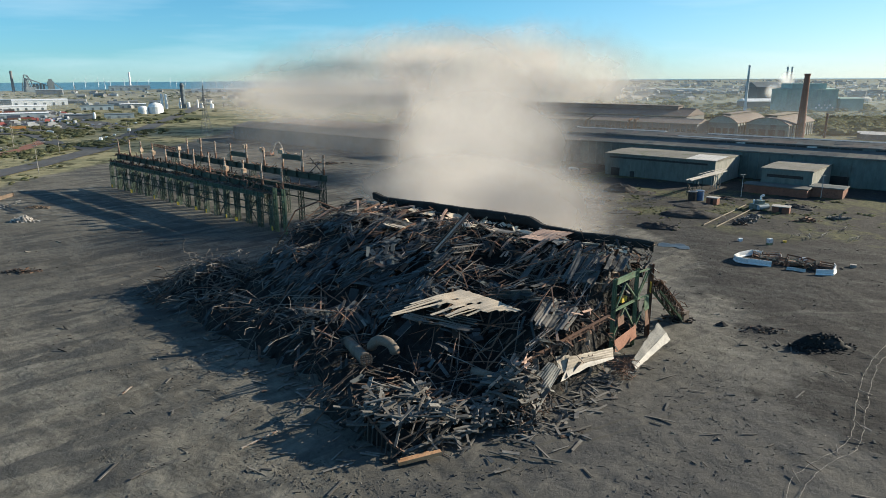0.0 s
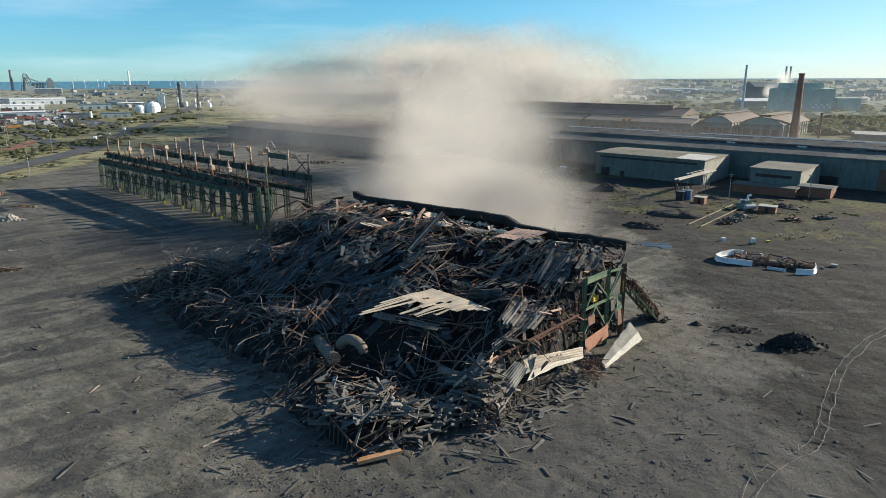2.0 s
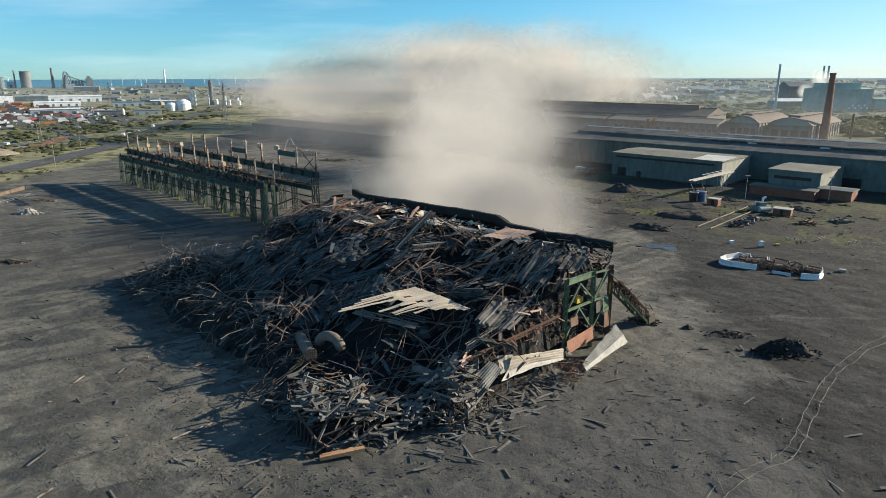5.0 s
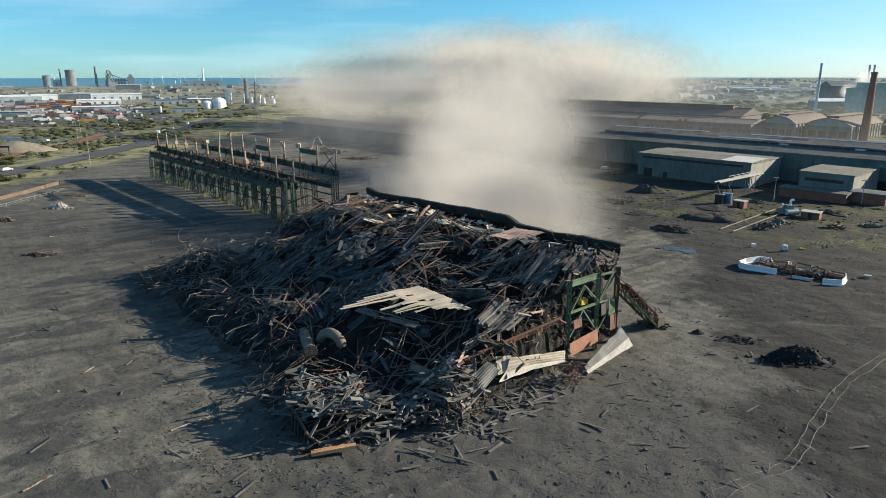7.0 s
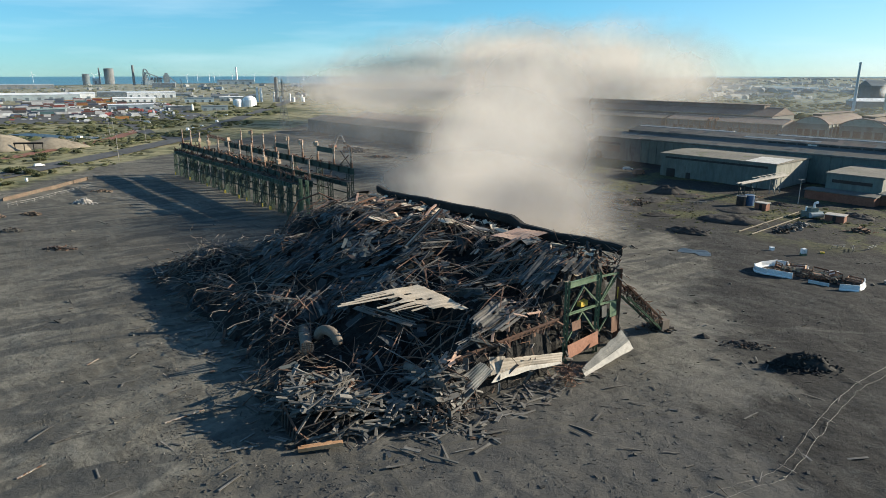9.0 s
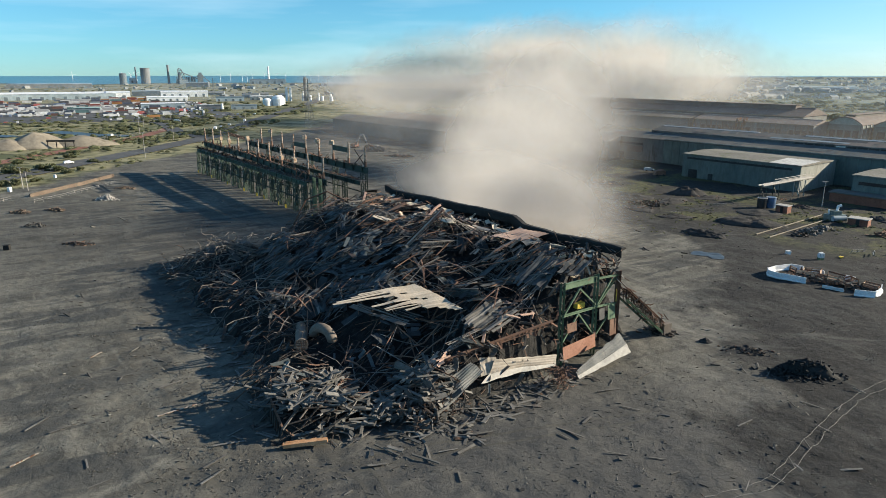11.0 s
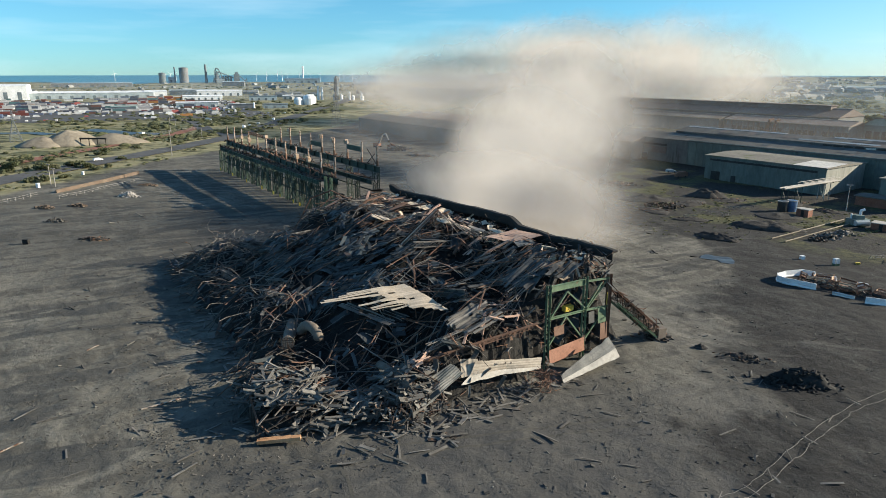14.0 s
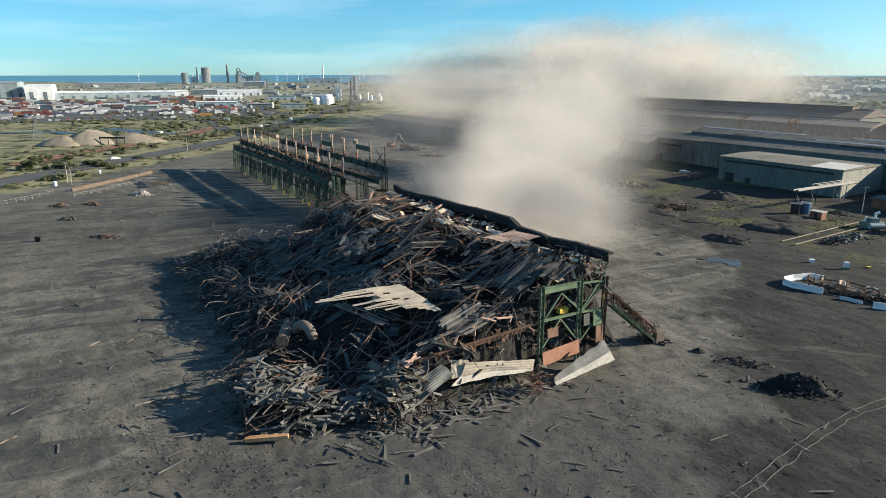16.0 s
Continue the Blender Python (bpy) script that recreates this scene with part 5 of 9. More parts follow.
def broad_sheet(label):
    """A broad roof sheet: its courses hang side by side from the upper edge, whole near the heap's end, torn into long strips further on."""
    rng = random.Random(3)
    base = pile_xy(15, 27)
    lengths = [(8.6, 0.7), (10.5, 3.2), (12, 4.8), (14, 5.4), (16, 6.0), (18, 5.4), (19.6, 4.2)]

    def place(a, b, dz=0.0):
        return pz(a, b, 9.95 + 0.1 * a - 0.08 * b + dz + 0.2 * noise.noise((a / 4, b / 4, 3))) - base
    g = Geo()
    n = 18
    for k in range(n):
        a0, a1 = 8.6 + 11.0 * k / n, 8.6 + 11.0 * (k + 1) / n
        L = lerp_table(lengths, (a0 + a1) / 2) * (1 + rng.gauss(0, 0.1))
        top = 23.5 + 0.09 * (a0 - 8.6) + rng.gauss(0, 0.08)
        lean = 0.3
        spans = [(0.0, L)]
        if k in (8, 9, 13):
            spans = [(0.0, L * 0.45), (L * 0.62, L)]
        for s0, s1 in spans:
            g.panel(lambda u, v: place(a0 + (a1 - a0) * v + lean * (s0 + (s1 - s0) * u), top + s0 + (s1 - s0) * u, 0.02 * (k % 2)), 6, 2, 0.05)
        if k > 3 and rng.random() < 0.75:
            w, M = (a1 - a0) * rng.uniform(0.4, 0.8), rng.uniform(3.0, 7.0) * (0.6 + 0.04 * k)
            slip = rng.gauss(0, 0.06)
            g.panel(lambda u, v: place(a0 + w * v + lean * (L + M * u) + slip * M * u, top + L * 0.9 + M * u, 0.03 - 0.3 * u), 5, 1, 0.05)
    return single("cladding_sheet", g, M_PALE, label, "cladding sheet", Matrix.Translation(base))


broad_sheet("pale torn roof sheet lying on the heap")
torn_sheet([pz(24, 35, 7.4), pz(12, 31.5, 6.9), pz(22, 30.5, 8.0), pz(12.5, 27.6, 7.6)], 6, M_RODS, "splayed grey strips under the torn roof sheet", 4, 0.5)
torn_sheet([pz(7.6, 18.6, 10.1), pz(4.6, 27.4, 9.0), pz(1.6, 17.6, 9.6), pz(-0.4, 26.4, 8.5)], 12, M_BOARD, "slumped grey roof sheet on the heap", 6)
torn_sheet([pz(9.5, 4.5, 15.2), pz(7.6, 14.6, 11.9), pz(4.6, 4.2, 15.2), pz(2.6, 14.6, 11.7)], 6, M_GREYSH, "dark grey roof sheet on the heap", 8)
torn_sheet([pz(4.0, 5.0, 15.0), pz(2.4, 11.0, 13.6), pz(1.0, 4.6, 14.6), pz(0.2, 9.0, 13.2)], 4, M_GREYSH, "dark grey roof sheet by the end frame", 9)
cladding_sheet("cladding_sheet", [pz(20.2, 8.6, 15.1), pz(15.4, 5.4, 14.9), pz(19.6, 2.4, 15.9), pz(13.8, 0.9, 15.7)], 26, 5, M_RUSTLT, "rust-pink roof sheet below the eaves", 0.07, 0.3)
for k, (a, b, la, lb, ang) in enumerate(((10.5, 9.5, 1.6, 10.5, -12), (7.6, 11.0, 1.3, 9.5, -16), (12.8, 10.5, 1.0, 9.0, -10), (5.4, 9.5, 1.5, 7.5, -20), (14.6, 12.5, 1.4, 7.0, -6), (3.2, 8.0, 1.1, 6.5, -24), (9.0, 17.0, 2.4, 5.0, 8), (18.0, 15.5, 1.2, 8.5, 14))):
    ca, sa = math.cos(radians(ang)), math.sin(radians(ang))
    cr = [(a + ca * i * la / 2 + sa * j * lb / 2, b - sa * i * la / 2 + ca * j * lb / 2) for j in (-1, 1) for i in (-1, 1)]
    z0, z1 = max(pile_h(*cr[0]), pile_h(*cr[1])) + 0.7, max(pile_h(*cr[2]), pile_h(*cr[3])) + 0.6
    torn_sheet([pz(*cr[0], z0), pz(*cr[2], z1), pz(*cr[1], z0 - 0.2), pz(*cr[3], z1 - 0.2)], 3, M_GREYSH, "long dark roof planks sliding down the heap's crest", 30 + k, 0.1)
for k, (a, b, la, lb) in enumerate(((25.5, 6.0, 6.5, 2.6), (21.5, 4.0, 4.5, 2.2), (32, 8.5, 4.5, 2.4), (44.5, 15.5, 5.5, 2.2), (55, 9.5, 5.0, 2.0), (60, 13.0, 4.0, 2.0))):
    z0 = max(pile_h(a, b - lb / 2) + 0.8, 16.9 - 0.41 * b)
    torn_sheet([pz(a + la / 2, b - lb / 2, z0), pz(a - la / 2, b - lb / 2, z0 - 0.2), pz(a + la / 2, b + lb / 2, z0 + 0.25), pz(a - la / 2, b + lb / 2, z0 + 0.05)], 4, M_PALE, "sunlit pale roof sheet torn along the crest", 50 + k, 0.08)
krng = random.Random(19)
for k in range(9):
    a, b, w, d, z = krng.uniform(20, 56), krng.uniform(1.6, 4.2), krng.uniform(1.0, 3.4), krng.uniform(0.8, 2.2), krng.uniform(15.2, 15.8)
    skew = krng.gauss(0, 0.8)
    cladding_sheet("cladding_sheet", [pz(a + w, b + d + skew, z), pz(a, b + d, z - krng.uniform(0, 0.4)), pz(a + w, b + skew, z + 0.2), pz(a, b, z + krng.uniform(-0.2, 0.3))], 8, 3, M_PALE, "small pale roof sheet below the eaves", 0.04, 0.5)


def girder(p, q, w, h, material, label):
    p, q = Vector(p), Vector(q)
    return single("steel_girder", Geo().ibeam(p - p, q - p, w, h, 0.05), material, label, "girder", Matrix.Translation(p))


girder(pile_at(17, 20.6, 0.3), pile_at(9.2, 20.2, 0.5), 0.5, 1.3, M_GREYSH, "long grey plate girder lying across the heap")
girder(pile_at(30.5, 19.0, 0.6), pile_at(22, 21.2, 0.5), 0.5, 1.2, M_GREYSH, "grey plate girder half buried in the heap")
girder((10.3, 79.0, 5.2), (24.4, 89.4, 7.9), 0.45, 0.55, M_RUST, "rusty eaves beam along the heap's edge")
erng = random.Random(41)
purl = Geo()
for k in range(26):
    p = Vector((10.3, 79.0, 5.2)).lerp(Vector((24.4, 89.4, 7.9)), (k + 0.5) / 26)
    d = Vector((erng.gauss(0.2, 0.4), erng.gauss(-0.2, 0.4), -erng.uniform(0.3, 1.2)))
    purl.beam(p, p + d, erng.uniform(0.12, 0.4), 0.07)
    if k % 2:
        purl.beam(p, p + Vector((erng.gauss(-0.8, 0.5), erng.gauss(1.0, 0.5), erng.uniform(0.2, 0.8))), erng.uniform(0.12, 0.3), 0.07)
part("purlin_stub", purl, M_RUST, heap, "torn rusty purlin stubs", m=HEAP_INV, kind="stuff")
girder(pile_at(50.5, 5.6, 0.8), pile_at(47.0, 18.2, 0.9), 1.3, 0.5, M_RUST, "rust-brown roof beam with hanging rods")
girder(pile_at(4.4, 41, 0.6), pile_at(2.2, 50.6, 0.5), 0.4, 0.5, M_GREYSH, "grey channel beam at the heap's foot")

crest = thing("lattice_truss", "broken roof truss sticking up from the heap's crest", "roof truss", Matrix.Translation(pile_at(30.8, 18.4)))
cinv = Matrix.Translation(-pile_at(30.8, 18.4))
CREST0, CREST1 = pile_at(30.8, 18.4, 0.4), pile_xy(28.0, 12.6) + Vector((0, 0, 19.1))
part("chord", Geo().ibeam(CREST0, CREST1, 0.75, 0.45, 0.05), M_RUSTLT, crest, m=cinv)
part("chord", Geo().ibeam(CREST0 + PILE_A * 0.9, CREST1 + PILE_A * 0.4, 0.3, 0.3, 0.05), M_RUST, crest, m=cinv)
crng = random.Random(5)
for k in range(16):
    p = CREST0.lerp(CREST1, 0.2 + 0.8 * k / 15)
    q = p + Vector((crng.uniform(-0.6, 1.2), crng.uniform(-0.8, 0.8), -crng.uniform(1.0, 3.0)))
    part("rod", Geo().path([p, p.lerp(q, 0.5) + Vector((0.2, 0, 0)), q], 0.06), M_STEEL, crest, m=cinv)
for k in range(4):
    q = pile_at(25.5 - 1.5 * k, 9 - k, 0.3)
    part("sheet_strip", Geo().beam(CREST1 + Vector((0, 0, -0.3 * k)), q, 0.28, 0.05), M_RODS, crest, m=cinv)


def lattice(p, q, w, h, bar, material, label):
    p, q = Vector(p), Vector(q)
    return single("lattice_truss", Geo().truss(p - p, q - p, w, h, bar, 1.2), material, label, "roof truss", Matrix.Translation(p))


lrng = random.Random(9)
for a, b, head, L in ((43, 36.5, 30, 6), (37, 39.5, 15, 7), (74, 33, 40, 8), (80, 30, 10, 7), (70, 37, 80, 5), (84, 34, 120, 6), (56, 41, 15, 7), (8, 13, 20, 9), (12, 9, 60, 9), (5, 12, 95, 8),
                      (16, 14, 10, 8), (38, 8, 60, 9), (55, 12, 45, 9), (61, 10, 100, 7), (45, 13, 20, 6), (3, 40, 10, 7), (66, 18, 50, 8), (58, 25, 110, 6), (2, 28, 90, 7), (22, 7, 30, 9), (26, 15, 80, 7)):
    c, s = math.cos(radians(head)) * L / 2, math.sin(radians(head)) * L / 2
    lattice(pile_at(a - c, b - s, 0.5), pile_at(a + c, b + s, lrng.uniform(0.6, 1.8)), 0.5, 0.9, 0.09, M_RODS, "bent lattice truss tangled in the rubble")


def duct():
    ob = thing("ventilation_duct", "fat grey-brown ventilation duct with a wire mesh end", "duct", Matrix.Translation(pile_at(21, 42)))
    inv = Matrix.Translation(-pile_at(21, 42))
    end = pile_xy(20.6, 43.6) + Vector((0, 0, 4.2))
    back = pile_xy(29.5, 39.6) + Vector((0, 0, 3.2))
    g = Geo()
    d = (end - back).normalized()
    m = d.to_track_quat("Z", "Y").to_matrix()
    rings = []
    for p, r in ((back, 0.84), (back.lerp(end, 0.5), 0.86), (back.lerp(end, 0.52), 0.93), (back.lerp(end, 0.55), 0.86), (end - d * 0.3, 0.86), (end - d * 0.25, 0.97), (end, 0.97), (end, 0.84), (end - d * 0.5, 0.84)):
        rings.append([p + m @ Vector((r * math.cos(i * math.tau / 16), r * math.sin(i * math.tau / 16), 0)) for i in range(16)])
    part("pipe", g.rings(rings), M_DUCT, ob, smooth=False, m=inv)
    for k in range(-2, 3):
        for ax in (0, 1):
            o = Vector((k * 0.32, 0, 0)) if ax == 0 else Vector((0, k * 0.32, 0))
            e = Vector((0, 0.78, 0)) if ax == 0 else Vector((0.78, 0, 0))
            part("mesh_bar", Geo().beam(end + m @ (o - e), end + m @ (o + e), 0.07, 0.07), M_STEEL, ob, m=inv)
    # brighter tan than the pipe, in place of warm sun on the disc
    part("end_plate", Geo().tube(end - d * 0.16, end - d * 0.1, 0.83, 0.83, 16), M_CAB, ob, "tan duct end, sunlight in its colour", m=inv)
    # elbow beside it
    c = pile_xy(20.0, 39.6) + Vector((0, 0, 3.9))
    side = Vector((0.8, -0.35, 0)).normalized()
    rings = []
    for i in range(9):
        t = math.pi * (1 - i / 8)
        ctr = c - side * 1.1 + Vector((0, 0, 0.35)) + side * (1.9 * math.cos(t)) + Vector((0, 0, 1.6 * math.sin(t)))
        tan = (side * math.sin(t) + Vector((0, 0, -math.cos(t)))).normalized()
        nrm = tan.cross(Vector((0.35, 0.8, 0)).normalized()).normalized()
        bi = tan.cross(nrm)
        rings.append([ctr + nrm * (0.75 * math.cos(j * math.tau / 14)) + bi * (0.75 * math.sin(j * math.tau / 14)) for j in range(14)])
    part("elbow", Geo().rings(rings), M_DUCT, ob, smooth=True, m=inv)
    return ob


duct()
p0, p1 = pile_at(8.2, 35.2, 0.6), pile_at(-0.2, 35.6, 0.9)
single("steel_pipe", Geo().tube((0, 0, 0), p1 - p0, 0.62, 0.62, 14), M_DUCT, "fat dusty steel pipe lying in the rubble", "pipe", Matrix.Translation(p0))


def bent_bar(pts, r, label):
    pts = [Vector(p) for p in pts]
    single("bent_bar", Geo().path([p - pts[0] for p in pts], r, 6), M_RUST, label, "steel bar", Matrix.Translation(pts[0]))


bent_bar([pile_at(6.4, 37.9, 0.2), pile_at(9.4, 34.0, 1.6), pile_at(9.9, 32.6, 2.2), pile_at(8.8, 30.4, 2.0), pile_at(8.9, 27.5, 1.6)], 0.13, "long rusty bar bent over the rubble")
bent_bar([pile_at(10.7, 37.2, 0.2), pile_at(13.4, 33.0, 1.2), pile_at(13.9, 31.6, 1.2), pile_at(9.5, 30.8, 1.8)], 0.1, "long rusty bar bent over the rubble")
bent_bar([pile_at(76, 24, 0.4), pile_at(75, 21, 3.0), pile_at(72, 18, 4.2), pile_at(68.5, 14.5, 2.6), pile_at(65, 12, 1.2)], 0.16, "long pale boom leaning over the heap's end")
single("tarpaulin", Geo().panel(lambda u, v: Vector((3.4 * u, 2.6 * v, 1.2 + 0.7 * noise.noise((u * 3, v * 3, 2)) - 1.0 * (u - 0.5) ** 2 * 3)), 10, 8, 0.03), M_BLUE, "crumpled pale blue tarpaulin caught on the heap", "tarpaulin", Matrix.Translation(pile_at(80, 20) + Vector((0, 0, 0.2))))


def ramp_truss():
    """The lattice girder that slid down to the ground beside the end frame."""
    p, q = Vector((34.6, 100.6, 9.2)), Vector((41.6, 107.6, 1.3))
    ob = thing("lattice_girder", "fallen green lattice girder resting on the ground by the end frame", "girder", Matrix.Translation(q))
    inv = Matrix.Translation(-q)
    up = Vector((0, 0, 1))
    for o in (-0.8, 0.8):
        s = Vector((0.7, -0.7, 0)) * o
        part("chord", Geo().ibeam(p + s + up * 0.9, q + s + up * 0.9, 0.3, 0.25, 0.04), M_RUST, ob, m=inv)
        part("chord", Geo().ibeam(p + s - up * 0.9, q + s - up * 0.9, 0.3, 0.3, 0.04), M_GREEN, ob, m=inv)
        for k in range(8):
            a, b = p.lerp(q, k / 8) + s, p.lerp(q, (k + 1) / 8) + s
            part("lacing", Geo().beam(a + up * 0.9 * (1 if k % 2 else -1), b + up * 0.9 * (-1 if k % 2 else 1), 0.14, 0.1), M_STEEL, ob, m=inv)
            part("upright", Geo().beam(a - up * 0.9, a + up * 0.9, 0.12, 0.12), M_STEEL, ob, m=inv)
    rr = random.Random(57)
    scrap, plates = Geo(), Geo()
    for _ in range(90):
        c = p.lerp(q, rr.uniform(0.05, 1.05)) + Vector((0.7, -0.7, 0)) * rr.gauss(0, 0.8) + up * rr.gauss(0.3, 0.7)
        c.z = max(c.z, 0.3)
        d = Vector((rr.gauss(0, 1), rr.gauss(0, 1), rr.gauss(0, 0.6))).normalized() * rr.uniform(0.6, 2.4)
        (scrap if rr.random() < 0.6 else plates).beam(c - d / 2, c + d / 2, rr.uniform(0.08, 0.3), 0.07)
    part("litter", scrap, M_RUST, ob, "rusty scrap caught on the girder", m=inv, kind="stuff")
    part("litter", plates, M_STEEL, ob, "dark scrap caught on the girder", m=inv, kind="stuff")
    for o, z in ((-0.9, 0.9), (0.7, 1.1)):
        part("end_box", Geo().box(Matrix.Translation(q + Vector((0.7, -0.7, 0)) * o + Vector((0.5, 0.5, z - 1.3))) @ Matrix.Rotation(0.6, 4, "Z"), 1.5, 1.0, 1.8), M_DUCT, ob, m=inv)
    part("deck", Geo().panel(lambda u, v: p.lerp(q, 0.1 + 0.7 * u) + Vector((0.7, -0.7, 0)) * (1.5 * v - 0.75) + up * (1.1 + 0.3 * noise.noise((u * 4, v * 3, 1))), 10, 4, 0.05), M_STEEL, ob, m=inv)
    return ob


ramp_truss()


def foot_scatter():
    """Long scraps strewn at the foot of the heap and over the yard."""
    rng = random.Random(31)
    shapes = []
    for L, w, bend in ((2.6, 0.35, 0.2), (1.6, 0.5, -0.4), (3.8, 0.28, 0.1), (1.0, 0.6, 0.3), (2.2, 0.2, 0.0), (1.3, 0.25, 0.5)):
        g = Geo()
        strip(g, Matrix.Identity(4), L, w, bend, 0.1)
        me = g.mesh("metal_scrap")
        me.materials.append(M_BOARD if L > 1.5 else M_STEEL)
        shapes.append(me)
    made = 0
    while made < 240:
        if made < 170:
            a = rng.uniform(-9, 60)
            b = lerp_table(EDGE, a) + abs(rng.gauss(0, 1.6 if a < 25 else 3.0)) - 2
            if made % 5 < 2:
                a, b = rng.uniform(-7, -1.5), rng.uniform(10, 37)
            p = pile_xy(a, b)
        else:
            p = Vector((rng.uniform(-60, 62), rng.uniform(50, 100), 0))
            d = p - PILE_O
            a, b = d.dot(PILE_A), d.dot(PILE_B)
        if pile_h(a, b) > 0.6 or abs(p.x - 18) > p.y * 0.78:
            continue
        p.z = land(p.x, p.y) + 0.16
        m = Matrix.Translation(p) @ Matrix.Rotation(rng.gauss(0.5, 0.9), 4, "Z") @ Matrix.Rotation(rng.gauss(0, 0.05), 4, "Y") @ Matrix.Rotation(rng.gauss(0, 0.12), 4, "X")
        m = m @ Matrix.Scale(rng.uniform(0.45, 1.0) if made > 170 else rng.uniform(0.6, 1.15), 4)
        single("metal_scrap", shapes[rng.randrange(6) if made < 170 else rng.choice((0, 2, 4))], M_BOARD, "scrap of grey cladding lying on the ash ground", "scrap metal", m, "scraps strewn on the yard")
        made += 1


foot_scatter()


def planks():
    """Single long pale boards lying on the open ground."""
    for k, (x0, y0, x1, y1) in enumerate(((-33.3, 54.5, -32.1, 57.2), (-37.6, 61.1, -37.0, 64.3), (-34.1, 61.1, -32.8, 63.1), (-23.9, 67.3, -20.6, 70.9), (-12.2, 58.3, -11.0, 60.9), (-10.8, 55.5, -9.7, 58.5), (-44.5, 80.8, -44.2, 83.0), (-20.0, 66.2, -17.0, 66.1), (-19.8, 77.7, -15.3, 76.7))):
        p, q = Vector((x0, y0, land(x0, y0) + 0.12)), Vector((x1, y1, land(x1, y1) + 0.2))
        g = Geo().beam((0, 0, 0), (q - p) * 0.55, 0.26, 0.07).beam((q - p) * 0.5 + Vector((0.02, 0, 0.03)), q - p, 0.24, 0.06)
        single("plank", g, (M_POST, M_BOARD, M_BOARD)[k % 3], "long pale plank lying on the ash ground", "plank", Matrix.Translation(p), "planks strewn on the yard")


planks()


def loose_boards():
    """Grey boards strewn and heaped on the ground before the heap's broken face."""
    rng = random.Random(91)
    shapes = []
    for L, w, bend in ((2.8, 0.34, 0.06), (2.0, 0.42, -0.15), (3.6, 0.26, 0.05), (1.4, 0.4, 0.2)):
        g = Geo()
        strip(g, Matrix.Identity(4), L, w, bend, 0.12)
        me = g.mesh("loose_board")
        me.materials.append(M_BOARD)
        shapes.append(me)
    made = 0
    while made < 84:
        a, b = (-2.2 - abs(rng.gauss(0, 1.3)), rng.uniform(17, 31)) if made > 64 else (-1.5 - abs(rng.gauss(0, 2.6)), rng.gauss(34, 5.5)) if made < 50 else (-2.5 - abs(rng.gauss(0, 3.0)), rng.gauss(37, 3.5))
        if pile_h(a, b) > 0.9:
            continue
        p = pile_xy(a, b)
        p.z = max(land(p.x, p.y), pile_h(a, b)) + rng.uniform(0.12, 0.4)
        m = Matrix.Translation(p) @ Matrix.Rotation(rng.uniform(0, 3.14), 4, "Z") @ Matrix.Rotation(rng.gauss(0, 0.09), 4, "Y") @ Matrix.Rotation(rng.gauss(0, 0.2), 4, "X")
        single("loose_board", shapes[made % 4], M_BOARD, "grey metal-faced board lying before the rubble heap", "board", m, "boards strewn before the heap")
        made += 1


loose_boards()


def wall_frame():
    """The steel frame of a fallen wall that holds the boards at the near corner."""
    pts = [pz(15.0, 50.6, 3.3), pz(10.0, 52.6, 2.9), pz(5.4, 53.2, 1.6), pz(4.2, 52.4, 0.7)]
    ob = thing("wall_frame", "bent dark steel wall frame round the board stack", "wall frame", Matrix.Translation(pz(8, 52, 0)))
    inv = Matrix.Translation(-pz(8, 52, 0))
    for p, q in zip(pts, pts[1:]):
        part("rail", Geo().ibeam(p, q, 0.22, 0.26, 0.04), M_RUST, ob, m=inv)
    foot = [pz(4.4, 52.6, 0.45), pz(2.6, 47.0, 0.75), pz(1.2, 43.1, 0.7)]
    for p, q in zip(foot, foot[1:]):
        part("sole_beam", Geo().ibeam(p, q, 0.5, 0.7, 0.06), M_BOARD, ob, m=inv)
    for k in range(11):
        t = k / 10
        p = pts[0].lerp(pts[1], t * 2) if t < 0.5 else pts[1].lerp(pts[2], t * 2 - 1)
        q = Vector((p.x, p.y, 0.0)) + PILE_B * 0.3
        part("stud", Geo().beam(p, q, 0.14, 0.14), M_STEEL, ob, m=inv)
        r = p - PILE_B * (5.5 + (k % 3)) + Vector((0, 0, -0.4 + 0.25 * (k % 2)))
        if k % 2 == 0:
            part("joist", Geo().beam(p, r, 0.16, 0.2), M_STEEL, ob, m=inv)


wall_frame()
timber = [pz(3.6, 54.0, 0.4), pz(1.1, 49.6, 0.75)]
single("timber_baulk", Geo().beam((0, 0, 0), timber[1] - timber[0], 0.62, 0.45).beam((0.2, 0.3, 0.2), (timber[1] - timber[0]) * 0.7 + Vector((0.1, 0.5, 0.1)), 0.25, 0.2), M_WOOD, "splintered orange timber at the heap's foot", "timber", Matrix.Translation(timber[0]))

# ---- the crane runway ----
GR = Matrix.Translation((-45.5, 182.5, 0)) @ Matrix.Rotation(math.atan2(0.677, -0.736), 4, "Z")


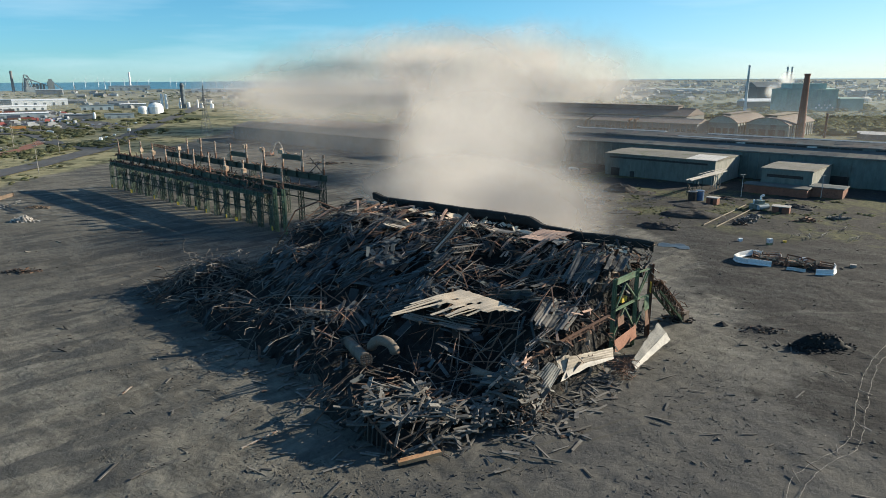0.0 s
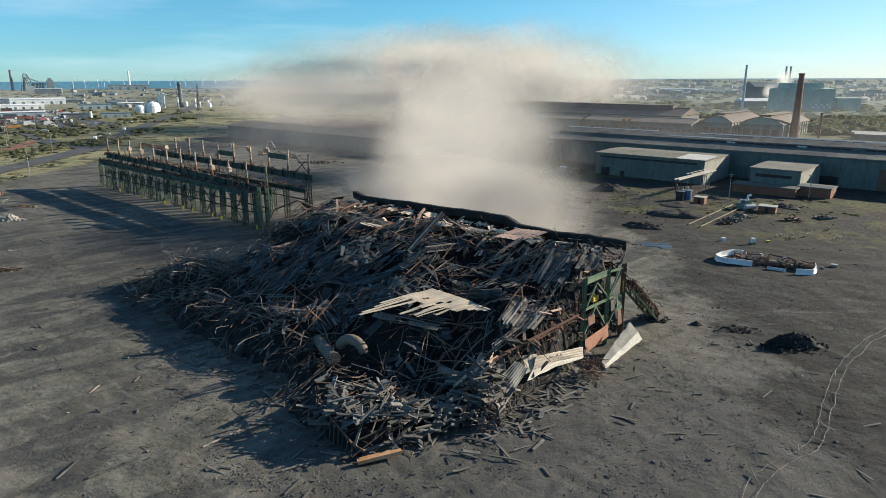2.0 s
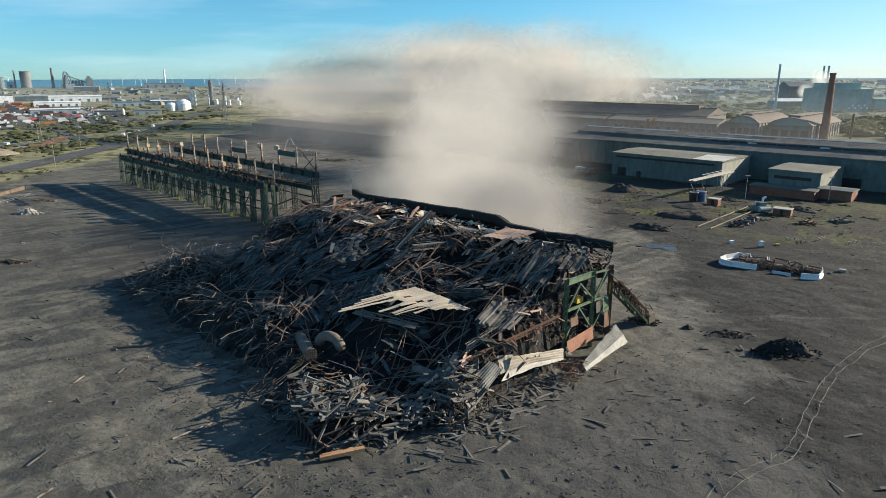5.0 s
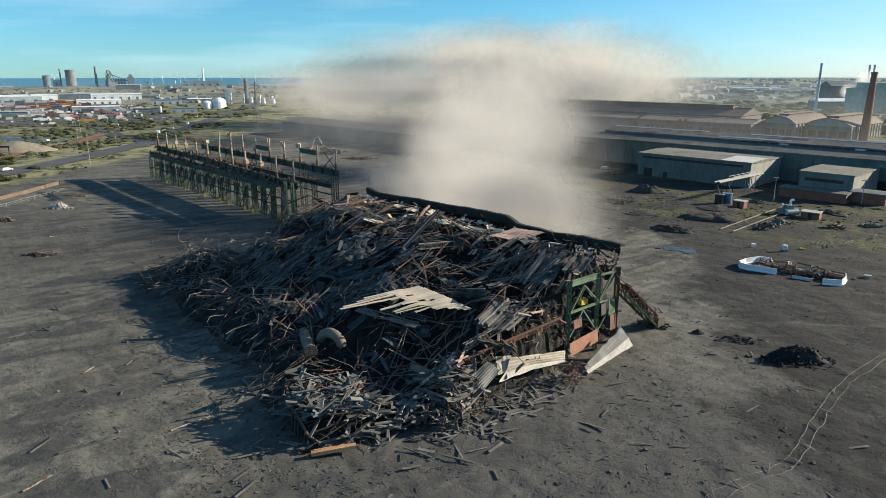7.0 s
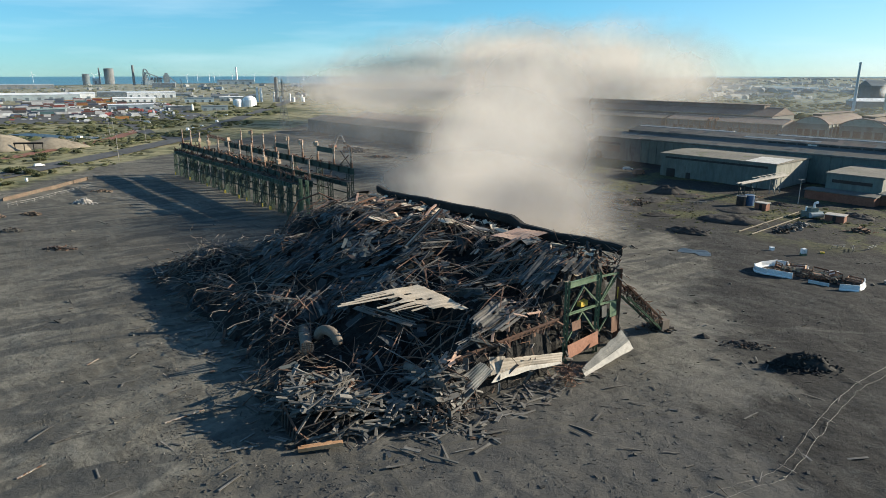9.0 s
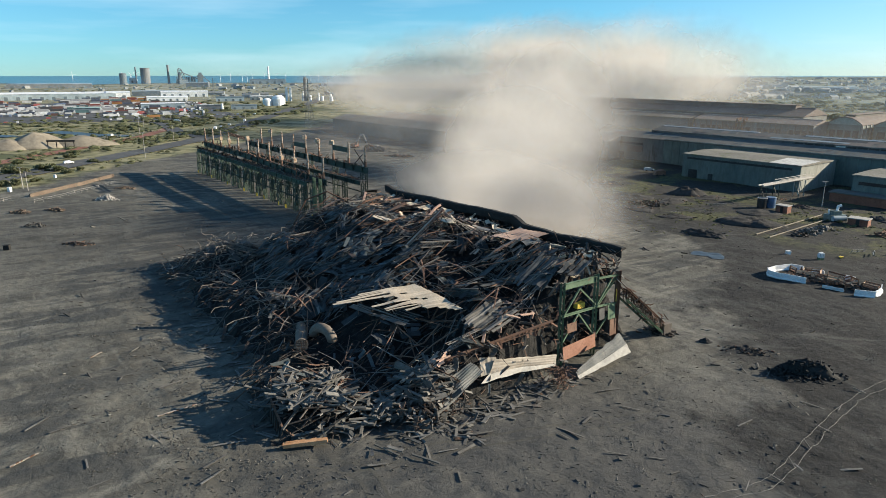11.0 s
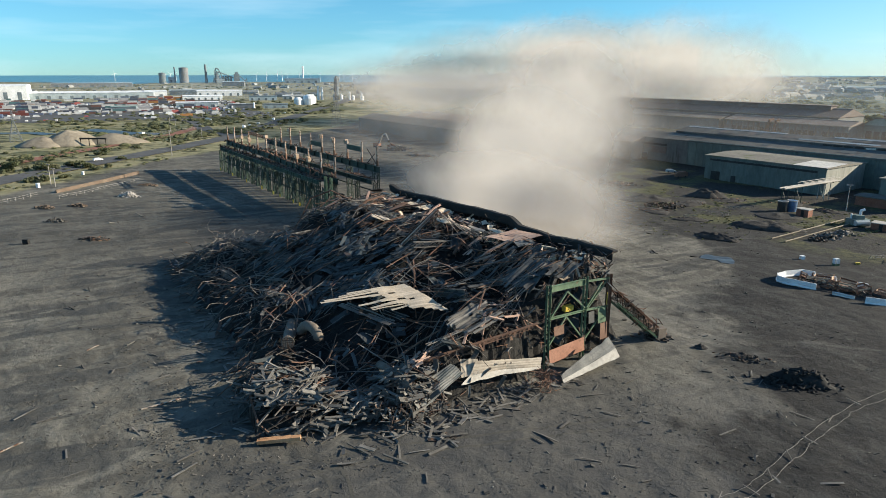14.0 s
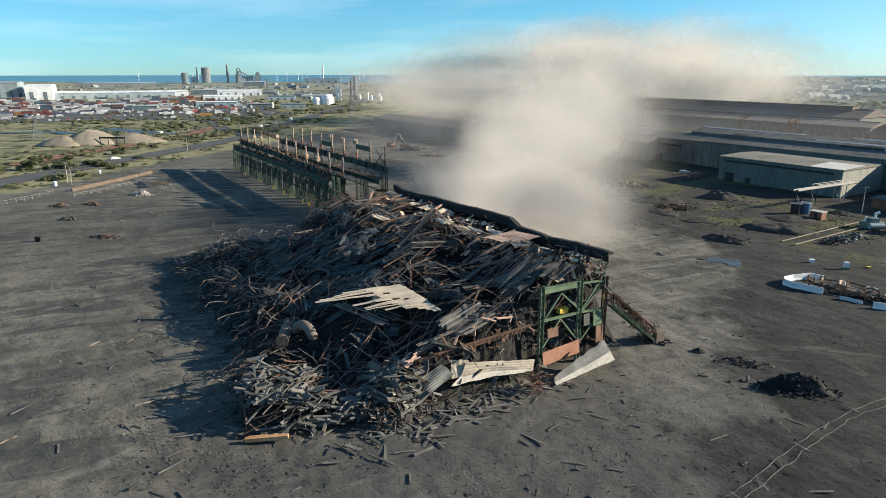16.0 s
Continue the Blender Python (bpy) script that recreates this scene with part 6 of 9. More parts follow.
def runway():
    """Local x runs along the runway away from the heap; y towards the open yard is positive."""
    ob = thing("crane_runway", "long dark green steel crane runway with rusty posts", "crane runway", GR)
    L, gauge = 118.0, -13.0
    bays = 19
    sag = lambda x: 1.5 * smooth01(1 - x / 80)   # the near girder has settled at the heap's end
    for i in range(bays):
        x = 1.5 + i * (L - 3) / (bays - 1)
        part("column", Geo().truss((x, 3.6, -0.2), (x, 3.3, 8.9), 1.5, 0.8, 0.24, 1.9, side=(1, 0, 0)), M_MIDGREEN, ob)
        if i % 2 == 0 or i < 6:
            part("column", Geo().truss((x, 0, -0.2), (x, 0, 11.2 - sag(x)), 1.3, 0.7, 0.2, 1.9, side=(1, 0, 0)), M_DKGREEN, ob)
        part("column_head", Geo().block(x - 0.3, x + 0.3, 0.4, 3.0, 9.6, 10.0), M_DKGREEN, ob)
        if i < 16 and i % 3 == 0:
            part("column", Geo().truss((x - 2, gauge, -0.2), (x - 2, gauge, 12.3), 1.3, 1.6, 0.2, 2.1, side=(1, 0, 0)), M_DKGREEN, ob)
        if i % 3 == 0 or i in (4, 7):
            for k in (-0.5, 0.4)[:1 + i % 2]:
                part("base_guard", Geo().block(x + k - 0.26, x + k + 0.26, 4.1, 4.35, 0, 1.2), M_YELLOW, ob, "yellow guard plate")
    for k in range(8):
        x0, x1 = -1 + (L + 1) * k / 8, -1 + (L + 1) * (k + 1) / 8
        part("near_girder", Geo().ibeam((x0, 0, 12.1 - sag(x0)), (x1 - 0.04, 0, 12.1 - sag(x1)), 0.9, 1.9, 0.08), M_DKGREEN, ob)
    for i in range(20):
        z = 12.1 - sag(i * 6)
        part("stiffener", Geo().block(i * 6 - 0.05, i * 6 + 0.05, -0.42, 0.42, z - 0.85, z + 0.85), M_DKGREEN, ob)
    g = Geo()
    g.ibeam((-3, gauge, 13.3), (L - 16, gauge, 13.3), 1.0, 2.0, 0.08)
    for i in range(17):
        g.block(i * 6 - 0.05, i * 6 + 0.05, gauge - 0.48, gauge + 0.48, 12.4, 14.2)
    part("far_girder", g, M_DKGREEN, ob)
    g = Geo()
    g.ibeam((-4, gauge + 3.4, 9.9), (L - 16, gauge + 3.4, 9.9), 0.6, 1.3, 0.07)
    for i in range(50):
        g.block(i * 2 - 0.04, i * 2 + 0.04, gauge + 3.15, gauge + 3.65, 9.3, 10.5)
    part("walkway_girder", g, M_DKGREEN, ob)
    g = Geo()
    for i in range(104):
        g.block(i - 3, i - 2.1, gauge + 0.5, gauge + 3.2, 10.3, 10.38)
    part("walkway", g, M_STEEL, ob)
    for i in range(0, 15, 3):
        x = 5.9 + i * (L - 3) / (bays - 1)
        part("column", Geo().truss((x, gauge + 3.4, -0.2), (x, gauge + 3.4, 9.3), 1.5, 0.9, 0.2, 1.9, side=(1, 0, 0)), M_DKGREEN, ob)
    for z, y in ((4.6, 3.5), (5.6, 0.0), (6.2, gauge)):
        part("tie_beam", Geo().beam((0, y, z), (L - (18 if y < -5 else 2), y, z), 0.2, 0.34), M_DKGREEN, ob)
    for i in range(7):
        x = 9 + i * 15.3
        part("brace", Geo().beam((x, 3.5, 0.4), (x + 7.6, 3.5, 8.6), 0.2, 0.2), M_DKGREEN, ob)
        part("brace", Geo().beam((x + 7.6, 3.5, 0.4), (x, 3.5, 8.6), 0.2, 0.2), M_DKGREEN, ob)
    g = Geo()
    g.ibeam((6, 3.2, 9.5), (L, 3.2, 9.5), 0.6, 1.3, 0.07)
    for i in range(55):
        g.block(7 + i * 2 - 0.04, 7 + i * 2 + 0.04, 2.95, 3.45, 8.9, 10.1)
    part("walkway_girder", g, M_MIDGREEN, ob)
    g = Geo()
    for i in range(118):
        g.block(i, i + 0.9, 0.5, 3.0, 10.25, 10.32)
    part("walkway", g, M_STEEL, ob)
    rng = random.Random(4)
    rust, dark = Geo(), Geo()
    for _ in range(900):
        x, far = rng.uniform(0, L), rng.random() < 0.3
        y, z = rng.choice(((gauge + rng.uniform(-0.5, 0.5), 14.35), (gauge + rng.uniform(0.5, 3.0), 10.5))) if far else rng.choice(((rng.uniform(0.5, 3.0), 10.4), (rng.uniform(-0.4, 0.4), 13.1 - sag(x))))
        if far and x > L - 18:
            continue
        d = Vector((rng.gauss(0, 1), rng.gauss(0, 0.4), rng.gauss(0.1, 0.3))).normalized() * rng.uniform(0.4, 2.2)
        (rust if rng.random() < 0.5 else dark).beam((x, y, z), Vector((x, y, z)) + d, rng.uniform(0.08, 0.5), rng.uniform(0.06, 0.3))
    part("rust_litter", rust, M_RUST, ob, "rusty scraps on the girders", kind="stuff")
    part("dark_litter", dark, M_STEEL, ob, "dark scraps on the girders", kind="stuff")
    for i in range(40):
        x = 1 + i * 2.95
        part("rail_post", Geo().block(x - 0.04, x + 0.04, 3.35, 3.43, 10.2, 11.3), M_STEEL, ob)
    for i in range(12):
        x = 1.0 + i * 10.4
        t = 19.3 - sag(x) + rng.uniform(-0.4, 0.4)
        part("post", Geo().tube((x, 0, 12.9 - sag(x)), (x + rng.uniform(-0.3, 0.3), rng.uniform(-0.15, 0.15), t), 0.34, 0.3, 8), M_POST, ob, "peeling pale post")
        part("post_foot", Geo().tube((x, 0, 12.9 - sag(x)), (x, 0, 14.8 - sag(x)), 0.42, 0.38, 8), M_RUST, ob, "rusted post foot")
        if i in (2, 3, 6, 8, 9):
            lampm = Matrix.Translation((x - 0.8, 0.2, t - rng.choice((0.5, 0.9, 3.2)))) @ Matrix.Rotation(rng.uniform(-0.3, 0.3), 4, "Y")
            part("floodlight", Geo().box(lampm, 1.5, 1.1, 1.3), M_CAB, ob, "rusty floodlight box")
    for i in range(9):
        x = -1.5 + i * 10.6
        t = 20.6 + rng.uniform(-0.4, 0.4)
        part("post", Geo().tube((x, gauge, 14.2), (x + rng.uniform(-0.3, 0.3), gauge, t), 0.34, 0.3, 8), M_POST, ob, "peeling pale post")
        part("post_foot", Geo().tube((x, gauge, 14.1), (x, gauge, 16.2), 0.42, 0.38, 8), M_RUST, ob, "rusted post foot")
        if i in (2, 3, 4, 5, 7):
            part("floodlight", Geo().box(Matrix.Translation((x + 0.8, gauge, t - rng.choice((0.6, 1.0, 4.2)))) @ Matrix.Rotation(rng.uniform(-0.3, 0.3), 4, "Y"), 1.5, 1.1, 1.3), M_CAB, ob, "rusty floodlight box")
    part("brace", Geo().beam((-1.5, gauge, 14.4), (5.0, gauge, 19.0), 0.2, 0.2), M_STEEL, ob)
    part("brace", Geo().beam((5.5, gauge, 14.4), (0.0, gauge, 18.0), 0.2, 0.2), M_STEEL, ob)
    part("hanging_panel", Geo().block(9.4, 19.4, gauge - 0.2, gauge + 0.2, 17.6, 19.2), M_DKGREEN, ob, "dark girder length hung between posts")
    part("hanging_panel", Geo().block(41.2, 50.8, gauge - 0.2, gauge + 0.2, 16.2, 17.8), M_DKGREEN, ob, "dark girder length hung between posts")
    part("cross_beam", Geo().truss((64, 0, 18.4), (83, 0, 18.8), 0.7, 0.8, 0.16, 1.6), M_RUST, ob)
    # loose end columns by the heap
    for x, y, h in ((-1.5, 4.2, 12.6), (-6.1, 4.5, 12.8)):
        g = Geo()
        for k in (-0.5, 0.5):
            g.ibeam((x + k, y, -0.2), (x + k, y, h), 0.5, 0.45, 0.06)
        for j in range(6):
            g.block(x - 0.5, x + 0.5, y - 0.15, y + 0.15, 1 + j * 2, 1.5 + j * 2)
        part("end_column", g, M_GREEN, ob, "lighter green end column")
    return ob


runway()

# ---- sheds beyond the yard ----
def shed(label, x, y, lu, lv, h, wall, roof, pitch=0.6, bays=8, band=None, doors=(), end_roof=None):
    """A shed whose front left corner stands at x, y: lu metres along, lv deep."""
    ob = thing("shed", label, "industrial shed", site(x, y))
    for nm, box in (("wall_front", (0, lu, 0, 0.3)), ("wall_back", (0, lu, lv - 0.3, lv)), ("wall_end", (0, 0.3, 0.3, lv - 0.3)), ("wall_end", (lu - 0.3, lu, 0.3, lv - 0.3))):
        # grey-green sheds get paler end walls: their sunlight is in the colour
        part(nm, Geo().block(box[0], box[1], box[2], box[3], -0.5, h), M_SUNLIT_END if nm == "wall_end" and wall is M_WALLGRN else wall, ob)
        if nm == "wall_front":
            n = int(lu / 3)
            rib = Geo().block(0, 0.14, -0.07, -0.003, 0, h - 0.4).mesh("wall_rib")
            rib.materials.append(wall)
            for i in range(n):
                part("wall_rib", rib, wall, ob, m=Matrix.Translation((i * lu / n + 0.02, 0, 0)))
    g = Geo()
    g.add([(-0.4, -0.4, h), (lu + 0.4, -0.4, h), (lu + 0.4, lv + 0.4, h), (-0.4, lv + 0.4, h), (-0.4, lv / 2, h + pitch), (lu + 0.4, lv / 2, h + pitch),
           (-0.4, -0.4, h - 0.35), (lu + 0.4, -0.4, h - 0.35), (lu + 0.4, lv + 0.4, h - 0.35), (-0.4, lv + 0.4, h - 0.35)],
          [(0, 1, 5, 4), (4, 5, 2, 3), (0, 4, 3, 9, 6), (1, 7, 8, 2, 5), (0, 6, 7, 1), (3, 2, 8, 9), (6, 9, 8, 7)])
    part("roof", g, roof, ob)
    if end_roof:
        part("roof_patch", Geo().add([(lu - end_roof, -0.3, h + 0.05), (lu + 0.3, -0.3, h + 0.05), (lu + 0.3, lv / 2, h + pitch + 0.06), (lu - end_roof, lv / 2, h + pitch + 0.06)], [(0, 1, 2, 3)]), M_ROOFLT, ob, "pale patch at the roof's right end")
    if band:
        z0, z1, u0, u1 = band
        part("window_band", Geo().block(u0, u1, -0.14, -0.02, z0, z1), M_GLASS, ob, "dark window band")
    for u0, u1, z1 in doors:
        part("door", Geo().block(u0, u1, -0.16, -0.02, 0, z1), M_GLASS, ob, "dark open doorway")
    return ob


shed("long low grey-green shed with a mossy flat roof", 72.3, 287.8, 48.0, 28.4, 9.7, M_WALLGRN, M_MOSSROOF, 0.5, 14, (7.6, 8.4, 2, 45), ((3, 7, 3.5), (12, 14, 2.5)), 12)
shed("grey-green control building above a red brick base", 120.7, 243.9, 17.4, 28.4, 8.7, M_WALLGRN, M_MOSSROOF, 0.3, 5, (5.4, 6.5, 2, 14.5))
shed("low red brick range in front of the sheds", 113, 240.5, 21.5, 7.2, 3.2, M_BRICK, M_ROOF, 0.3)
shed("low red brick store with a pale roof edge", 132.2, 230.4, 10.5, 8.0, 3.7, M_BRICK, M_WALLDK, 0.3)


def long_hall():
    ob = thing("long_hall", "very long dark grey-green rolling mill hall with stepped roofs", "industrial hall", site(122, 268) @ Matrix.Translation((0, 9.8, -1.05)))
    part("wall_front", Geo().block(-80, 260, 0.5, 0.9, -0.5, 12.5), M_WALLGRN, ob)
    rib = Geo().block(0, 0.25, 0.25, 0.49, 0, 11.8).mesh("wall_rib")
    rib.materials.append(M_WALLGRN)
    for i in range(80):
        part("wall_rib", rib, M_WALLGRN, ob, m=Matrix.Translation((-80 + i * 4.25, 0, 0)))
    
    part("lean_to_roof", Geo().add([(-140, 0, 12.2), (260, 0, 12.2), (260, 11, 14.4), (-140, 11, 14.4), (-140, 0, 11.9), (260, 0, 11.9), (260, 11, 14.0), (-140, 11, 14.0)],
                                   [(0, 1, 2, 3), (7, 6, 5, 4), (0, 4, 5, 1), (3, 2, 6, 7), (0, 3, 7, 4), (1, 5, 6, 2)]), M_ROOF, ob)
    hr = random.Random(61)
    def sheets(name, n, u0, u1, z_at, y0, y1, mats, label):
        for _ in range(n):
            u, w = hr.uniform(u0, u1), hr.choice((2.2, 3.3, 6.6, 9.9))
            a0 = hr.choice((0.02, 0.02, 0.35, 0.5))
            a1 = min(0.98, a0 + hr.choice((0.3, 0.45, 0.6)))
            ya, yb = y0 + (y1 - y0) * a0, y0 + (y1 - y0) * a1
            up = hr.uniform(0.04, 0.09)
            part(name, Geo().add([(u, ya, z_at(ya) + up), (u + w, ya, z_at(ya) + up), (u + w, yb, z_at(yb) + up), (u, yb, z_at(yb) + up)], [(0, 1, 2, 3)]), hr.choice(mats), ob, label)
    sheets("roof_sheet", 46, -136, 240, lambda y: 12.2 + y * 0.2, 0, 10.5, (M_ROOFBR, M_MOSSROOF, M_WALLDK, M_GREYSH), "patched roof sheet")
    sheets("roof_sheet", 70, -78, 240, lambda y: 15.3 + (y - 11) * 0.211, 11.2, 19.8, (M_ROOFBR, M_GREYSH, M_WALLDK, M_WALLDK, M_ROOF), "patched roof sheet")
    for u, w, z0, z1, mt in ((-134, 7, 0, 5, M_BLACK), (-124, 12, 0, 7, M_GLASS), (-108, 5, 0, 4.5, M_BLACK), (-101, 9, 5, 8, M_ROOFBR), (12, 6, 0, 6, M_BLACK), (30, 9, 0, 5, M_GLASS), (52, 3, 0, 9, M_RUST), (66, 8, 0, 5.5, M_BLACK), (92, 10, 0, 6, M_GLASS), (-136, 44, 8.6, 9.6, M_GLASS)):
        part("opening", Geo().block(u, u + w, 0.2, 0.46, z0, z1), mt, ob, "dark opening in the wall")
    part("roof", Geo().add([(-95, 11, 15.3), (260, 11, 15.3), (260, 20, 17.2), (-95, 20, 17.2), (260, 46, 12.4), (-95, 46, 12.4), (-95, 11, 15.0), (260, 11, 15.0), (260, 46, 12.0), (-95, 46, 12.0)],
                           [(0, 1, 2, 3), (3, 2, 4, 5), (0, 6, 7, 1), (5, 4, 8, 9), (0, 3, 5, 9, 6), (1, 7, 8, 4, 2), (6, 9, 8, 7)]), M_ROOF, ob)
    part("clerestory", Geo().block(-95, 260, 10.92, 11.1, 14.3, 15.02), M_WALLDK, ob, "dark clerestory strip")
    for i in range(70):
        u = -24 + i * 4.05
        if hr.random() < 0.82:
            part("clerestory_pane", Geo().block(u, u + 3.5, 10.84, 10.91, 14.36, 14.96), M_GLASS, ob, "dark clerestory pane")
        elif hr.random() < 0.4:
            part("clerestory_pane", Geo().block(u, u + 3.5, 10.84, 10.91, 14.36, 14.96), M_ROOFLT, ob, "white boarded clerestory pane")
    for u0, u1 in ((-36, -4), (60, 84)):
        part("rooflight", Geo().add([(u0, 13.0, 15.8), (u1, 13.0, 15.8), (u1, 14.6, 16.14), (u0, 14.6, 16.14)], [(0, 1, 2, 3)]), M_FARGR, ob, "pale strip of rooflight")
    for i in range(35):
        u = -94 + i * 10
        if i not in (5, 6, 18):
            part("ridge_cap", Geo().add([(u, 18.9, 17.05), (u + 9.96, 18.9, 17.05), (u + 9.96, 20, 17.42), (u, 20, 17.42), (u + 9.96, 20.9, 17.1), (u, 20.9, 17.1)], [(0, 1, 2, 3), (3, 2, 4, 5), (0, 3, 5), (1, 4, 2)]), M_ROOFLT, ob, "pale ridge capping")
    for i in range(40):
        u = -78 + i * 8.4
        part("purlin_line", Geo().beam((u, 11.2, 15.38), (u, 18.9, 17.02), 0.12, 0.1), M_WALLDK, ob)
    part("wall_left", Geo().block(-140, -80.02, 0.5, 0.9, -0.5, 12.0), M_WALLDK, ob)
    part("wall_back", Geo().block(-80, 260, 45.4, 45.8, -0.5, 12.3), M_WALLDK, ob)
    part("wall_end", Geo().block(-95.0, -94.6, 1.0, 45.4, -0.5, 12.3), M_WALLDK, ob)
    return ob


long_hall()


def gabled_hall(label, x, y, lu, lv, h, ridge, wall, roof, along="u", turn=0.0):
    ob = thing("hall", label, "industrial hall", site(x, y, rise(x, y), turn))
    part("wall_block", Geo().block(0, lu, 0, lv, -0.5, h), wall, ob)
    o = 0.6
    if along == "u":
        vs = [(-o, -o, h), (lu + o, -o, h), (lu + o, lv / 2, ridge), (-o, lv / 2, ridge), (lu + o, lv + o, h), (-o, lv + o, h)]
    else:
        vs = [(-o, lv + o, h), (-o, -o, h), (lu / 2, -o, ridge), (lu / 2, lv + o, ridge), (lu + o, -o, h), (lu + o, lv + o, h)]
    part("roof", Geo().add(vs, [(0, 1, 2, 3), (3, 2, 4, 5), (1, 4, 2), (0, 3, 5), (0, 5, 4, 1)]), roof, ob)
    return ob


def pale_line(ob, lu, lv, h, ridge, u0=0.0):
    """Pale gutter and ridge capping along a hall roof, in lengths."""
    n = max(2, int((lu - u0) / 18))
    for k in range(n):
        a, b = u0 + (lu - u0) * k / n, u0 + (lu - u0) * (k + 1) / n - 0.1
        part("gutter", Geo().block(a, b, -0.95, -0.62, h - 0.35, h + 0.15), M_SAND, ob, "pale eaves gutter")
        part("ridge_cap", Geo().beam((a, lv / 2, ridge + 0.08), (b, lv / 2, ridge + 0.08), 0.9, 0.22), M_CONC, ob, "pale ridge capping")


def bays(ob, lu, h, step, gaps):
    """Posts and dark openings along a hall's long wall."""
    for k in range(int(lu / step)):
        u = 1 + k * step
        part("wall_post", Geo().block(u, u + 0.45, -0.4, -0.01, 0, h - 0.4), M_ROOFBR, ob)
        if k % gaps != 0:
            part("opening", Geo().block(u + 0.8, u + step - 0.5, -0.14, -0.02, h * 0.12, h * 0.62), M_GLASS, ob, "dark opening in the wall")


gabled_hall("long dark mill building behind drifting dust", -152, 474, 225, 26, 9, 12, M_WALLDK, M_ROOF)
mill = gabled_hall("long dark mill building behind drifting dust", -122, 492, 225, 30, 9, 12.6, M_WALLDK, M_ROOFBR)
part("gable_panel", Geo().add([(225.65, 19, 9.1), (225.65, 29.6, 9.1), (225.65, 19, 11.5)], [(0, 1, 2)]), M_ROOFLT, mill, "white sheet on the gable")
hall = gabled_hall("long brown-roofed mill building", 20, 620, 212, 34, 14, 19, M_WALLDK, M_ROOFBR)
pale_line(hall, 212, 34, 14, 19)
part("monitor", Geo().block(6, 200, 13, 21, 18.0, 20.6).block(5.4, 200.6, 12.4, 21.6, 20.6, 20.9), M_ROOFBR, hall, "raised roof monitor")
hall = gabled_hall("brown-roofed mill building with open bays", 114, 510.7, 84, 24, 10, 12.8, M_WALLDK, M_ROOFBR)
pale_line(hall, 84, 24, 10, 12.8)
bays(hall, 84, 10, 4.2, 5)
part("end_pier", Geo().block(-0.9, -0.62, -0.6, 1.4, -0.4, 9.8), M_SAND, hall, "pale end pier")
for k in (0.0, 4.6):
    part("duct", Geo().path([(33 + k, -1.0, 0), (33 + k, -1.0, 8.0), (33.6 + k, -0.6, 11.2), (34.4 + k, 2.0, 12.0)], 0.9, 8), M_RUST, hall, "rusty flue duct")
hall = gabled_hall("grey-roofed mill building in thin dust", 47, 571.2, 86, 24, 10, 12.4, M_WALLDK, M_ROOF)
pale_line(hall, 86, 24, 10, 12.4)


def workshop(label, x, y, lu, lv, h, ridge, side):
    """A hall whose shallow curved roof ends in a grey-green gable."""
    ob = thing("hall", label, "industrial hall", site(x, y, rise(x, y)))
    part("wall_block", Geo().block(0, lu, 0, lv, -0.5, h), M_WALLGRN, ob)
    arc = [(lu * f, h + (ridge - h) * k) for f, k in ((-0.03, -0.05), (0.13, 0.5), (0.3, 0.86), (0.5, 1.0), (0.7, 0.86), (0.87, 0.5), (1.03, -0.05))]
    low = [(u, z - 0.5) for u, z in reversed(arc)]
    part("gable", Geo().rings([[Vector((u, v, z - 0.3)) for u, z in arc] for v in (-0.1, 0.3)]), M_WALLPALE, ob, "pale grey-green gable")
    part("roof", Geo().rings([[Vector((u, v, z)) for u, z in arc + low] for v in (-0.7, lv + 0.6)]), M_ROOFBR, ob)
    part("monitor", Geo().block(lu * 0.36, lu * 0.64, 7, lv - 3, ridge - 0.6, ridge + 0.9), M_ROOF, ob)
    part("ridge_cap", Geo().block(lu * 0.33, lu * 0.67, 6.6, lv - 2.6, ridge + 0.9, ridge + 1.1), M_SAND if side else M_ROOFBR, ob, "ridge cover")
    for k in range(int(lv / 6)):
        # piers in pale concrete, a painted stand-in for sun on this side wall
        part("side_pier", Geo().block(lu + 0.01, lu + 0.5, 1 + k * 6, 1.6 + k * 6, 0, h - 0.3), M_CONC, ob)
        part("side_window", Geo().block(lu + 0.01, lu + 0.12, 2.4 + k * 6, 6.2 + k * 6, h * 0.35, h * 0.75), M_GLASS, ob, "dark side window")
    for k in range(4):
        part("front_window", Geo().block(lu * (0.08 + 0.23 * k), lu * (0.25 + 0.23 * k), -0.16, -0.02, h * 0.2, h * 0.62), M_GLASS, ob, "dark front window")
    return ob


workshop("brown-roofed workshop hall with a grey-green gable", 189, 468, 20, 62, 11, 15.4, False)
workshop("brown-roofed workshop hall with a pale ridge", 214, 462, 27, 66, 10, 14.6, True)
gabled_hall("low grey shed with a pale roof edge", 290, 457, 34, 9, 3.6, 4.4, M_WALLDK, M_ROOFLT)
gabled_hall("low grey shed with a pale roof edge", 284, 444, 34, 9, 3.6, 4.4, M_WALLDK, M_ROOFLT)


def chimney(label, x, y, h, r0, r1, material, z=0.0, n=14):
    prof = [(r0, -1), (r0 * 0.7 + r1 * 0.3, h * 0.3), (r1 * 1.02, h * 0.97), (r1 * 1.18, h * 0.975), (r1 * 1.18, h), (r1 * 0.7, h), (r1 * 0.7, h - 1.5)]
    return single("chimney", Geo().lathe((0, 0, 0), prof, n), material, label, "chimney", Matrix.Translation((x, y, z)))


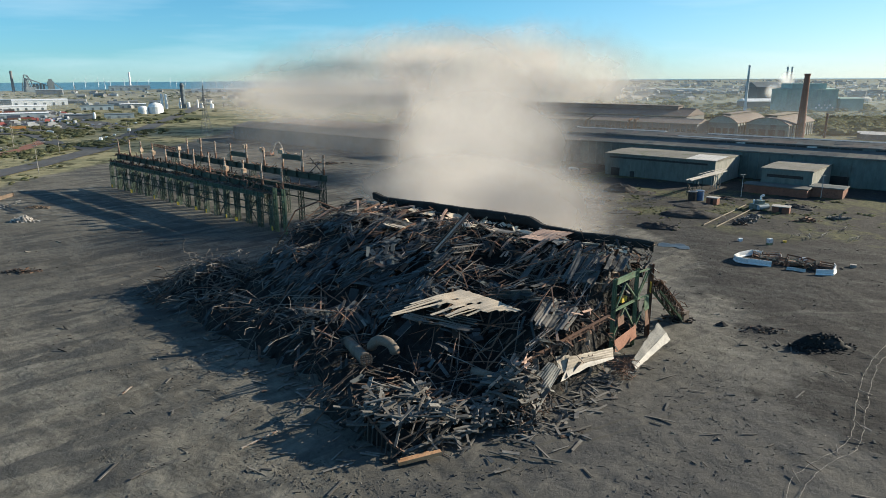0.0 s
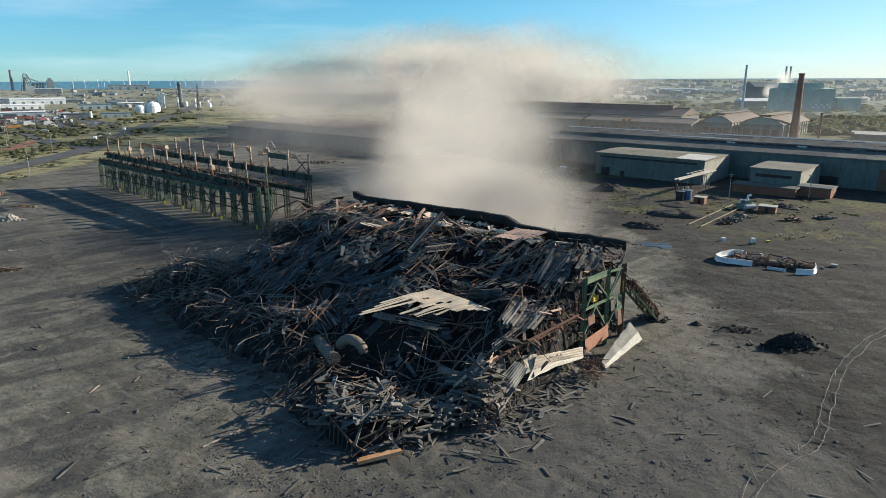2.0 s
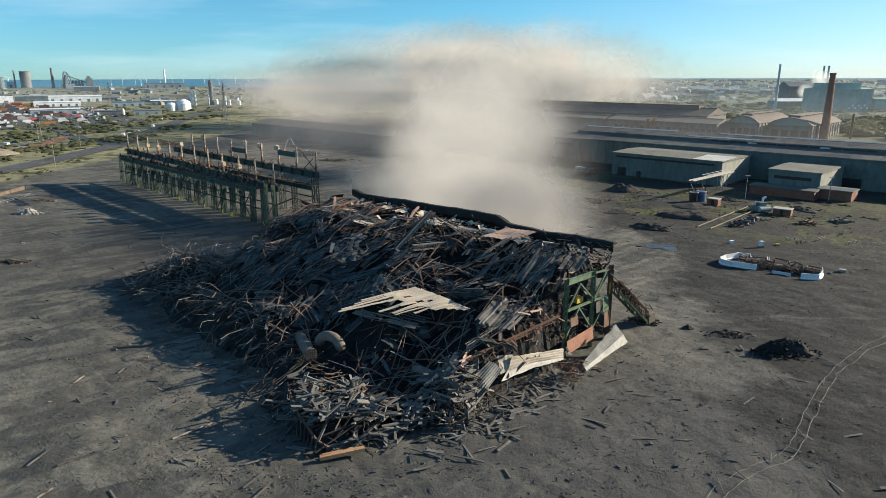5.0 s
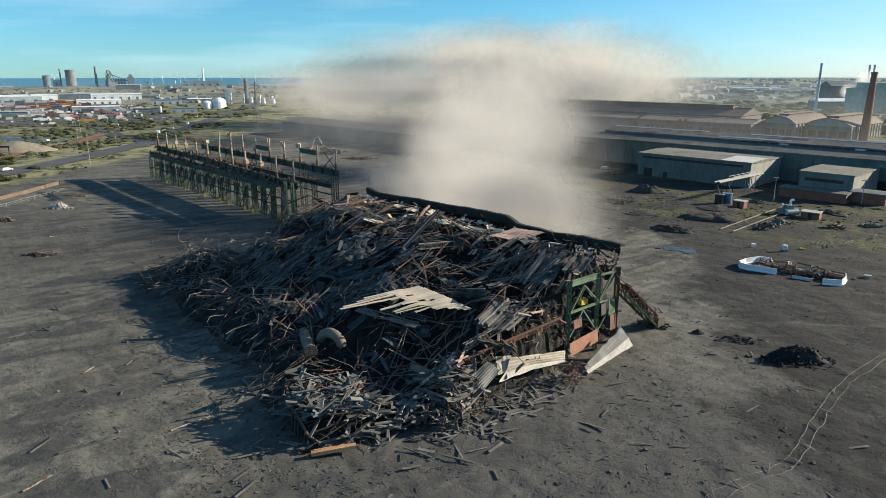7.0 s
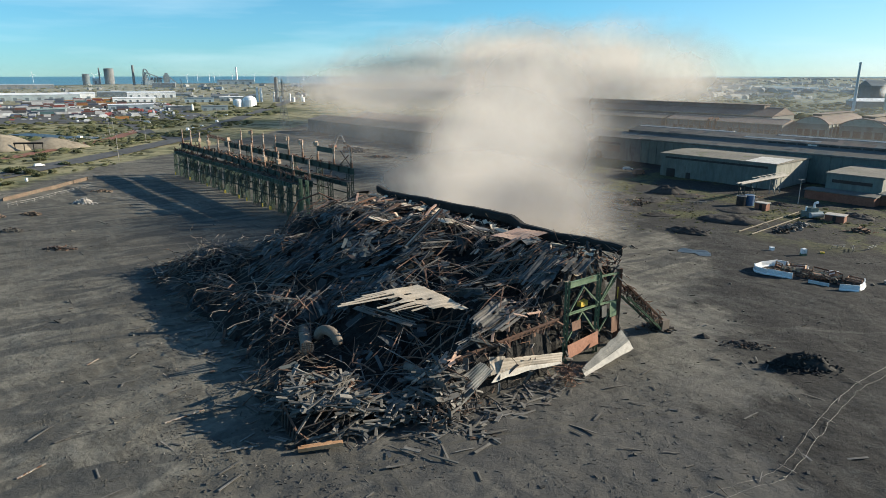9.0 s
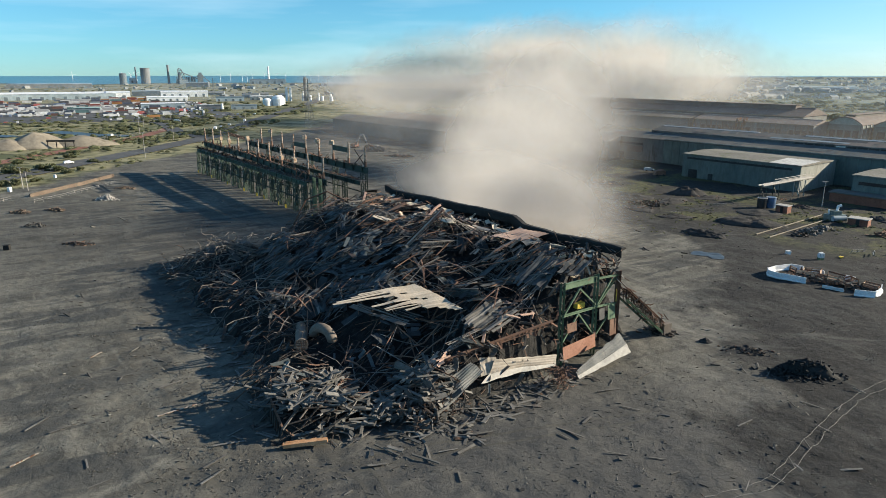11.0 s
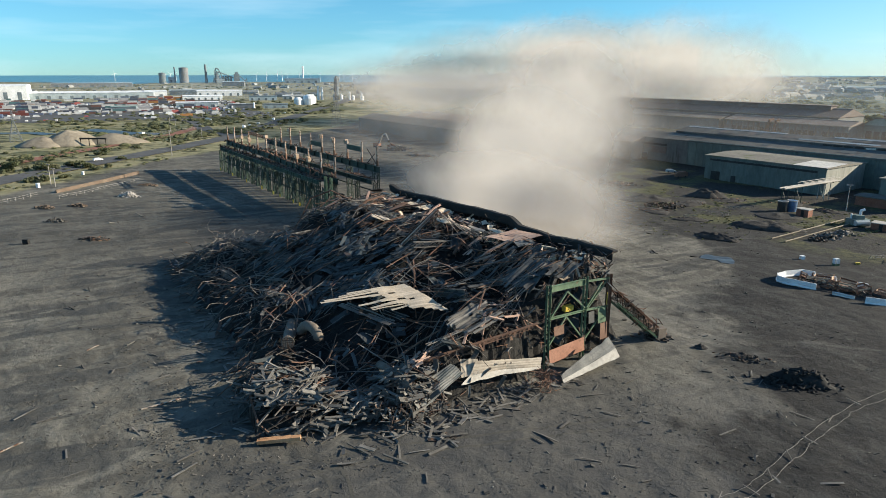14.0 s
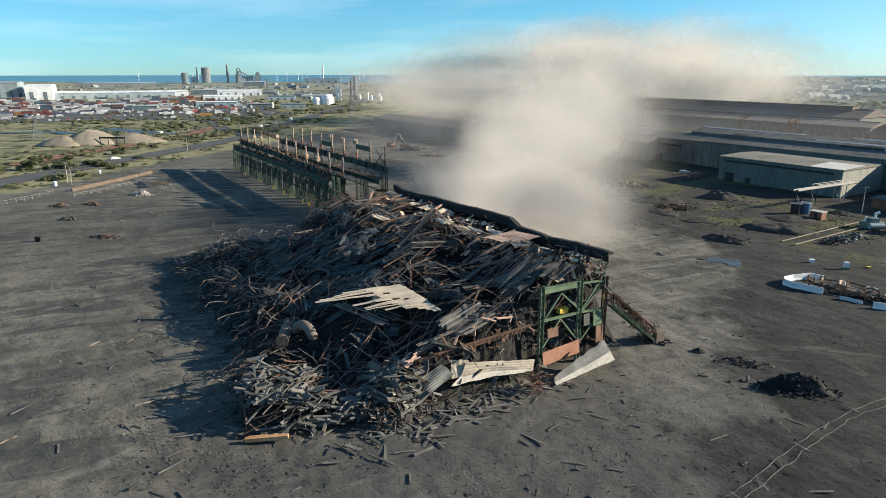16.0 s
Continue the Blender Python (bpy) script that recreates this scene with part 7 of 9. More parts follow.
chimney("tall tapering dark red brick chimney", 248, 454, 43.5, 2.9, 1.7, M_CHIM)
chimney("slim rusty steel flue beyond the mill", 266, 455, 17, 0.8, 0.7, M_RUST)
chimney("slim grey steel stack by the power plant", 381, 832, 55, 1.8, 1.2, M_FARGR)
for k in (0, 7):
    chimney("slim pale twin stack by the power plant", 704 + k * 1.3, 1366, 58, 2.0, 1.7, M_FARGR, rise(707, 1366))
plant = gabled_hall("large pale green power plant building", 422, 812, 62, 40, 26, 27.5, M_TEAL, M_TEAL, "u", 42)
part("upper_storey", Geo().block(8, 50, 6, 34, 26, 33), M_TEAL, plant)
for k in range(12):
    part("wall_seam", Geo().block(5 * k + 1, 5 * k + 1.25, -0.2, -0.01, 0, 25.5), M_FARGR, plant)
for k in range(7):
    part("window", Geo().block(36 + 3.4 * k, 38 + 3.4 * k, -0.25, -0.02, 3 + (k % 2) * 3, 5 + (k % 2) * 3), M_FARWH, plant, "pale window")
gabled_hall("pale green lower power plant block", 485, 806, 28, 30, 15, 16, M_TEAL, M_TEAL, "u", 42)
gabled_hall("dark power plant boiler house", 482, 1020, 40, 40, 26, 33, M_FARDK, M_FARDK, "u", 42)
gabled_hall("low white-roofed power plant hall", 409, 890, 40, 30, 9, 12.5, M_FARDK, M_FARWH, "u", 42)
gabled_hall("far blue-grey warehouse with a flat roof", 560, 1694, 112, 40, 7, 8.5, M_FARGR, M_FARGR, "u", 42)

# ---- scrub, trees ----
def leafball(g, c, rx, rz, n, size, rng):
    """Leaf clumps over a ragged ball."""
    for _ in range(n):
        d = Vector((rng.gauss(0, 1), rng.gauss(0, 1), rng.gauss(0.2, 0.8))).normalized()
        k = rng.uniform(0.55, 1.05) + 0.25 * noise.noise((d.x * 2 + c.x, d.y * 2 + c.y, d.z * 2))
        p = c + Vector((d.x * rx * k, d.y * rx * k, d.z * rz * k))
        s = size * rng.uniform(0.5, 1.3)
        a, b = Vector((rng.gauss(0, 1), rng.gauss(0, 1), rng.gauss(0, 0.7))).normalized() * s, Vector((rng.gauss(0, 1), rng.gauss(0, 1), rng.gauss(0, 0.7))).normalized() * s
        g.add([p - a, p + b, p + a, p - b * 0.7], [(0, 1, 2), (0, 2, 3)])


def tree(x, y, h, r, seed, label, category="tree"):
    rng = random.Random(seed)
    ob = thing(category, label, category, Matrix.Translation((x, y, land(x, y))))
    g = Geo()
    g.tube((0, 0, -0.3), (0.1, 0.1, h * 0.5), 0.05 * h, 0.025 * h, 6)
    for _ in range(6):
        e = Vector((rng.uniform(-0.6, 0.6) * r, rng.uniform(-0.6, 0.6) * r, h * rng.uniform(0.55, 0.85)))
        g.tube((0.05, 0.05, h * rng.uniform(0.15, 0.4)), e, 0.018 * h, 0.006 * h, 5)
    part("trunk", g, M_BARK, ob)
    g = Geo()
    for _ in range(9):
        c = Vector((rng.gauss(0, 0.42) * r, rng.gauss(0, 0.42) * r, h * rng.uniform(0.2, 0.75)))
        leafball(g, c, r * rng.uniform(0.35, 0.6), h * rng.uniform(0.18, 0.3), 110, 0.09 * r + 0.14, rng)
    part("crown", g, M_LEAF, ob)
    return ob


BUSH = "rounded olive-green bush in the rough grass"
for k, (x, y, h, r) in enumerate(((-222, 232, 6.5, 5.5), (-214, 240, 4.5, 4.0), (-207, 238, 5, 4.6), (-206, 251, 4, 4.5), (-198, 250, 3.5, 4.0), (-189, 212, 3.4, 3.2), (-184, 213, 3.2, 2.8), (-189, 246, 2.8, 3), (-184, 223, 2.4, 2.6),
                                  (-189, 255, 2.4, 2.6), (-230, 262, 4, 4), (-238, 250, 5, 5), (-228, 222, 5, 5), (-201, 278, 2.6, 3.4), (-226, 290, 3, 3.5), (-236, 305, 3.2, 4))):
    tree(x, y, h * 0.75, r * 0.8, 40 + k, BUSH, "bush")


def scrub(name, n, spots, seed, size, label):
    rng = random.Random(seed)
    g = Geo()
    for _ in range(n):
        x0, x1, y0, y1, h = rng.choice(spots)
        x, y = rng.uniform(x0, x1), rng.uniform(y0, y1)
        if noise.noise((x / 40, y / 40, seed)) < -0.05:
            continue
        k = h * rng.uniform(0.36, 0.864)
        c, rx = Vector((x, y, land(x, y) + k * 0.3)), k * rng.uniform(1.0, 2.6)
        rings = [[c + Vector((math.cos(i * 0.785 + z) * r * rx * rng.uniform(0.4, 0.95), math.sin(i * 0.785 + z) * r * rx * rng.uniform(0.4, 0.95), z * k * rng.uniform(0.4, 0.62))) for i in range(8)] for z, r in ((-0.7, 0.8), (-0.1, 1.0), (0.45, 0.8), (0.85, 0.4))]
        g.rings(rings)
        leafball(g, c, rx, k * 0.62, 70, size * k * 0.62, rng)
    return single(name, g, M_LEAF, label, "scrub", kind="stuff")


scrub("scrub", 520, [(-225, -180, 190, 330, 1.4), (-300, -225, 240, 420, 1.8), (-262, -215, 340, 470, 2.0)], 3, 0.16, "low gorse and weeds along the works road")
scrub("scrub", 1000, [(-340, -225, 380, 560, 3.2), (-420, -260, 520, 720, 3.4), (-700, -350, 470, 620, 2.6), (-560, -300, 640, 900, 3.6)], 4, 0.2, "dark scrub and hedges beyond the road")
scrub("scrub", 1100, [(272, 420, 490, 640, 7.5), (285, 420, 470, 640, 7.5), (272, 380, 500, 600, 8.0), (300, 700, 560, 900, 7.0), (200, 600, 900, 1500, 7.0)], 5, 0.2, "dense green woodland beyond the mill")
scrub("scrub", 1500, [(-1500, -500, 900, 1800, 4.0), (200, 900, 900, 1700, 5.0), (200, 1400, 1300, 2600, 6.0), (-1100, -300, 1100, 2100, 4.0)], 6, 0.28, "distant hedges and copses")
scrub("scrub", 420, [(40, 130, 175, 245, 0.3), (60, 110, 190, 225, 0.4), (20, 75, 185, 225, 0.3), (30, 80, 215, 262, 0.45)], 8, 0.5, "weeds on the waste ground by the sheds")

scrub("scrub", 520, [(-560, -300, 430, 520, 2.6), (-480, -290, 455, 500, 3.0), (-330, -225, 420, 560, 3.0), (-300, -240, 300, 380, 2.0), (-260, -225, 225, 330, 2.2), (-430, -300, 390, 440, 1.4)], 19, 0.18, "olive hedges and thickets round the ponds")

scrub("scrub", 420, [(40, 120, 178, 216, 0.35), (95, 140, 196, 222, 0.7), (62, 90, 186, 204, 0.3), (30, 70, 205, 250, 0.5)], 28, 0.4, "weeds and brambles on the rough ground by the sheds")

# ---- walls and fences at the yard's edge ----
def run_wall(name, pts, h, t, material, label):
    g = Geo()
    for p, q in zip(pts, pts[1:]):
        d = Vector((q[0] - p[0], q[1] - p[1], 0))
        n = max(1, int(d.length / 6))
        for i in range(n):
            a, b = Vector((*p, 0)) + d * (i / n), Vector((*p, 0)) + d * ((i + 1) / n)
            a.z, b.z = land(a.x, a.y) + h / 2 - 0.1, land(b.x, b.y) + h / 2 - 0.1
            g.beam(a, b, t, h + 0.2)
    return single(name, g, material, label, "wall", kind="structure")


run_wall("wall_yard", [(-159, 193), (-160, 220), (-162, 240)], 1.3, 0.4, M_BRICKPALE, "low weathered red brick wall along the yard")


def fence(pts, h, label):
    ob = thing("fence", label, "fence", Matrix.Translation((pts[0][0], pts[0][1], 0)))
    inv = Matrix.Translation((-pts[0][0], -pts[0][1], 0))
    post = None
    for p, q in zip(pts, pts[1:]):
        d = Vector((q[0] - p[0], q[1] - p[1], 0))
        n = max(1, int(d.length / 3))
        for i in range(n):
            a = Vector((*p, 0)) + d * (i / n)
            b = Vector((*p, 0)) + d * ((i + 1) / n)
            a.z, b.z = land(a.x, a.y), land(b.x, b.y)
            if post is None:
                post = Geo().block(-0.06, 0.06, -0.06, 0.06, -0.2, h).mesh("post")
                post.materials.append(M_WIRE)
            part("post", post, M_WIRE, ob, m=inv @ Matrix.Translation(a))
            part("rail", Geo().beam(a + Vector((0, 0, h * 0.92)), b + Vector((0, 0, h * 0.92)), 0.08, 0.08).beam(a + Vector((0, 0, h * 0.45)), b + Vector((0, 0, h * 0.45)), 0.06, 0.06), M_WIRE, ob, m=inv)
    return ob


fence([(-149, 184), (-148, 198), (-149, 224)], 1.3, "pale post-and-rail fence along the yard's edge")
fence([(-161, 165), (-160, 174), (-161, 187)], 1.5, "pale post-and-rail fence beside the brick wall")
fence([(-279, 324), (-277, 385), (-276, 421), (-274, 450)], 1.6, "pale fence below the aggregate mounds")


def small_box(name, x, y, sx, sy, sz, material, label, category, turn=0.0, lid=0.08):
    g = Geo().block(-sx / 2, sx / 2, -sy / 2, sy / 2, -0.1, sz - lid).block(-sx / 2 - 0.06, sx / 2 + 0.06, -sy / 2 - 0.06, sy / 2 + 0.06, sz - lid, sz)
    return single(name, g, material, label, category, Matrix.Translation((x, y, land(x, y))) @ Matrix.Rotation(radians(turn), 4, "Z"))


small_box("kiosk", -175, 201, 1.1, 1.0, 1.7, M_PLASTIC, "small white equipment kiosk beside the road", "kiosk")
small_box("kiosk", -184, 233, 0.8, 0.8, 1.3, M_PLASTIC, "small white equipment cabinet beside the road", "kiosk")
small_box("kiosk", -278, 389, 3.0, 2.4, 2.6, M_PLASTIC, "small white cabin by the fence", "kiosk")


def car(x, y, turn, material, label, van=False):
    ob = thing("van" if van else "car", label, "van" if van else "car", Matrix.Translation((x, y, land(x, y) + 0.4)) @ Matrix.Rotation(radians(turn), 4, "Z"))
    L, h = (5.4, 2.2) if van else (4.3, 1.45)
    g = Geo()
    prof = [(-L / 2, 0.35), (-L / 2, h * 0.62), (-L * 0.36, h), (L * 0.16 if not van else L * 0.28, h), (L * 0.3 if not van else L * 0.42, h * 0.62), (L / 2, h * 0.55), (L / 2, 0.35)]
    g.rings([[Vector((px, y, pz)) for px, pz in prof] for y in (-0.85, 0.85)])
    part("body", g, material, ob)
    part("windscreen", Geo().add([(L * 0.165 if not van else L * 0.285, -0.7, h - 0.02), (L * 0.165 if not van else L * 0.285, 0.7, h - 0.02), (L * 0.305 if not van else L * 0.425, 0.7, h * 0.64), (L * 0.305 if not van else L * 0.425, -0.7, h * 0.64)], [(0, 3, 2, 1)]), M_GLASS, ob)
    for px in (-L * 0.3, L * 0.3):
        for py in (-0.85, 0.7):
            part("wheel", Geo().tube((px, py, 0.33), (px, py + 0.15, 0.33), 0.33, 0.33, 10), M_BLACK, ob)
    return ob


car(-208, 269, 60, M_PLASTIC, "white car on the works road")
for x, y, t, v in ((-243, 462, 110, True), (-247, 478, 110, False), (-252, 500, 105, False), (-262, 545, 105, True), (-300, 640, 105, False), (-318, 528, 20, True)):
    car(x, y, t, M_PLASTIC if v else M_FARGR, "white van on the distant road" if v else "grey car on the distant road", v)


def mast(x, y, h, label):
    ob = thing("lamp_post", label, "lamp post", Matrix.Translation((x, y, land(x, y))))
    part("pole", Geo().tube((0, 0, -0.2), (0, 0, h), 0.16, 0.08, 6), M_CONC, ob)
    part("head", Geo().block(-0.9, 0.9, -0.15, 0.15, h - 0.05, h + 0.15), M_CONC, ob)
    return ob


for x, y, h in ((-175, 201 + 6, 8), (-170, 204, 7), (-187, 297, 13), (-278, 420, 12), (-310, 470, 12), (-250, 520, 10), (-290, 600, 10), (-345, 560, 11), (-225, 380, 10)):
    mast(x, y, h, "slim grey lamp post beside the road")


# ---- pylons ----
def pylon(x, y, h, label):
    ob = thing("pylon", label, "pylon", Matrix.Translation((x, y, land(x, y))) @ Matrix.Rotation(radians(-35), 4, "Z"))
    w = lambda z: 3.4 - 2.7 * min(1, z / (h * 0.62)) if z < h * 0.62 else 0.7 - 0.5 * (z - h * 0.62) / (h * 0.38)
    for sx, sy in ((-1, -1), (1, -1), (1, 1), (-1, 1)):
        zs = [0, h * 0.2, h * 0.4, h * 0.62, h * 0.8, h]
        g = Geo()
        for z0, z1 in zip(zs, zs[1:]):
            g.beam((sx * w(z0), sy * w(z0), z0), (sx * w(z1), sy * w(z1), z1), 0.18, 0.18)
        part("leg", g, M_PYLON, ob)
    g, k = Geo(), 0
    zs = [0, 0.11, 0.21, 0.3, 0.38, 0.45, 0.52, 0.58, 0.64, 0.7, 0.76, 0.82, 0.88, 0.94]
    for z0, z1 in zip(zs, zs[1:]):
        a, b = z0 * h, z1 * h
        for s in (-1, 1):
            g.beam((-w(a), s * w(a), a), (w(b), s * w(b), b), 0.1, 0.1).beam((w(a), s * w(a), a), (-w(b), s * w(b), b), 0.1, 0.1)
            g.beam((s * w(a), -w(a), a), (s * w(b), w(b), b), 0.1, 0.1).beam((s * w(a), w(a), a), (s * w(b), -w(b), b), 0.1, 0.1)
    part("lacing", g, M_PYLON, ob)
    for z, L in ((0.62, 6.5), (0.76, 8.5), (0.9, 5.8)):
        for s in (-1, 1):
            part("arm", Geo().beam((0, 0, z * h), (s * L, 0, z * h + 0.3), 0.25, 0.25).beam((0, 0, z * h + 1.6), (s * L, 0, z * h + 0.4), 0.14, 0.14), M_PYLON, ob)
    return ob


pylon(-178, 492, 38, "grey steel lattice pylon beyond the crane runway")
pylon(-326, 334, 19, "grey steel lattice pylon by the mounds")
pylon(-560, 1010, 34, "far grey steel lattice pylon")


# ---- mounds, ponds' edge ----
def mound(name, x, y, rx, ry, h, turn, material, label, seed, sharp=1.4, rough=0.12):
    g, n, k = Geo(), 28, 9
    rings = []
    for j in range(k + 1):
        f = 1 - j / k
        ring = []
        for i in range(n):
            t = i * math.tau / n
            wob = 1 + 0.22 * noise.noise((math.cos(t) * 1.6, math.sin(t) * 1.6, seed)) + 0.08 * noise.noise((math.cos(t) * 5, math.sin(t) * 5, seed))
            px, py = rx * f * wob * math.cos(t), ry * f * wob * math.sin(t)
            z = h * (1 - f ** sharp) * (1 + rough * noise.noise((px / (0.25 * rx), py / (0.25 * ry), seed))) - (0.5 if j == 0 else 0)
            ring.append(Vector((px, py, z)))
        rings.append(ring)
    rings[-1] = [Vector((0.05 * math.cos(i * math.tau / n), 0.05 * math.sin(i * math.tau / n), h)) for i in range(n)]
    g.rings(rings)
    return single(name, g, material, label, "mound", Matrix.Translation((x, y, land(x, y))) @ Matrix.Rotation(radians(turn), 4, "Z"), smooth=True)


mound("aggregate_mound", -281, 330, 19, 13, 8.8, 35, M_SAND, "pale mound of crushed aggregate in the rough grass", 2.0)
mound("aggregate_mound", -290, 318, 16, 10, 5.6, 30, M_SAND, "pale mound of crushed aggregate in the rough grass", 3.0)
mound("aggregate_mound", -262, 343, 21, 10, 6.2, 30, M_SAND, "long pale mound of crushed aggregate in the rough grass", 5.0)

ob = thing("pipe_bridge", "dark steel pipe bridge below the aggregate mounds", "pipe bridge", Matrix.Translation((-270, 326, 0)))
for k in range(4):
    part("leg", Geo().block(-0.15, 0.15, -0.15, 0.15, 0, 4.2), M_BLACK, ob, m=Matrix.Translation((k * 4.6, k * 1.4, 0)))
part("pipe", Geo().tube((-0.5, 0, 4.3), (14.4, 4.2, 4.3), 0.5, 0.5, 8), M_BLACK, ob)

# ---- container yard, warehouses ----
E1, E2 = Vector((0.78, 0.62, 0)), Vector((-0.62, 0.78, 0))
YTURN = math.atan2(0.62, 0.78)


def container_mesh(L):
    ring, n = [], 14
    for i in range(n):
        ring += [(L * (i / n - 0.5), -1.22), (L * ((i + 0.5) / n - 0.5), -1.16)]
    ring += [(L / 2, -1.22), (L / 2, 1.22)]
    for i in range(n):
        ring += [(L * (0.5 - i / n), 1.22), (L * (0.5 - (i + 0.5) / n), 1.16)]
    ring += [(-L / 2, 1.22)]
    g = Geo().rings([[Vector((x, y, z)) for x, y in ring] for z in (0.0, 2.59)])
    me = g.mesh("container")
    me.materials.append(M_CONTAINER)
    return me


C40, C20 = container_mesh(12.2), container_mesh(6.1)
crng = random.Random(77)
made = 0
for row in range(16):
    e2 = row * 19 + crng.uniform(-3, 3)
    for col in range(32):
        if made >= 240:
            break
        e1 = -120 + col * 12.6 + crng.uniform(-0.3, 0.3)
        p = Vector((-508, 473, 0)) + E1 * e1 + E2 * e2
        if noise.noise((e1 / 45, row * 1.7, 3.3)) < 0.06 or crng.random() < 0.2 or e1 > 200 - row * 4:
            continue
        high = 1 + (noise.noise((e1 / 30, row, 9)) > 0.16)
        for k in range(high):
            if made < 270:
                single("container", C40 if crng.random() < 0.7 else C20, M_CONTAINER, "painted steel shipping container in the storage yard", "container",
                       Matrix.Translation((p.x, p.y, land(p.x, p.y) + 2.6 * k)) @ Matrix.Rotation(YTURN, 4, "Z"), "containers in the storage yard")
                made += 1


def far_containers():
    """The container stacks further back, rank behind rank."""
    rng = random.Random(78)
    g = Geo()
    for row in range(19):
        e2 = 162 + row * 18 + rng.uniform(-2, 2)
        for col in range(34):
            e1 = -230 + col * 12.9 + rng.uniform(-0.4, 0.4)
            n = noise.noise((e1 / 40, row * 0.55, 5.3))
            if n < 0.02 or rng.random() < 0.2:
                continue
            p = Vector((-508, 473, 0)) + E1 * e1 + E2 * e2
            for k in range(1 + (n > 0.16) + (n > 0.26 and e1 < -40)):
                L = 12.2 if rng.random() < 0.75 else 6.1
                g.box(Matrix.Translation((p.x, p.y, land(p.x, p.y) + 1.3 + 2.6 * k)) @ Matrix.Rotation(YTURN, 4, "Z"), L, 2.44, 2.55)
    return single("container_stacks", g, M_CONTAINER, "ranks of stacked painted shipping containers", "containers", kind="stuff")


far_containers()


def vehicle_park():
    rng = random.Random(12)
    g = Geo()
    for row in range(22):
        for col in range(60):
            e1, e2 = -190 + col * 7.5 + rng.uniform(-1, 1), -22 + row * 17 + rng.uniform(-1.5, 1.5)
            if noise.noise((e1 / 50, row * 2.3, 7.7)) < 0.0:
                continue
            p = Vector((-508, 473, 0)) + E1 * e1 + E2 * e2
            m = Matrix.Translation((p.x, p.y, land(p.x, p.y))) @ Matrix.Rotation(YTURN + rng.choice((0, 1.57)), 4, "Z")
            L, h = rng.choice(((4.4, 1.3), (4.4, 1.4), (6.0, 2.3), (9.0, 3.4)))
            g.rings([[m @ Vector(q) for q in ((-L / 2, y, 0.3), (-L / 2, y, h * 0.6), (-L * 0.38, y, h), (L * 0.25, y, h), (L * 0.36, y, h * 0.6), (L / 2, y, h * 0.55), (L / 2, y, 0.3))] for y in (-0.95, 0.95)])
    return single("parked_vehicles", g, M_CARS, "rows of parked cars, vans and trailers", "vehicles", kind="stuff")


vehicle_park()
ribbon("pavement", [tuple((Vector((-508, 473, 0)) + E1 * 20 + E2 * k).xy) for k in range(-40, 420, 40)], 460, 0.25, M_TARMAC, "grey tarmac storage yard", "yard")


def warehouse(label, x, y, L, D, h, wall, roof, turn=38.5, bays=8):
    """Front edge's middle at x, y; the front faces the works."""
    z = rise(x, y)
    ob = thing("warehouse", label, "warehouse", Matrix.Translation((x, y, z)) @ Matrix.Rotation(radians(turn), 4, "Z"))
    part("wall", Geo().block(-L / 2, L / 2, 0, D, -1, h), wall, ob)
    part("roof", Geo().add([(-L / 2 - 0.5, -0.5, h), (L / 2 + 0.5, -0.5, h), (L / 2 + 0.5, D / 2, h + D * 0.04), (-L / 2 - 0.5, D / 2, h + D * 0.04), (L / 2 + 0.5, D + 0.5, h), (-L / 2 - 0.5, D + 0.5, h)], [(0, 1, 2, 3), (3, 2, 4, 5), (0, 3, 5), (1, 4, 2), (0, 5, 4, 1)]), roof, ob)
    for i in range(bays):
        u = -L / 2 + (i + 0.3) * L / bays
        part("door", Geo().block(u, u + L / bays * 0.3, -0.12, -0.01, 0, h * 0.55), M_FARDK, ob)
    return ob


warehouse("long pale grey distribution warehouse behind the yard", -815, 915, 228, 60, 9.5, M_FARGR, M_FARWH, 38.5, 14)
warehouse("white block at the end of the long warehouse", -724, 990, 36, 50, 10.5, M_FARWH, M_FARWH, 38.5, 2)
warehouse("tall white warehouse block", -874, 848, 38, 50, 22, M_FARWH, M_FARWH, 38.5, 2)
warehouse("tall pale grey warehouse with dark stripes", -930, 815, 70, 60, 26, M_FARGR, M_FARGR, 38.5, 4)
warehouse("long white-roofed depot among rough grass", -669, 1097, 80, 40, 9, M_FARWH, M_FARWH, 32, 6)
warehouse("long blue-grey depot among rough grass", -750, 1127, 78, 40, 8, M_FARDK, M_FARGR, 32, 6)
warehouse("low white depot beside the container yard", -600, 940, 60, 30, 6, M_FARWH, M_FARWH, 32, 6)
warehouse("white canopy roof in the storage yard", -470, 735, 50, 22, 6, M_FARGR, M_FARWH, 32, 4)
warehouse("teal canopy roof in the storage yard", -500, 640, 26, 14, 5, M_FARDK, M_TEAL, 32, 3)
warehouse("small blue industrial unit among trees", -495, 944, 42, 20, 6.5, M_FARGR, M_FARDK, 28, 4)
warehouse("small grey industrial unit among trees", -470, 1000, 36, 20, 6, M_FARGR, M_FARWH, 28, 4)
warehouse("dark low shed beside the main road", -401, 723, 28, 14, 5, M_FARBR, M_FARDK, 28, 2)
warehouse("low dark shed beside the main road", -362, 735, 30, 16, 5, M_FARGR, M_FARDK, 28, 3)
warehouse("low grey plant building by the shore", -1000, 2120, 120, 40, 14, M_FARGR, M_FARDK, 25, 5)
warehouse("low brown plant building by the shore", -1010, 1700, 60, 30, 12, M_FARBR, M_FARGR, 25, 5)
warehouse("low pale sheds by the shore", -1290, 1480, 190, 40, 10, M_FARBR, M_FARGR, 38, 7)
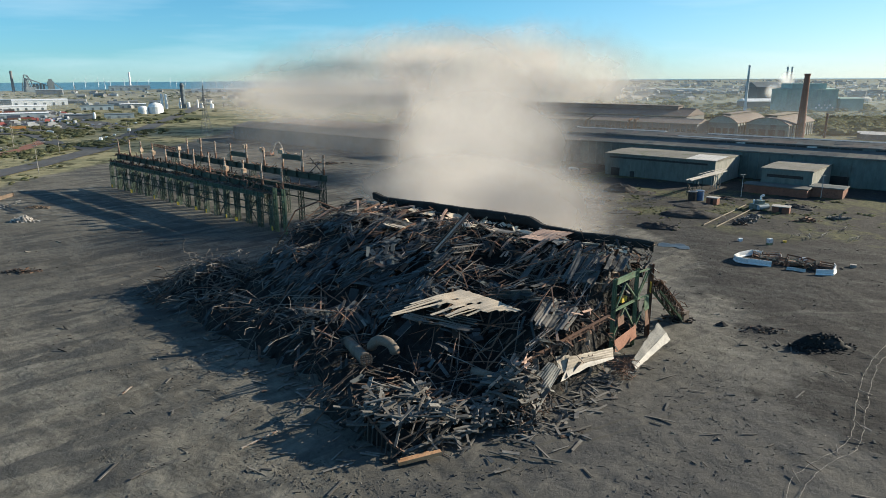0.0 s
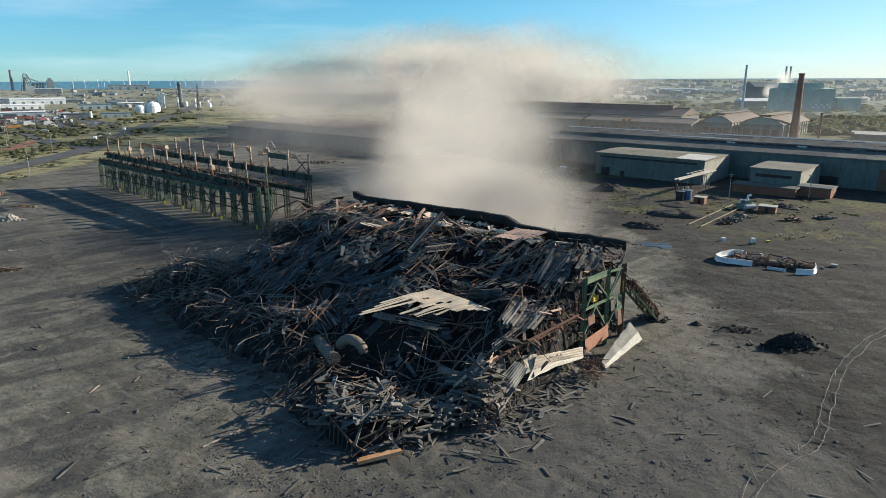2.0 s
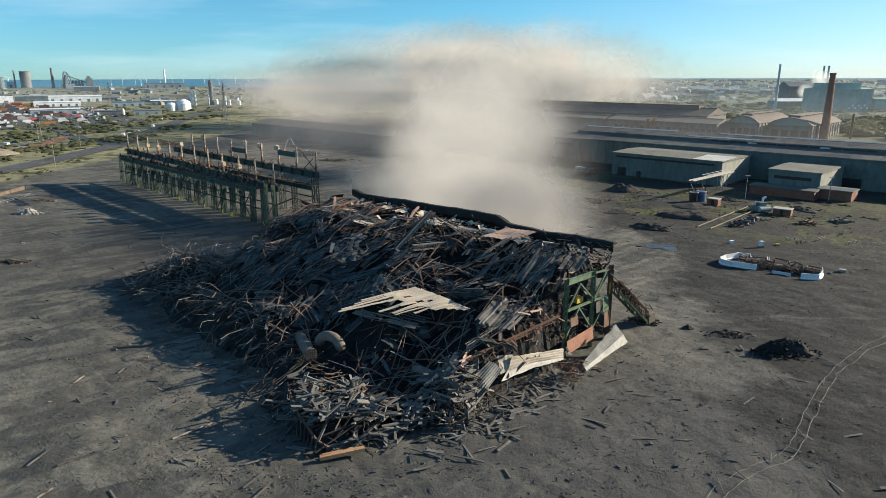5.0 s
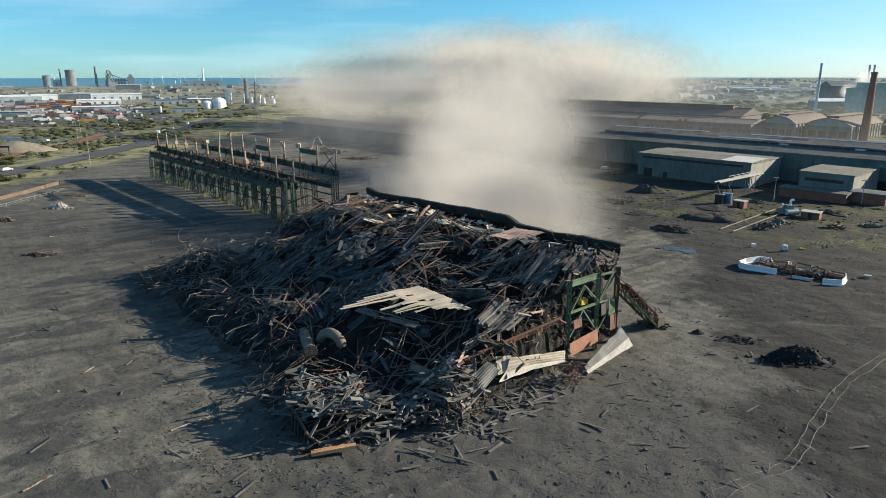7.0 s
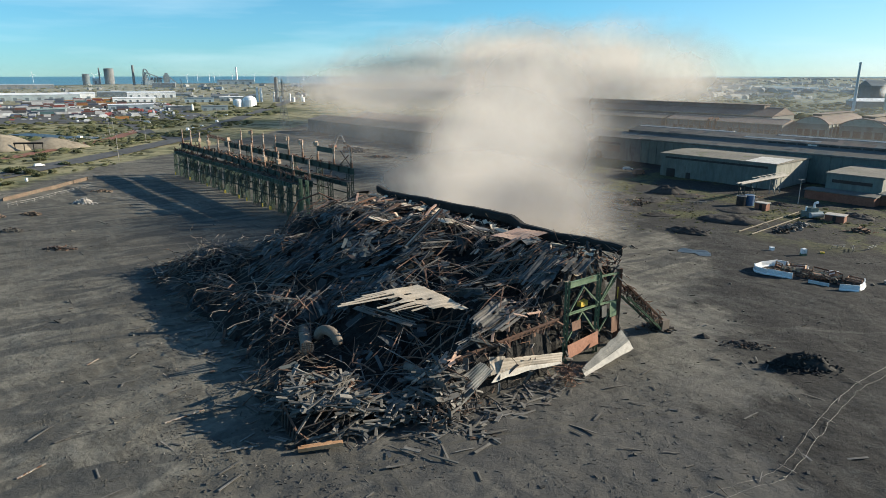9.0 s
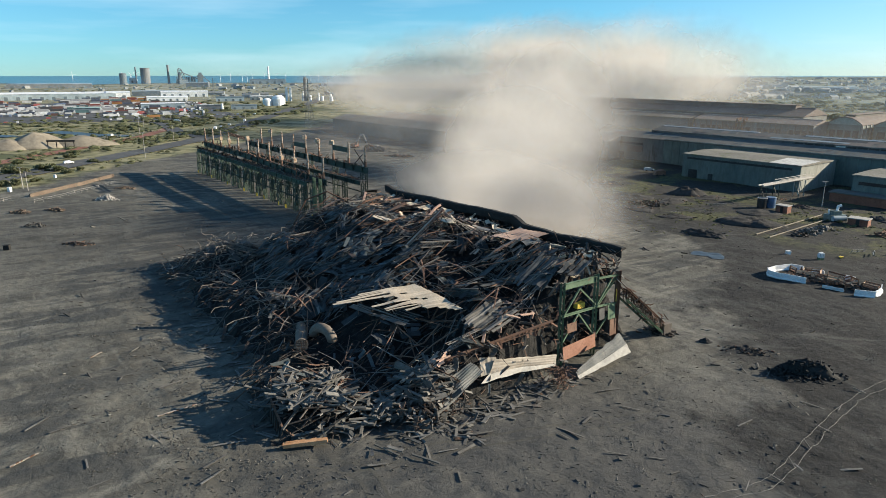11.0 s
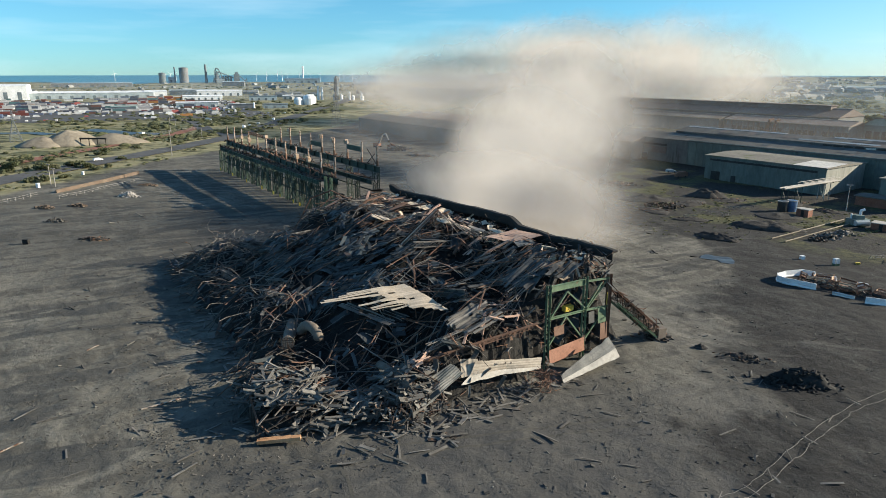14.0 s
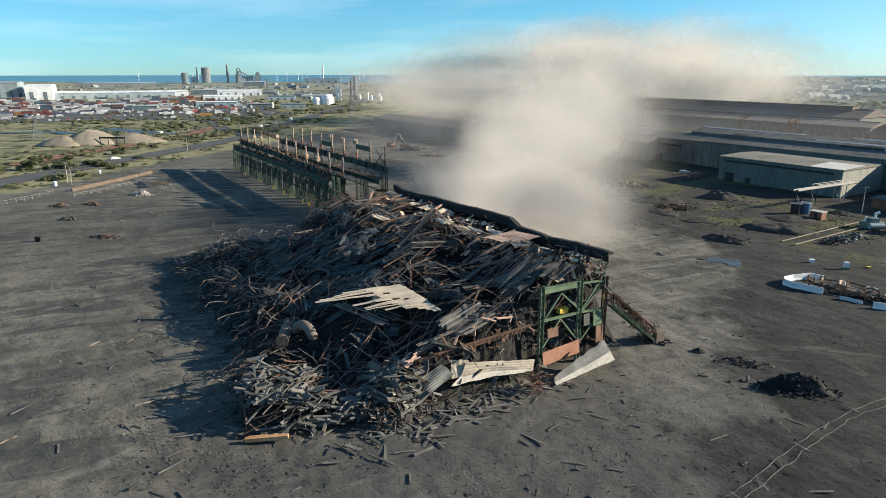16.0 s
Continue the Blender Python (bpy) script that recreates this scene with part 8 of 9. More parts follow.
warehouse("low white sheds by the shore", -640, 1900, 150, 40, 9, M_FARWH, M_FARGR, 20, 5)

# ---- gas plant ----
def tank(label, x, y, r, h, material, dome=0.15, z=None):
    z = land(x, y) if z is None else z
    prof = [(r, -1), (r, h * 0.98), (r * 1.02, h), (r * 0.8, h + r * dome * 0.6), (r * 0.4, h + r * dome * 0.9), (0.05, h + r * dome)]
    return single("storage_tank", Geo().lathe((0, 0, 0), prof, 20), material, label, "tank", Matrix.Translation((x, y, z)), smooth=False)


tank("white domed gas tank among small buildings", -365, 837, 9, 8, M_FARWH, 0.65)
tank("white domed gas tank among small buildings", -377, 828, 6, 7, M_FARWH, 0.5)
for x, y, r, h in ((-415, 975, 1.8, 21), (-409, 976, 1.8, 20), (-398, 1000, 1.2, 14), (-392, 985, 2.0, 9), (-378, 980, 2.4, 8), (-368, 990, 1.2, 12), (-360, 985, 2.0, 7), (-430, 985, 2.5, 8), (-352, 1000, 1.5, 10), (-345, 985, 2.5, 6), (-382, 720, 1.2, 7)):
    tank("slim white process vessel of the gas plant", x, y, r, h, M_FARWH, 0.4)
ob = thing("process_tower", "dark steel process tower of the gas plant", "process tower", Matrix.Translation((-385, 979, 0)))
part("shaft", Geo().lathe((0, 0, 0), [(3.0, -1), (3.0, 34), (2.2, 35), (2.2, 37)], 12), M_FARDK, ob)
part("frame", Geo().truss((0, 3.8, 0), (0, 3.8, 36), 4, 2.4, 0.5, 4), M_FARDK, ob)
for k in range(5):
    part("platform", Geo().block(-4.2, 4.2, -4.2, 5.2, 6 + 6.6 * k, 6.4 + 6.6 * k), M_FARDK, ob)

# ---- the far steelworks on the shore ----
zf = rise(-1250, 1960)
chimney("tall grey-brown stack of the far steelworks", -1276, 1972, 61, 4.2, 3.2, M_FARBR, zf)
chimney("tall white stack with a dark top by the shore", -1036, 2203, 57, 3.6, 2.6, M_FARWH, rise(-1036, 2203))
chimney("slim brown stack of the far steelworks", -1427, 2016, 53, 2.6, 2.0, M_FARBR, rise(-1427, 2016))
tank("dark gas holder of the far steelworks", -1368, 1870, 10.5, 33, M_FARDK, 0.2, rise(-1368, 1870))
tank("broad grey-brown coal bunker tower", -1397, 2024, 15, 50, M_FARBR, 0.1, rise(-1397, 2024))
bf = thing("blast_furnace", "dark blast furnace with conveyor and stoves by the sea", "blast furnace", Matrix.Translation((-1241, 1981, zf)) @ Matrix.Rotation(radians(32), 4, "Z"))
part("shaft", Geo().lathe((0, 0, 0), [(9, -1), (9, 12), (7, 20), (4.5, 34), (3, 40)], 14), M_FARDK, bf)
for s in (-1, 1):
    for q in (-1, 1):
        part("tower_leg", Geo().beam((s * 13, q * 8, 0), (s * 4, q * 3, 48), 1.3, 1.3), M_FARDK, bf)
for k in range(6):
    z = 8 + 7 * k
    w = 13 - 9 * z / 48
    part("tower_deck", Geo().block(-w, w, -w * 0.6, w * 0.6, z, z + 0.9), M_FARDK, bf)
part("uptake", Geo().path([(-4, 0, 40), (-2, 0, 50), (6, 0, 47), (14, 0, 28), (16, 0, 10)], 1.4, 8), M_FARDK, bf)
part("conveyor", Geo().beam((5, 0, 38), (62, 6, 14), 3, 3), M_FARDK, bf)
for k in range(4):
    part("stove", Geo().lathe((20 + 8 * k, 8, 0), [(3.4, -1), (3.4, 20), (2.4, 23), (0.2, 24)], 12), M_FARDK, bf)
part("cast_house", Geo().block(-2, 24, -18, -2, -1, 14), M_FARGR, bf)
part("bunker", Geo().block(54, 72, -2, 14, -1, 30).block(58, 68, 0, 10, 30, 37), M_FARDK, bf)
part("bunker_leg", Geo().beam((72, 6, 24), (92, 8, 6), 3, 3), M_FARDK, bf)
warehouse("pale box building of the far steelworks", -1439, 2012, 20, 20, 18, M_FARGR, M_FARGR, 35, 1)


def turbine(b, r, h, turn):
    x, y = 18 + r * math.sin(radians(b)), r * math.cos(radians(b))
    ob = thing("wind_turbine", "white offshore wind turbine standing in the sea", "wind turbine", Matrix.Translation((x, y, rise(x, y) - 1)) @ Matrix.Rotation(radians(-b), 4, "Z"), "offshore wind turbines")
    part("tower", Geo().tube((0, 0, 0), (0, 0, h), 1.0, 0.6, 8), M_FARWH, ob)
    part("nacelle", Geo().block(-0.9, 0.9, -2.2, 1.4, h - 0.8, h + 0.8), M_FARWH, ob)
    for k in range(3):
        a = radians(turn + 120 * k)
        part("blade", Geo().beam((0, -2.3, h), (12 * math.cos(a), -2.3, h + 12 * math.sin(a)), 0.3, 0.9), M_FARWH, ob)


for k, b in enumerate((-36.5, -36.0, -35.6, -29.4, -28.6, -27.7, -27.3, -26.9, -25.9, -25.0, -24.2, -22.6, -22.2, -21.5, -20.2, -19.2, -18.0, -16.9, -15.8, -14.5, -40.0)):
    turbine(b, 2650 + 130 * (k % 3), 27 + (k % 3) * 1.5, 17 * k)


# ---- town beyond ----
def town(n, b0, b1, r0, r1, seed, label):
    rng = random.Random(seed)
    g = Geo()
    for _ in range(n):
        b, r = radians(rng.uniform(b0, b1)), r0 * (r1 / r0) ** rng.random()
        x, y = 18 + r * math.sin(b), r * math.cos(b)
        if noise.noise((x / 160, y / 160, seed)) < -0.02:
            continue
        m = Matrix.Translation((x, y, rise(x, y))) @ Matrix.Rotation(rng.uniform(0, 3.1), 4, "Z")
        w, d, h = rng.choice(((7, 5, 3), (8, 6, 3.4), (12, 6, 3.4), (30, 12, 4), (18, 9, 4), (8, 6, 3)))
        g.rings([[m @ Vector((px, py, pz)) for py, pz in ((-d / 2, -1), (d / 2, -1), (d / 2, h), (0, h + d * 0.3), (-d / 2, h))] for px in (-w / 2, w / 2)])
    return single("town", g, M_TOWN, label, "town", kind="stuff")


scrub("scrub", 900, [(60, 420, 620, 1100, 5.0), (0, 500, 560, 700, 5.0), (260, 520, 480, 700, 8.0)], 15, 0.2, "dense olive woodland behind the mill halls")
town(2200, 7, 46, 1250, 3900, 21, "distant town houses and sheds")
town(90, -30, -14, 1100, 2200, 22, "distant works buildings near the shore")
town(60, -55, -30, 1400, 2300, 23, "distant works buildings near the shore")

# ---- barrier ring and the small things in the yard ----
def barrier_mesh():
    prof = [(-0.28, 0), (-0.28, 0.25), (-0.12, 0.45), (-0.07, 1.55), (0.07, 1.55), (0.12, 0.45), (0.28, 0.25), (0.28, 0)]
    g = Geo().rings([[Vector((x, y, z)) for y, z in prof] for x in (-0.98, -0.9, 0.9, 0.98)])
    me = g.mesh("barrier")
    me.materials.append(M_PLASTIC)
    return me


BARRIER = barrier_mesh()
brng = random.Random(2)
for run, tall in (([(70.2, 142.9), (68.5, 145.2), (69.0, 147.4), (70.9, 149.3), (74.9, 151.6), (77.0, 150.3)], 1.0), ([(70.2, 142.9), (74.6, 141.0)], 1.0), ([(77.0, 138.9), (80.4, 137.2)], 0.62), ([(78.4, 149.4), (80.4, 147.9)], 0.9),
                  ([(83.0, 145.0), (84.9, 144.0)], 1.0), ([(81.4, 135.0), (84.8, 134.4)], 1.0), ([(85.2, 134.8), (87.2, 137.6), (88.2, 139.6)], 0.95)):
    for p, q in zip(run, run[1:]):
        p, q = Vector((*p, 0)), Vector((*q, 0))
        n = max(1, round((q - p).length / 1.9))
        for i in range(n):
            c = p + (q - p) * ((i + 0.5) / n)
            single("barrier", BARRIER, M_PLASTIC, "white plastic barrier panel round the scrap" if tall > 0.7 else "white plastic barrier panel, pushed over, beside the scrap", "barrier",
                   Matrix.Translation((c.x, c.y, land(c.x, c.y) - 0.03)) @ Matrix.Rotation(math.atan2(q.y - p.y, q.x - p.x) + brng.gauss(0, 0.05), 4, "Z")
                   @ Matrix.Rotation(brng.gauss(0, 0.04) + (0.5 if tall < 0.7 else 0), 4, "X") @ Matrix.Diagonal((q - p).length / n / 1.96 * Vector((1, 0, 0)) + Vector((0, 1, tall * 0.85))).to_4x4(), "barriers round the scrap")


def junk(name, x, y, rx, ry, n, size, material, label, seed, h=0.8):
    """A low heap of mixed blocks and bars."""
    rng = random.Random(seed)
    g = Geo()
    for _ in range(n):
        u, v = rng.gauss(0, 0.42), rng.gauss(0, 0.42)
        px, py = u * rx, v * ry
        z = max(0.1, h * (1 - u * u - v * v)) * rng.uniform(0.1, 1.0)
        e = Euler((rng.gauss(0, 0.3), rng.gauss(0, 0.3), rng.uniform(0, 6.2))).to_matrix().to_4x4()
        L = size * rng.uniform(0.4, 2.2)
        g.box(Matrix.Translation((px, py, land(x + px, y + py) - land(x, y) + z)) @ e, L, size * rng.uniform(0.2, 0.7), size * rng.uniform(0.1, 0.6))
    return single(name, g, material, label, "rubble", Matrix.Translation((x, y, land(x, y))))


def crate(x, y, sx, sy, sz, turn, tilt):
    """A broken timber crate: boards round a frame, some of them gone."""
    rng = random.Random(int(x * 100))
    ob = thing("crate", "broken rust-brown timber crate inside the barriers", "crate", Matrix.Translation((x, y, land(x, y))) @ Matrix.Rotation(turn, 4, "Z") @ Matrix.Rotation(tilt, 4, "Y"), "crates inside the barriers")
    for k, (u, v) in enumerate(((-1, -1), (1, -1), (1, 1), (-1, 1))):
        part("post", Geo().block(u * sx - 0.09, u * sx + 0.09, v * sy - 0.09, v * sy + 0.09, -0.3, sz), M_RUST, ob)
        w, v2 = ((1, -1), (1, 1), (-1, 1), (-1, -1))[k]
        for j in range(5):
            if rng.random() < 0.75:
                z = sz * (j + 0.5) / 5
                part("board", Geo().beam((u * sx, v * sy, z + rng.gauss(0, 0.05)), (w * sx, v2 * sy, z + rng.gauss(0, 0.08)), 0.06, sz * 0.17), M_CAB if rng.random() < 0.5 else M_RUST, ob)
    part("deck", Geo().block(-sx, sx, -sy, sy, sz * 0.5, sz * 0.5 + 0.1), M_RUST, ob)


for c in ((74.6, 146.6, 1.3, 1.0, 1.9, 0.3, 0.15), (77.4, 146.0, 1.6, 1.1, 2.0, -0.5, -0.1), (80.6, 142.8, 1.5, 1.2, 1.9, -0.4, 0.1), (82.6, 140.8, 1.3, 1.1, 1.7, 0.2, -0.2), (85.6, 138.6, 1.3, 1.0, 1.5, -0.6, 0.1), (79.0, 143.4, 1.4, 0.9, 1.5, 0.4, 0.25)):
    crate(*c)
for k, (x, y, rx, ry, mt) in enumerate(((75.5, 146.4, 4.0, 2.6, M_STEEL), (80.6, 142.6, 4.0, 2.4, M_RUST), (84.6, 138.6, 3.0, 2.2, M_STEEL), (78, 144.4, 5, 2.2, M_RUST))):
    junk("rubble", x, y, rx, ry, 60, 0.8, mt, "dark and rusty scrap inside the barriers", 1 + k, 1.0)


def tote(x, y, turn):
    ob = thing("tank_tote", "white plastic liquid tote on a green pallet", "liquid tote", Matrix.Translation((x, y, land(x, y))) @ Matrix.Rotation(radians(turn), 4, "Z"))
    part("pallet", Geo().block(-0.6, 0.6, -0.5, 0.5, 0, 0.5), M_GREEN, ob)
    part("bottle", Geo().block(-0.55, 0.55, -0.45, 0.45, 0.5, 1.6).block(-0.45, 0.45, -0.35, 0.35, 1.6, 1.7), M_PLASTIC, ob)
    for k in (-0.58, -0.2, 0.2, 0.58):
        part("cage_bar", Geo().block(k - 0.02, k + 0.02, -0.52, -0.48, 0.5, 1.62).block(k - 0.02, k + 0.02, 0.48, 0.52, 0.5, 1.62), M_WIRE, ob)
    return ob


tote(84.2, 161.5, 20)
small_box("site_cabinet", 78.2, 165, 0.9, 0.8, 0.8, M_PLASTIC, "white site cabinet on the ash ground", "cabinet", 15)
small_box("site_cabinet", 89.5, 164, 0.8, 0.6, 0.4, M_YELLOW, "small yellow tool chest on the ground", "chest", -10)
small_box("site_cabinet", 93, 140.5, 1.2, 0.9, 0.6, M_CONC, "white site cabinet on the ash ground", "cabinet", -30)


def tank_group():
    for x, y, mt, lb in ((87.0, 222.6, M_GLASS, "squat dark grey steel tank"), (90.0, 223.8, M_BLUEPAINT, "squat blue steel tank")):
        ob = thing("storage_tank", lb + " with a railed lid", "tank", Matrix.Translation((x, y, land(x, y))))
        part("shell", Geo().lathe((0, 0, 0), [(1.45, -0.3), (1.45, 3.3), (1.52, 3.38), (1.4, 3.44), (0.1, 3.6)], 20), mt, ob)
        part("rim", Geo().lathe((0, 0, 3.32), [(1.56, 0), (1.6, 0.14), (1.46, 0.18), (1.4, 0.1)], 20), M_CONC, ob)


tank_group()


def brick_hut(x, y, lu, lv, h, turn, label):
    ob = thing("brick_hut", label, "hut", Matrix.Translation((x, y, land(x, y))) @ Matrix.Rotation(TURN_SITE + radians(turn), 4, "Z"))
    for nm, b in (("wall_front", (0, lu, 0, 0.25)), ("wall_back", (0, lu, lv - 0.25, lv)), ("wall_end", (0, 0.25, 0.25, lv - 0.25)), ("wall_end", (lu - 0.25, lu, 0.25, lv - 0.25))):
        part(nm, Geo().block(b[0], b[1], b[2], b[3], -0.3, h), M_BRICK, ob)
    part("roof", Geo().block(-0.2, lu + 0.2, -0.2, lv + 0.2, h, h + 0.22), M_CONC, ob)
    part("door", Geo().block(lu * 0.4, lu * 0.4 + 0.9, -0.06, -0.01, 0, 2.0), M_GLASS, ob)
    return ob


brick_hut(89.4, 216.4, 3.6, 2.6, 2.2, 0, "small red brick hut beside the tanks")
brick_hut(104.8, 202.3, 5.0, 3.6, 1.9, 8, "low red brick hut with a flat concrete roof")


def pipe_rack():
    a, b = Vector((88.8, 230.0, 0)), Vector((111.6, 253.2, 0))
    ob = thing("pipe_rack", "pale elevated pipe rack running to the shed", "pipe rack", Matrix.Translation(a))
    d = b - a
    side = Vector((-d.y, d.x, 0)).normalized()
    for o, z, r, s0 in ((0.0, 6.0, 0.26, 0.0), (0.9, 6.05, 0.2, 0.03), (1.7, 6.0, 0.26, 0.0), (1.7, 7.0, 0.1, 0.3), (0.0, 7.0, 0.1, 0.3)):
        part("pipe", Geo().tube(side * o + d * s0 + Vector((0, 0, z)), side * o + d + Vector((0, 0, z)), r, r, 8), M_CONC, ob)
    for k in range(9):
        p = d * (k / 8)
        part("cross_beam", Geo().beam(p + side * -0.3 + Vector((0, 0, 5.66)), p + side * 2.0 + Vector((0, 0, 5.66)), 0.2, 0.2), M_DKGREEN, ob)
    for f in (0.06, 0.3, 0.72, 0.82):
        p = d * f
        for o in (-0.2, 1.9):
            part("leg", Geo().beam(p + side * o + Vector((0, 0, -0.3)), p + side * o + Vector((0, 0, 5.6)), 0.2, 0.2), M_DKGREEN if f < 0.5 else M_CONC, ob)
        part("brace", Geo().beam(p + side * -0.2 + Vector((0, 0, 0.4)), p + side * 1.9 + Vector((0, 0, 5.2)), 0.12, 0.12), M_DKGREEN, ob)
    return ob


pipe_rack()
for o in (0.0, 2.6):
    p, q = Vector((75.5 + o, 183 - o, 0)), Vector((101.5 + o, 213 - o, 0))
    single("ground_pipe", Geo().tube((0, 0, 0.35), q - p + Vector((0, 0, 0.35)), 0.17, 0.17, 8), M_SAND, "long pale pipe lying along the ground", "pipe", Matrix.Translation(p))


def plant_unit(x, y):
    ob = thing("pump_unit", "grey pump unit with white vent cowls", "pump", Matrix.Translation((x, y, land(x, y))) @ Matrix.Rotation(0.3, 4, "Z"))
    part("housing", Geo().block(-2.6, 2.6, -1.6, 1.6, 0, 1.8).block(-1.4, 1.0, -1.2, 1.2, 1.8, 2.9), M_WALLGRN, ob)
    part("drum", Geo().tube((-2.4, -2.2, 1.0), (1.6, -2.2, 1.0), 0.8, 0.8, 12), M_FARGR, ob)
    part("cowl", Geo().tube((0.4, 0, 2.9), (0.4, 0, 4.2), 0.35, 0.35, 10).tube((0.4, 0, 4.2), (1.4, 0, 4.4), 0.35, 0.4, 10), M_PLASTIC, ob)
    part("cowl", Geo().tube((-1.8, 0.6, 1.8), (-1.8, 0.6, 3.2), 0.25, 0.25, 8), M_PLASTIC, ob)
    return ob


plant_unit(103.5, 208)
mound("spoil_mound", 77, 198, 10, 5.5, 1.5, -20, M_ASHHEAP, "dark spoil mound with a grassy flank", 4.0, 2.4, 0.6)
mound("spoil_mound", 62, 181, 7, 2.6, 1.2, -35, M_ASHHEAP, "low dark spoil ridge", 6.0, 2.2, 0.8)
mound("spoil_mound", 68, 244, 7, 5, 2.4, 0, M_ASHHEAP, "dark coal spoil heap before the shed", 7.0, 1.8, 0.7)
mound("spoil_mound", 84, 214, 8, 5, 1.2, 10, M_ASHHEAP, "low dark spoil mound by the tanks", 8.0, 1.2, 0.4)
mound("spoil_mound", 46, 232, 9, 6, 1.8, 10, M_ASHHEAP, "low dark spoil mound in drifting dust", 9.0, 1.2, 0.4)
mound("burnt_mound", 60.5, 96.3, 4.4, 1.4, 2.0, -18, M_BLACK, "charred black spoil heap on the ash ground", 11.0, 1.6, 0.5)
mound("burnt_mound", 48.6, 105.6, 1.2, 0.8, 0.7, 0, M_ASHHEAP, "small charred black lump on the ash ground", 12.0, 1.0, 0.5)
mound("burnt_mound", 54, 103.8, 3.4, 1.2, 0.6, -10, M_ASHHEAP, "low charred heap on the ash ground", 13.0, 1.0, 0.8)
junk("rubble", 60.5, 96.3, 5.0, 1.7, 170, 0.55, M_BLACK, "charred black lumps on the burnt heap", 25, 2.3)
junk("rubble", 41.6, 108.4, 3.2, 2.0, 120, 0.6, M_STEEL, "scrap round the fallen girder's foot", 26, 0.9)
junk("rubble", 54.5, 103, 4, 1.6, 80, 0.35, M_STEEL, "charred bits on the ash ground", 4, 0.5)
junk("rubble", 60, 95, 5, 2.4, 120, 0.35, M_ASHHEAP, "charred lumps spilt round the burnt heap", 5, 0.6)
junk("rubble", 90.5, 188.5, 3, 2, 80, 0.9, M_RODS, "heap of grey scrap metal", 6, 1.4)
junk("rubble", 87, 185, 2.5, 2, 50, 0.8, M_STEEL, "heap of dark scrap metal", 7, 1.0)
junk("rubble", 95.5, 194, 3, 2, 50, 0.8, M_RODS, "heap of grey scrap metal", 8, 1.0)
junk("rubble", 109, 189, 3.5, 2, 60, 0.9, M_RUST, "heap of rusty scrap by the brick hut", 9, 1.1)
junk("rubble", 120, 192, 4, 2, 60, 0.9, M_RODS, "scattered grey scrap on waste ground", 10, 0.7)
junk("rubble", -129, 194, 3.4, 2.2, 110, 0.8, M_CONC, "heap of pale broken concrete", 11, 1.6)
junk("rubble", -122, 155, 4.0, 2.0, 90, 0.45, M_CRUMB, "low heap of pale broken concrete", 12, 1.2)
junk("rubble", -141, 170, 4, 1.8, 70, 0.7, M_BRICKPALE, "low heap of broken brick", 13, 1.0)
junk("rubble", -133, 175, 3.4, 1.6, 60, 0.7, M_BRICKPALE, "low heap of broken brick", 14, 1.0)
junk("rubble", -96, 140, 5, 2.0, 80, 0.55, M_STEEL, "flattened scrap on the ash ground", 15, 0.5)
junk("rubble", -138, 215, 4, 2.0, 60, 0.7, M_BRICKPALE, "low heap of broken brick by the fence", 16, 0.8)
small_box("oil_drum", -109, 132, 1.3, 1.1, 1.3, M_BLACK, "charred smoking steel skip", "skip", 20)
for x, y in ((107, 229), (134, 226)):
    mast(x, y, 8, "slim grey lamp post by the sheds")
junk("rubble", -80, 351, 8, 4, 170, 1.3, M_RODS, "heap of pale tangled scrap steel", 17, 3.0)
junk("rubble", -86, 354, 4, 3, 50, 1.2, M_RUST, "heap of red scrap steel", 18, 3.4)
junk("rubble", -60, 330, 10, 5, 120, 1.0, M_STEEL, "low dark scrap spread over the ground", 19, 1.0)
junk("rubble", 35, 262, 12, 8, 120, 1.0, M_STEEL, "low dark scrap before the sheds", 20, 1.0)
for k, (x, y, rx, ry) in enumerate(((58, 203, 6, 3), (74, 238, 7, 4), (60, 228, 8, 4), (94, 238, 8, 3), (118, 210, 6, 3), (48, 214, 7, 4), (100, 226, 5, 2.5))):
    mound("spoil_mound", x, y, rx, ry, 0.8, 25 * k, M_ASHHEAP, "low weedy spoil heap on the rough ground", 20.0 + k, 1.4, 0.7)
    junk("rubble", x, y, rx, ry, 45, 0.45, (M_STEEL, M_RUST)[k % 2], "broken scrap on the rough ground", 80 + k, 0.8)
junk("rubble", 52, 222, 9, 6, 120, 0.8, M_STEEL, "dark debris on waste ground", 21, 0.9)


for k, (x, y, rx, ry) in enumerate(((-30, 80, 4, 2), (-24, 73.5, 3.5, 1.8), (-36, 87, 4, 2), (-14, 62.5, 3, 1.6), (-1, 57.5, 3.5, 1.4), (-8, 60, 2.6, 1.4), (-45, 100, 4, 2), (10, 63, 4, 1.6), (40, 84, 4, 2))):
    junk("rubble", x, y, rx * 1.9, ry * 1.9, 45, 0.16, M_CRUMB, "churned clods and splinters on the ash ground", 60 + k, 0.16)


def fallen_rail(x, y, turn, L):
    """A length of broken pale railing, half fallen over."""
    ob = thing("railing", "length of broken pale railing on waste ground", "railing", Matrix.Translation((x, y, land(x, y))) @ Matrix.Rotation(turn, 4, "Z") @ Matrix.Rotation(0.35, 4, "X"), "broken railings on the waste ground")
    for z in (0.5, 1.05):
        part("rail", Geo().beam((0, 0, z), (L, 0.1, z - 0.1), 0.09, 0.09), M_WIRE, ob)
    for k in range(int(L / 1.6) + 1):
        part("post", Geo().beam((k * 1.6, 0, -0.1), (k * 1.6, 0, 1.1), 0.09, 0.09), M_WIRE, ob)


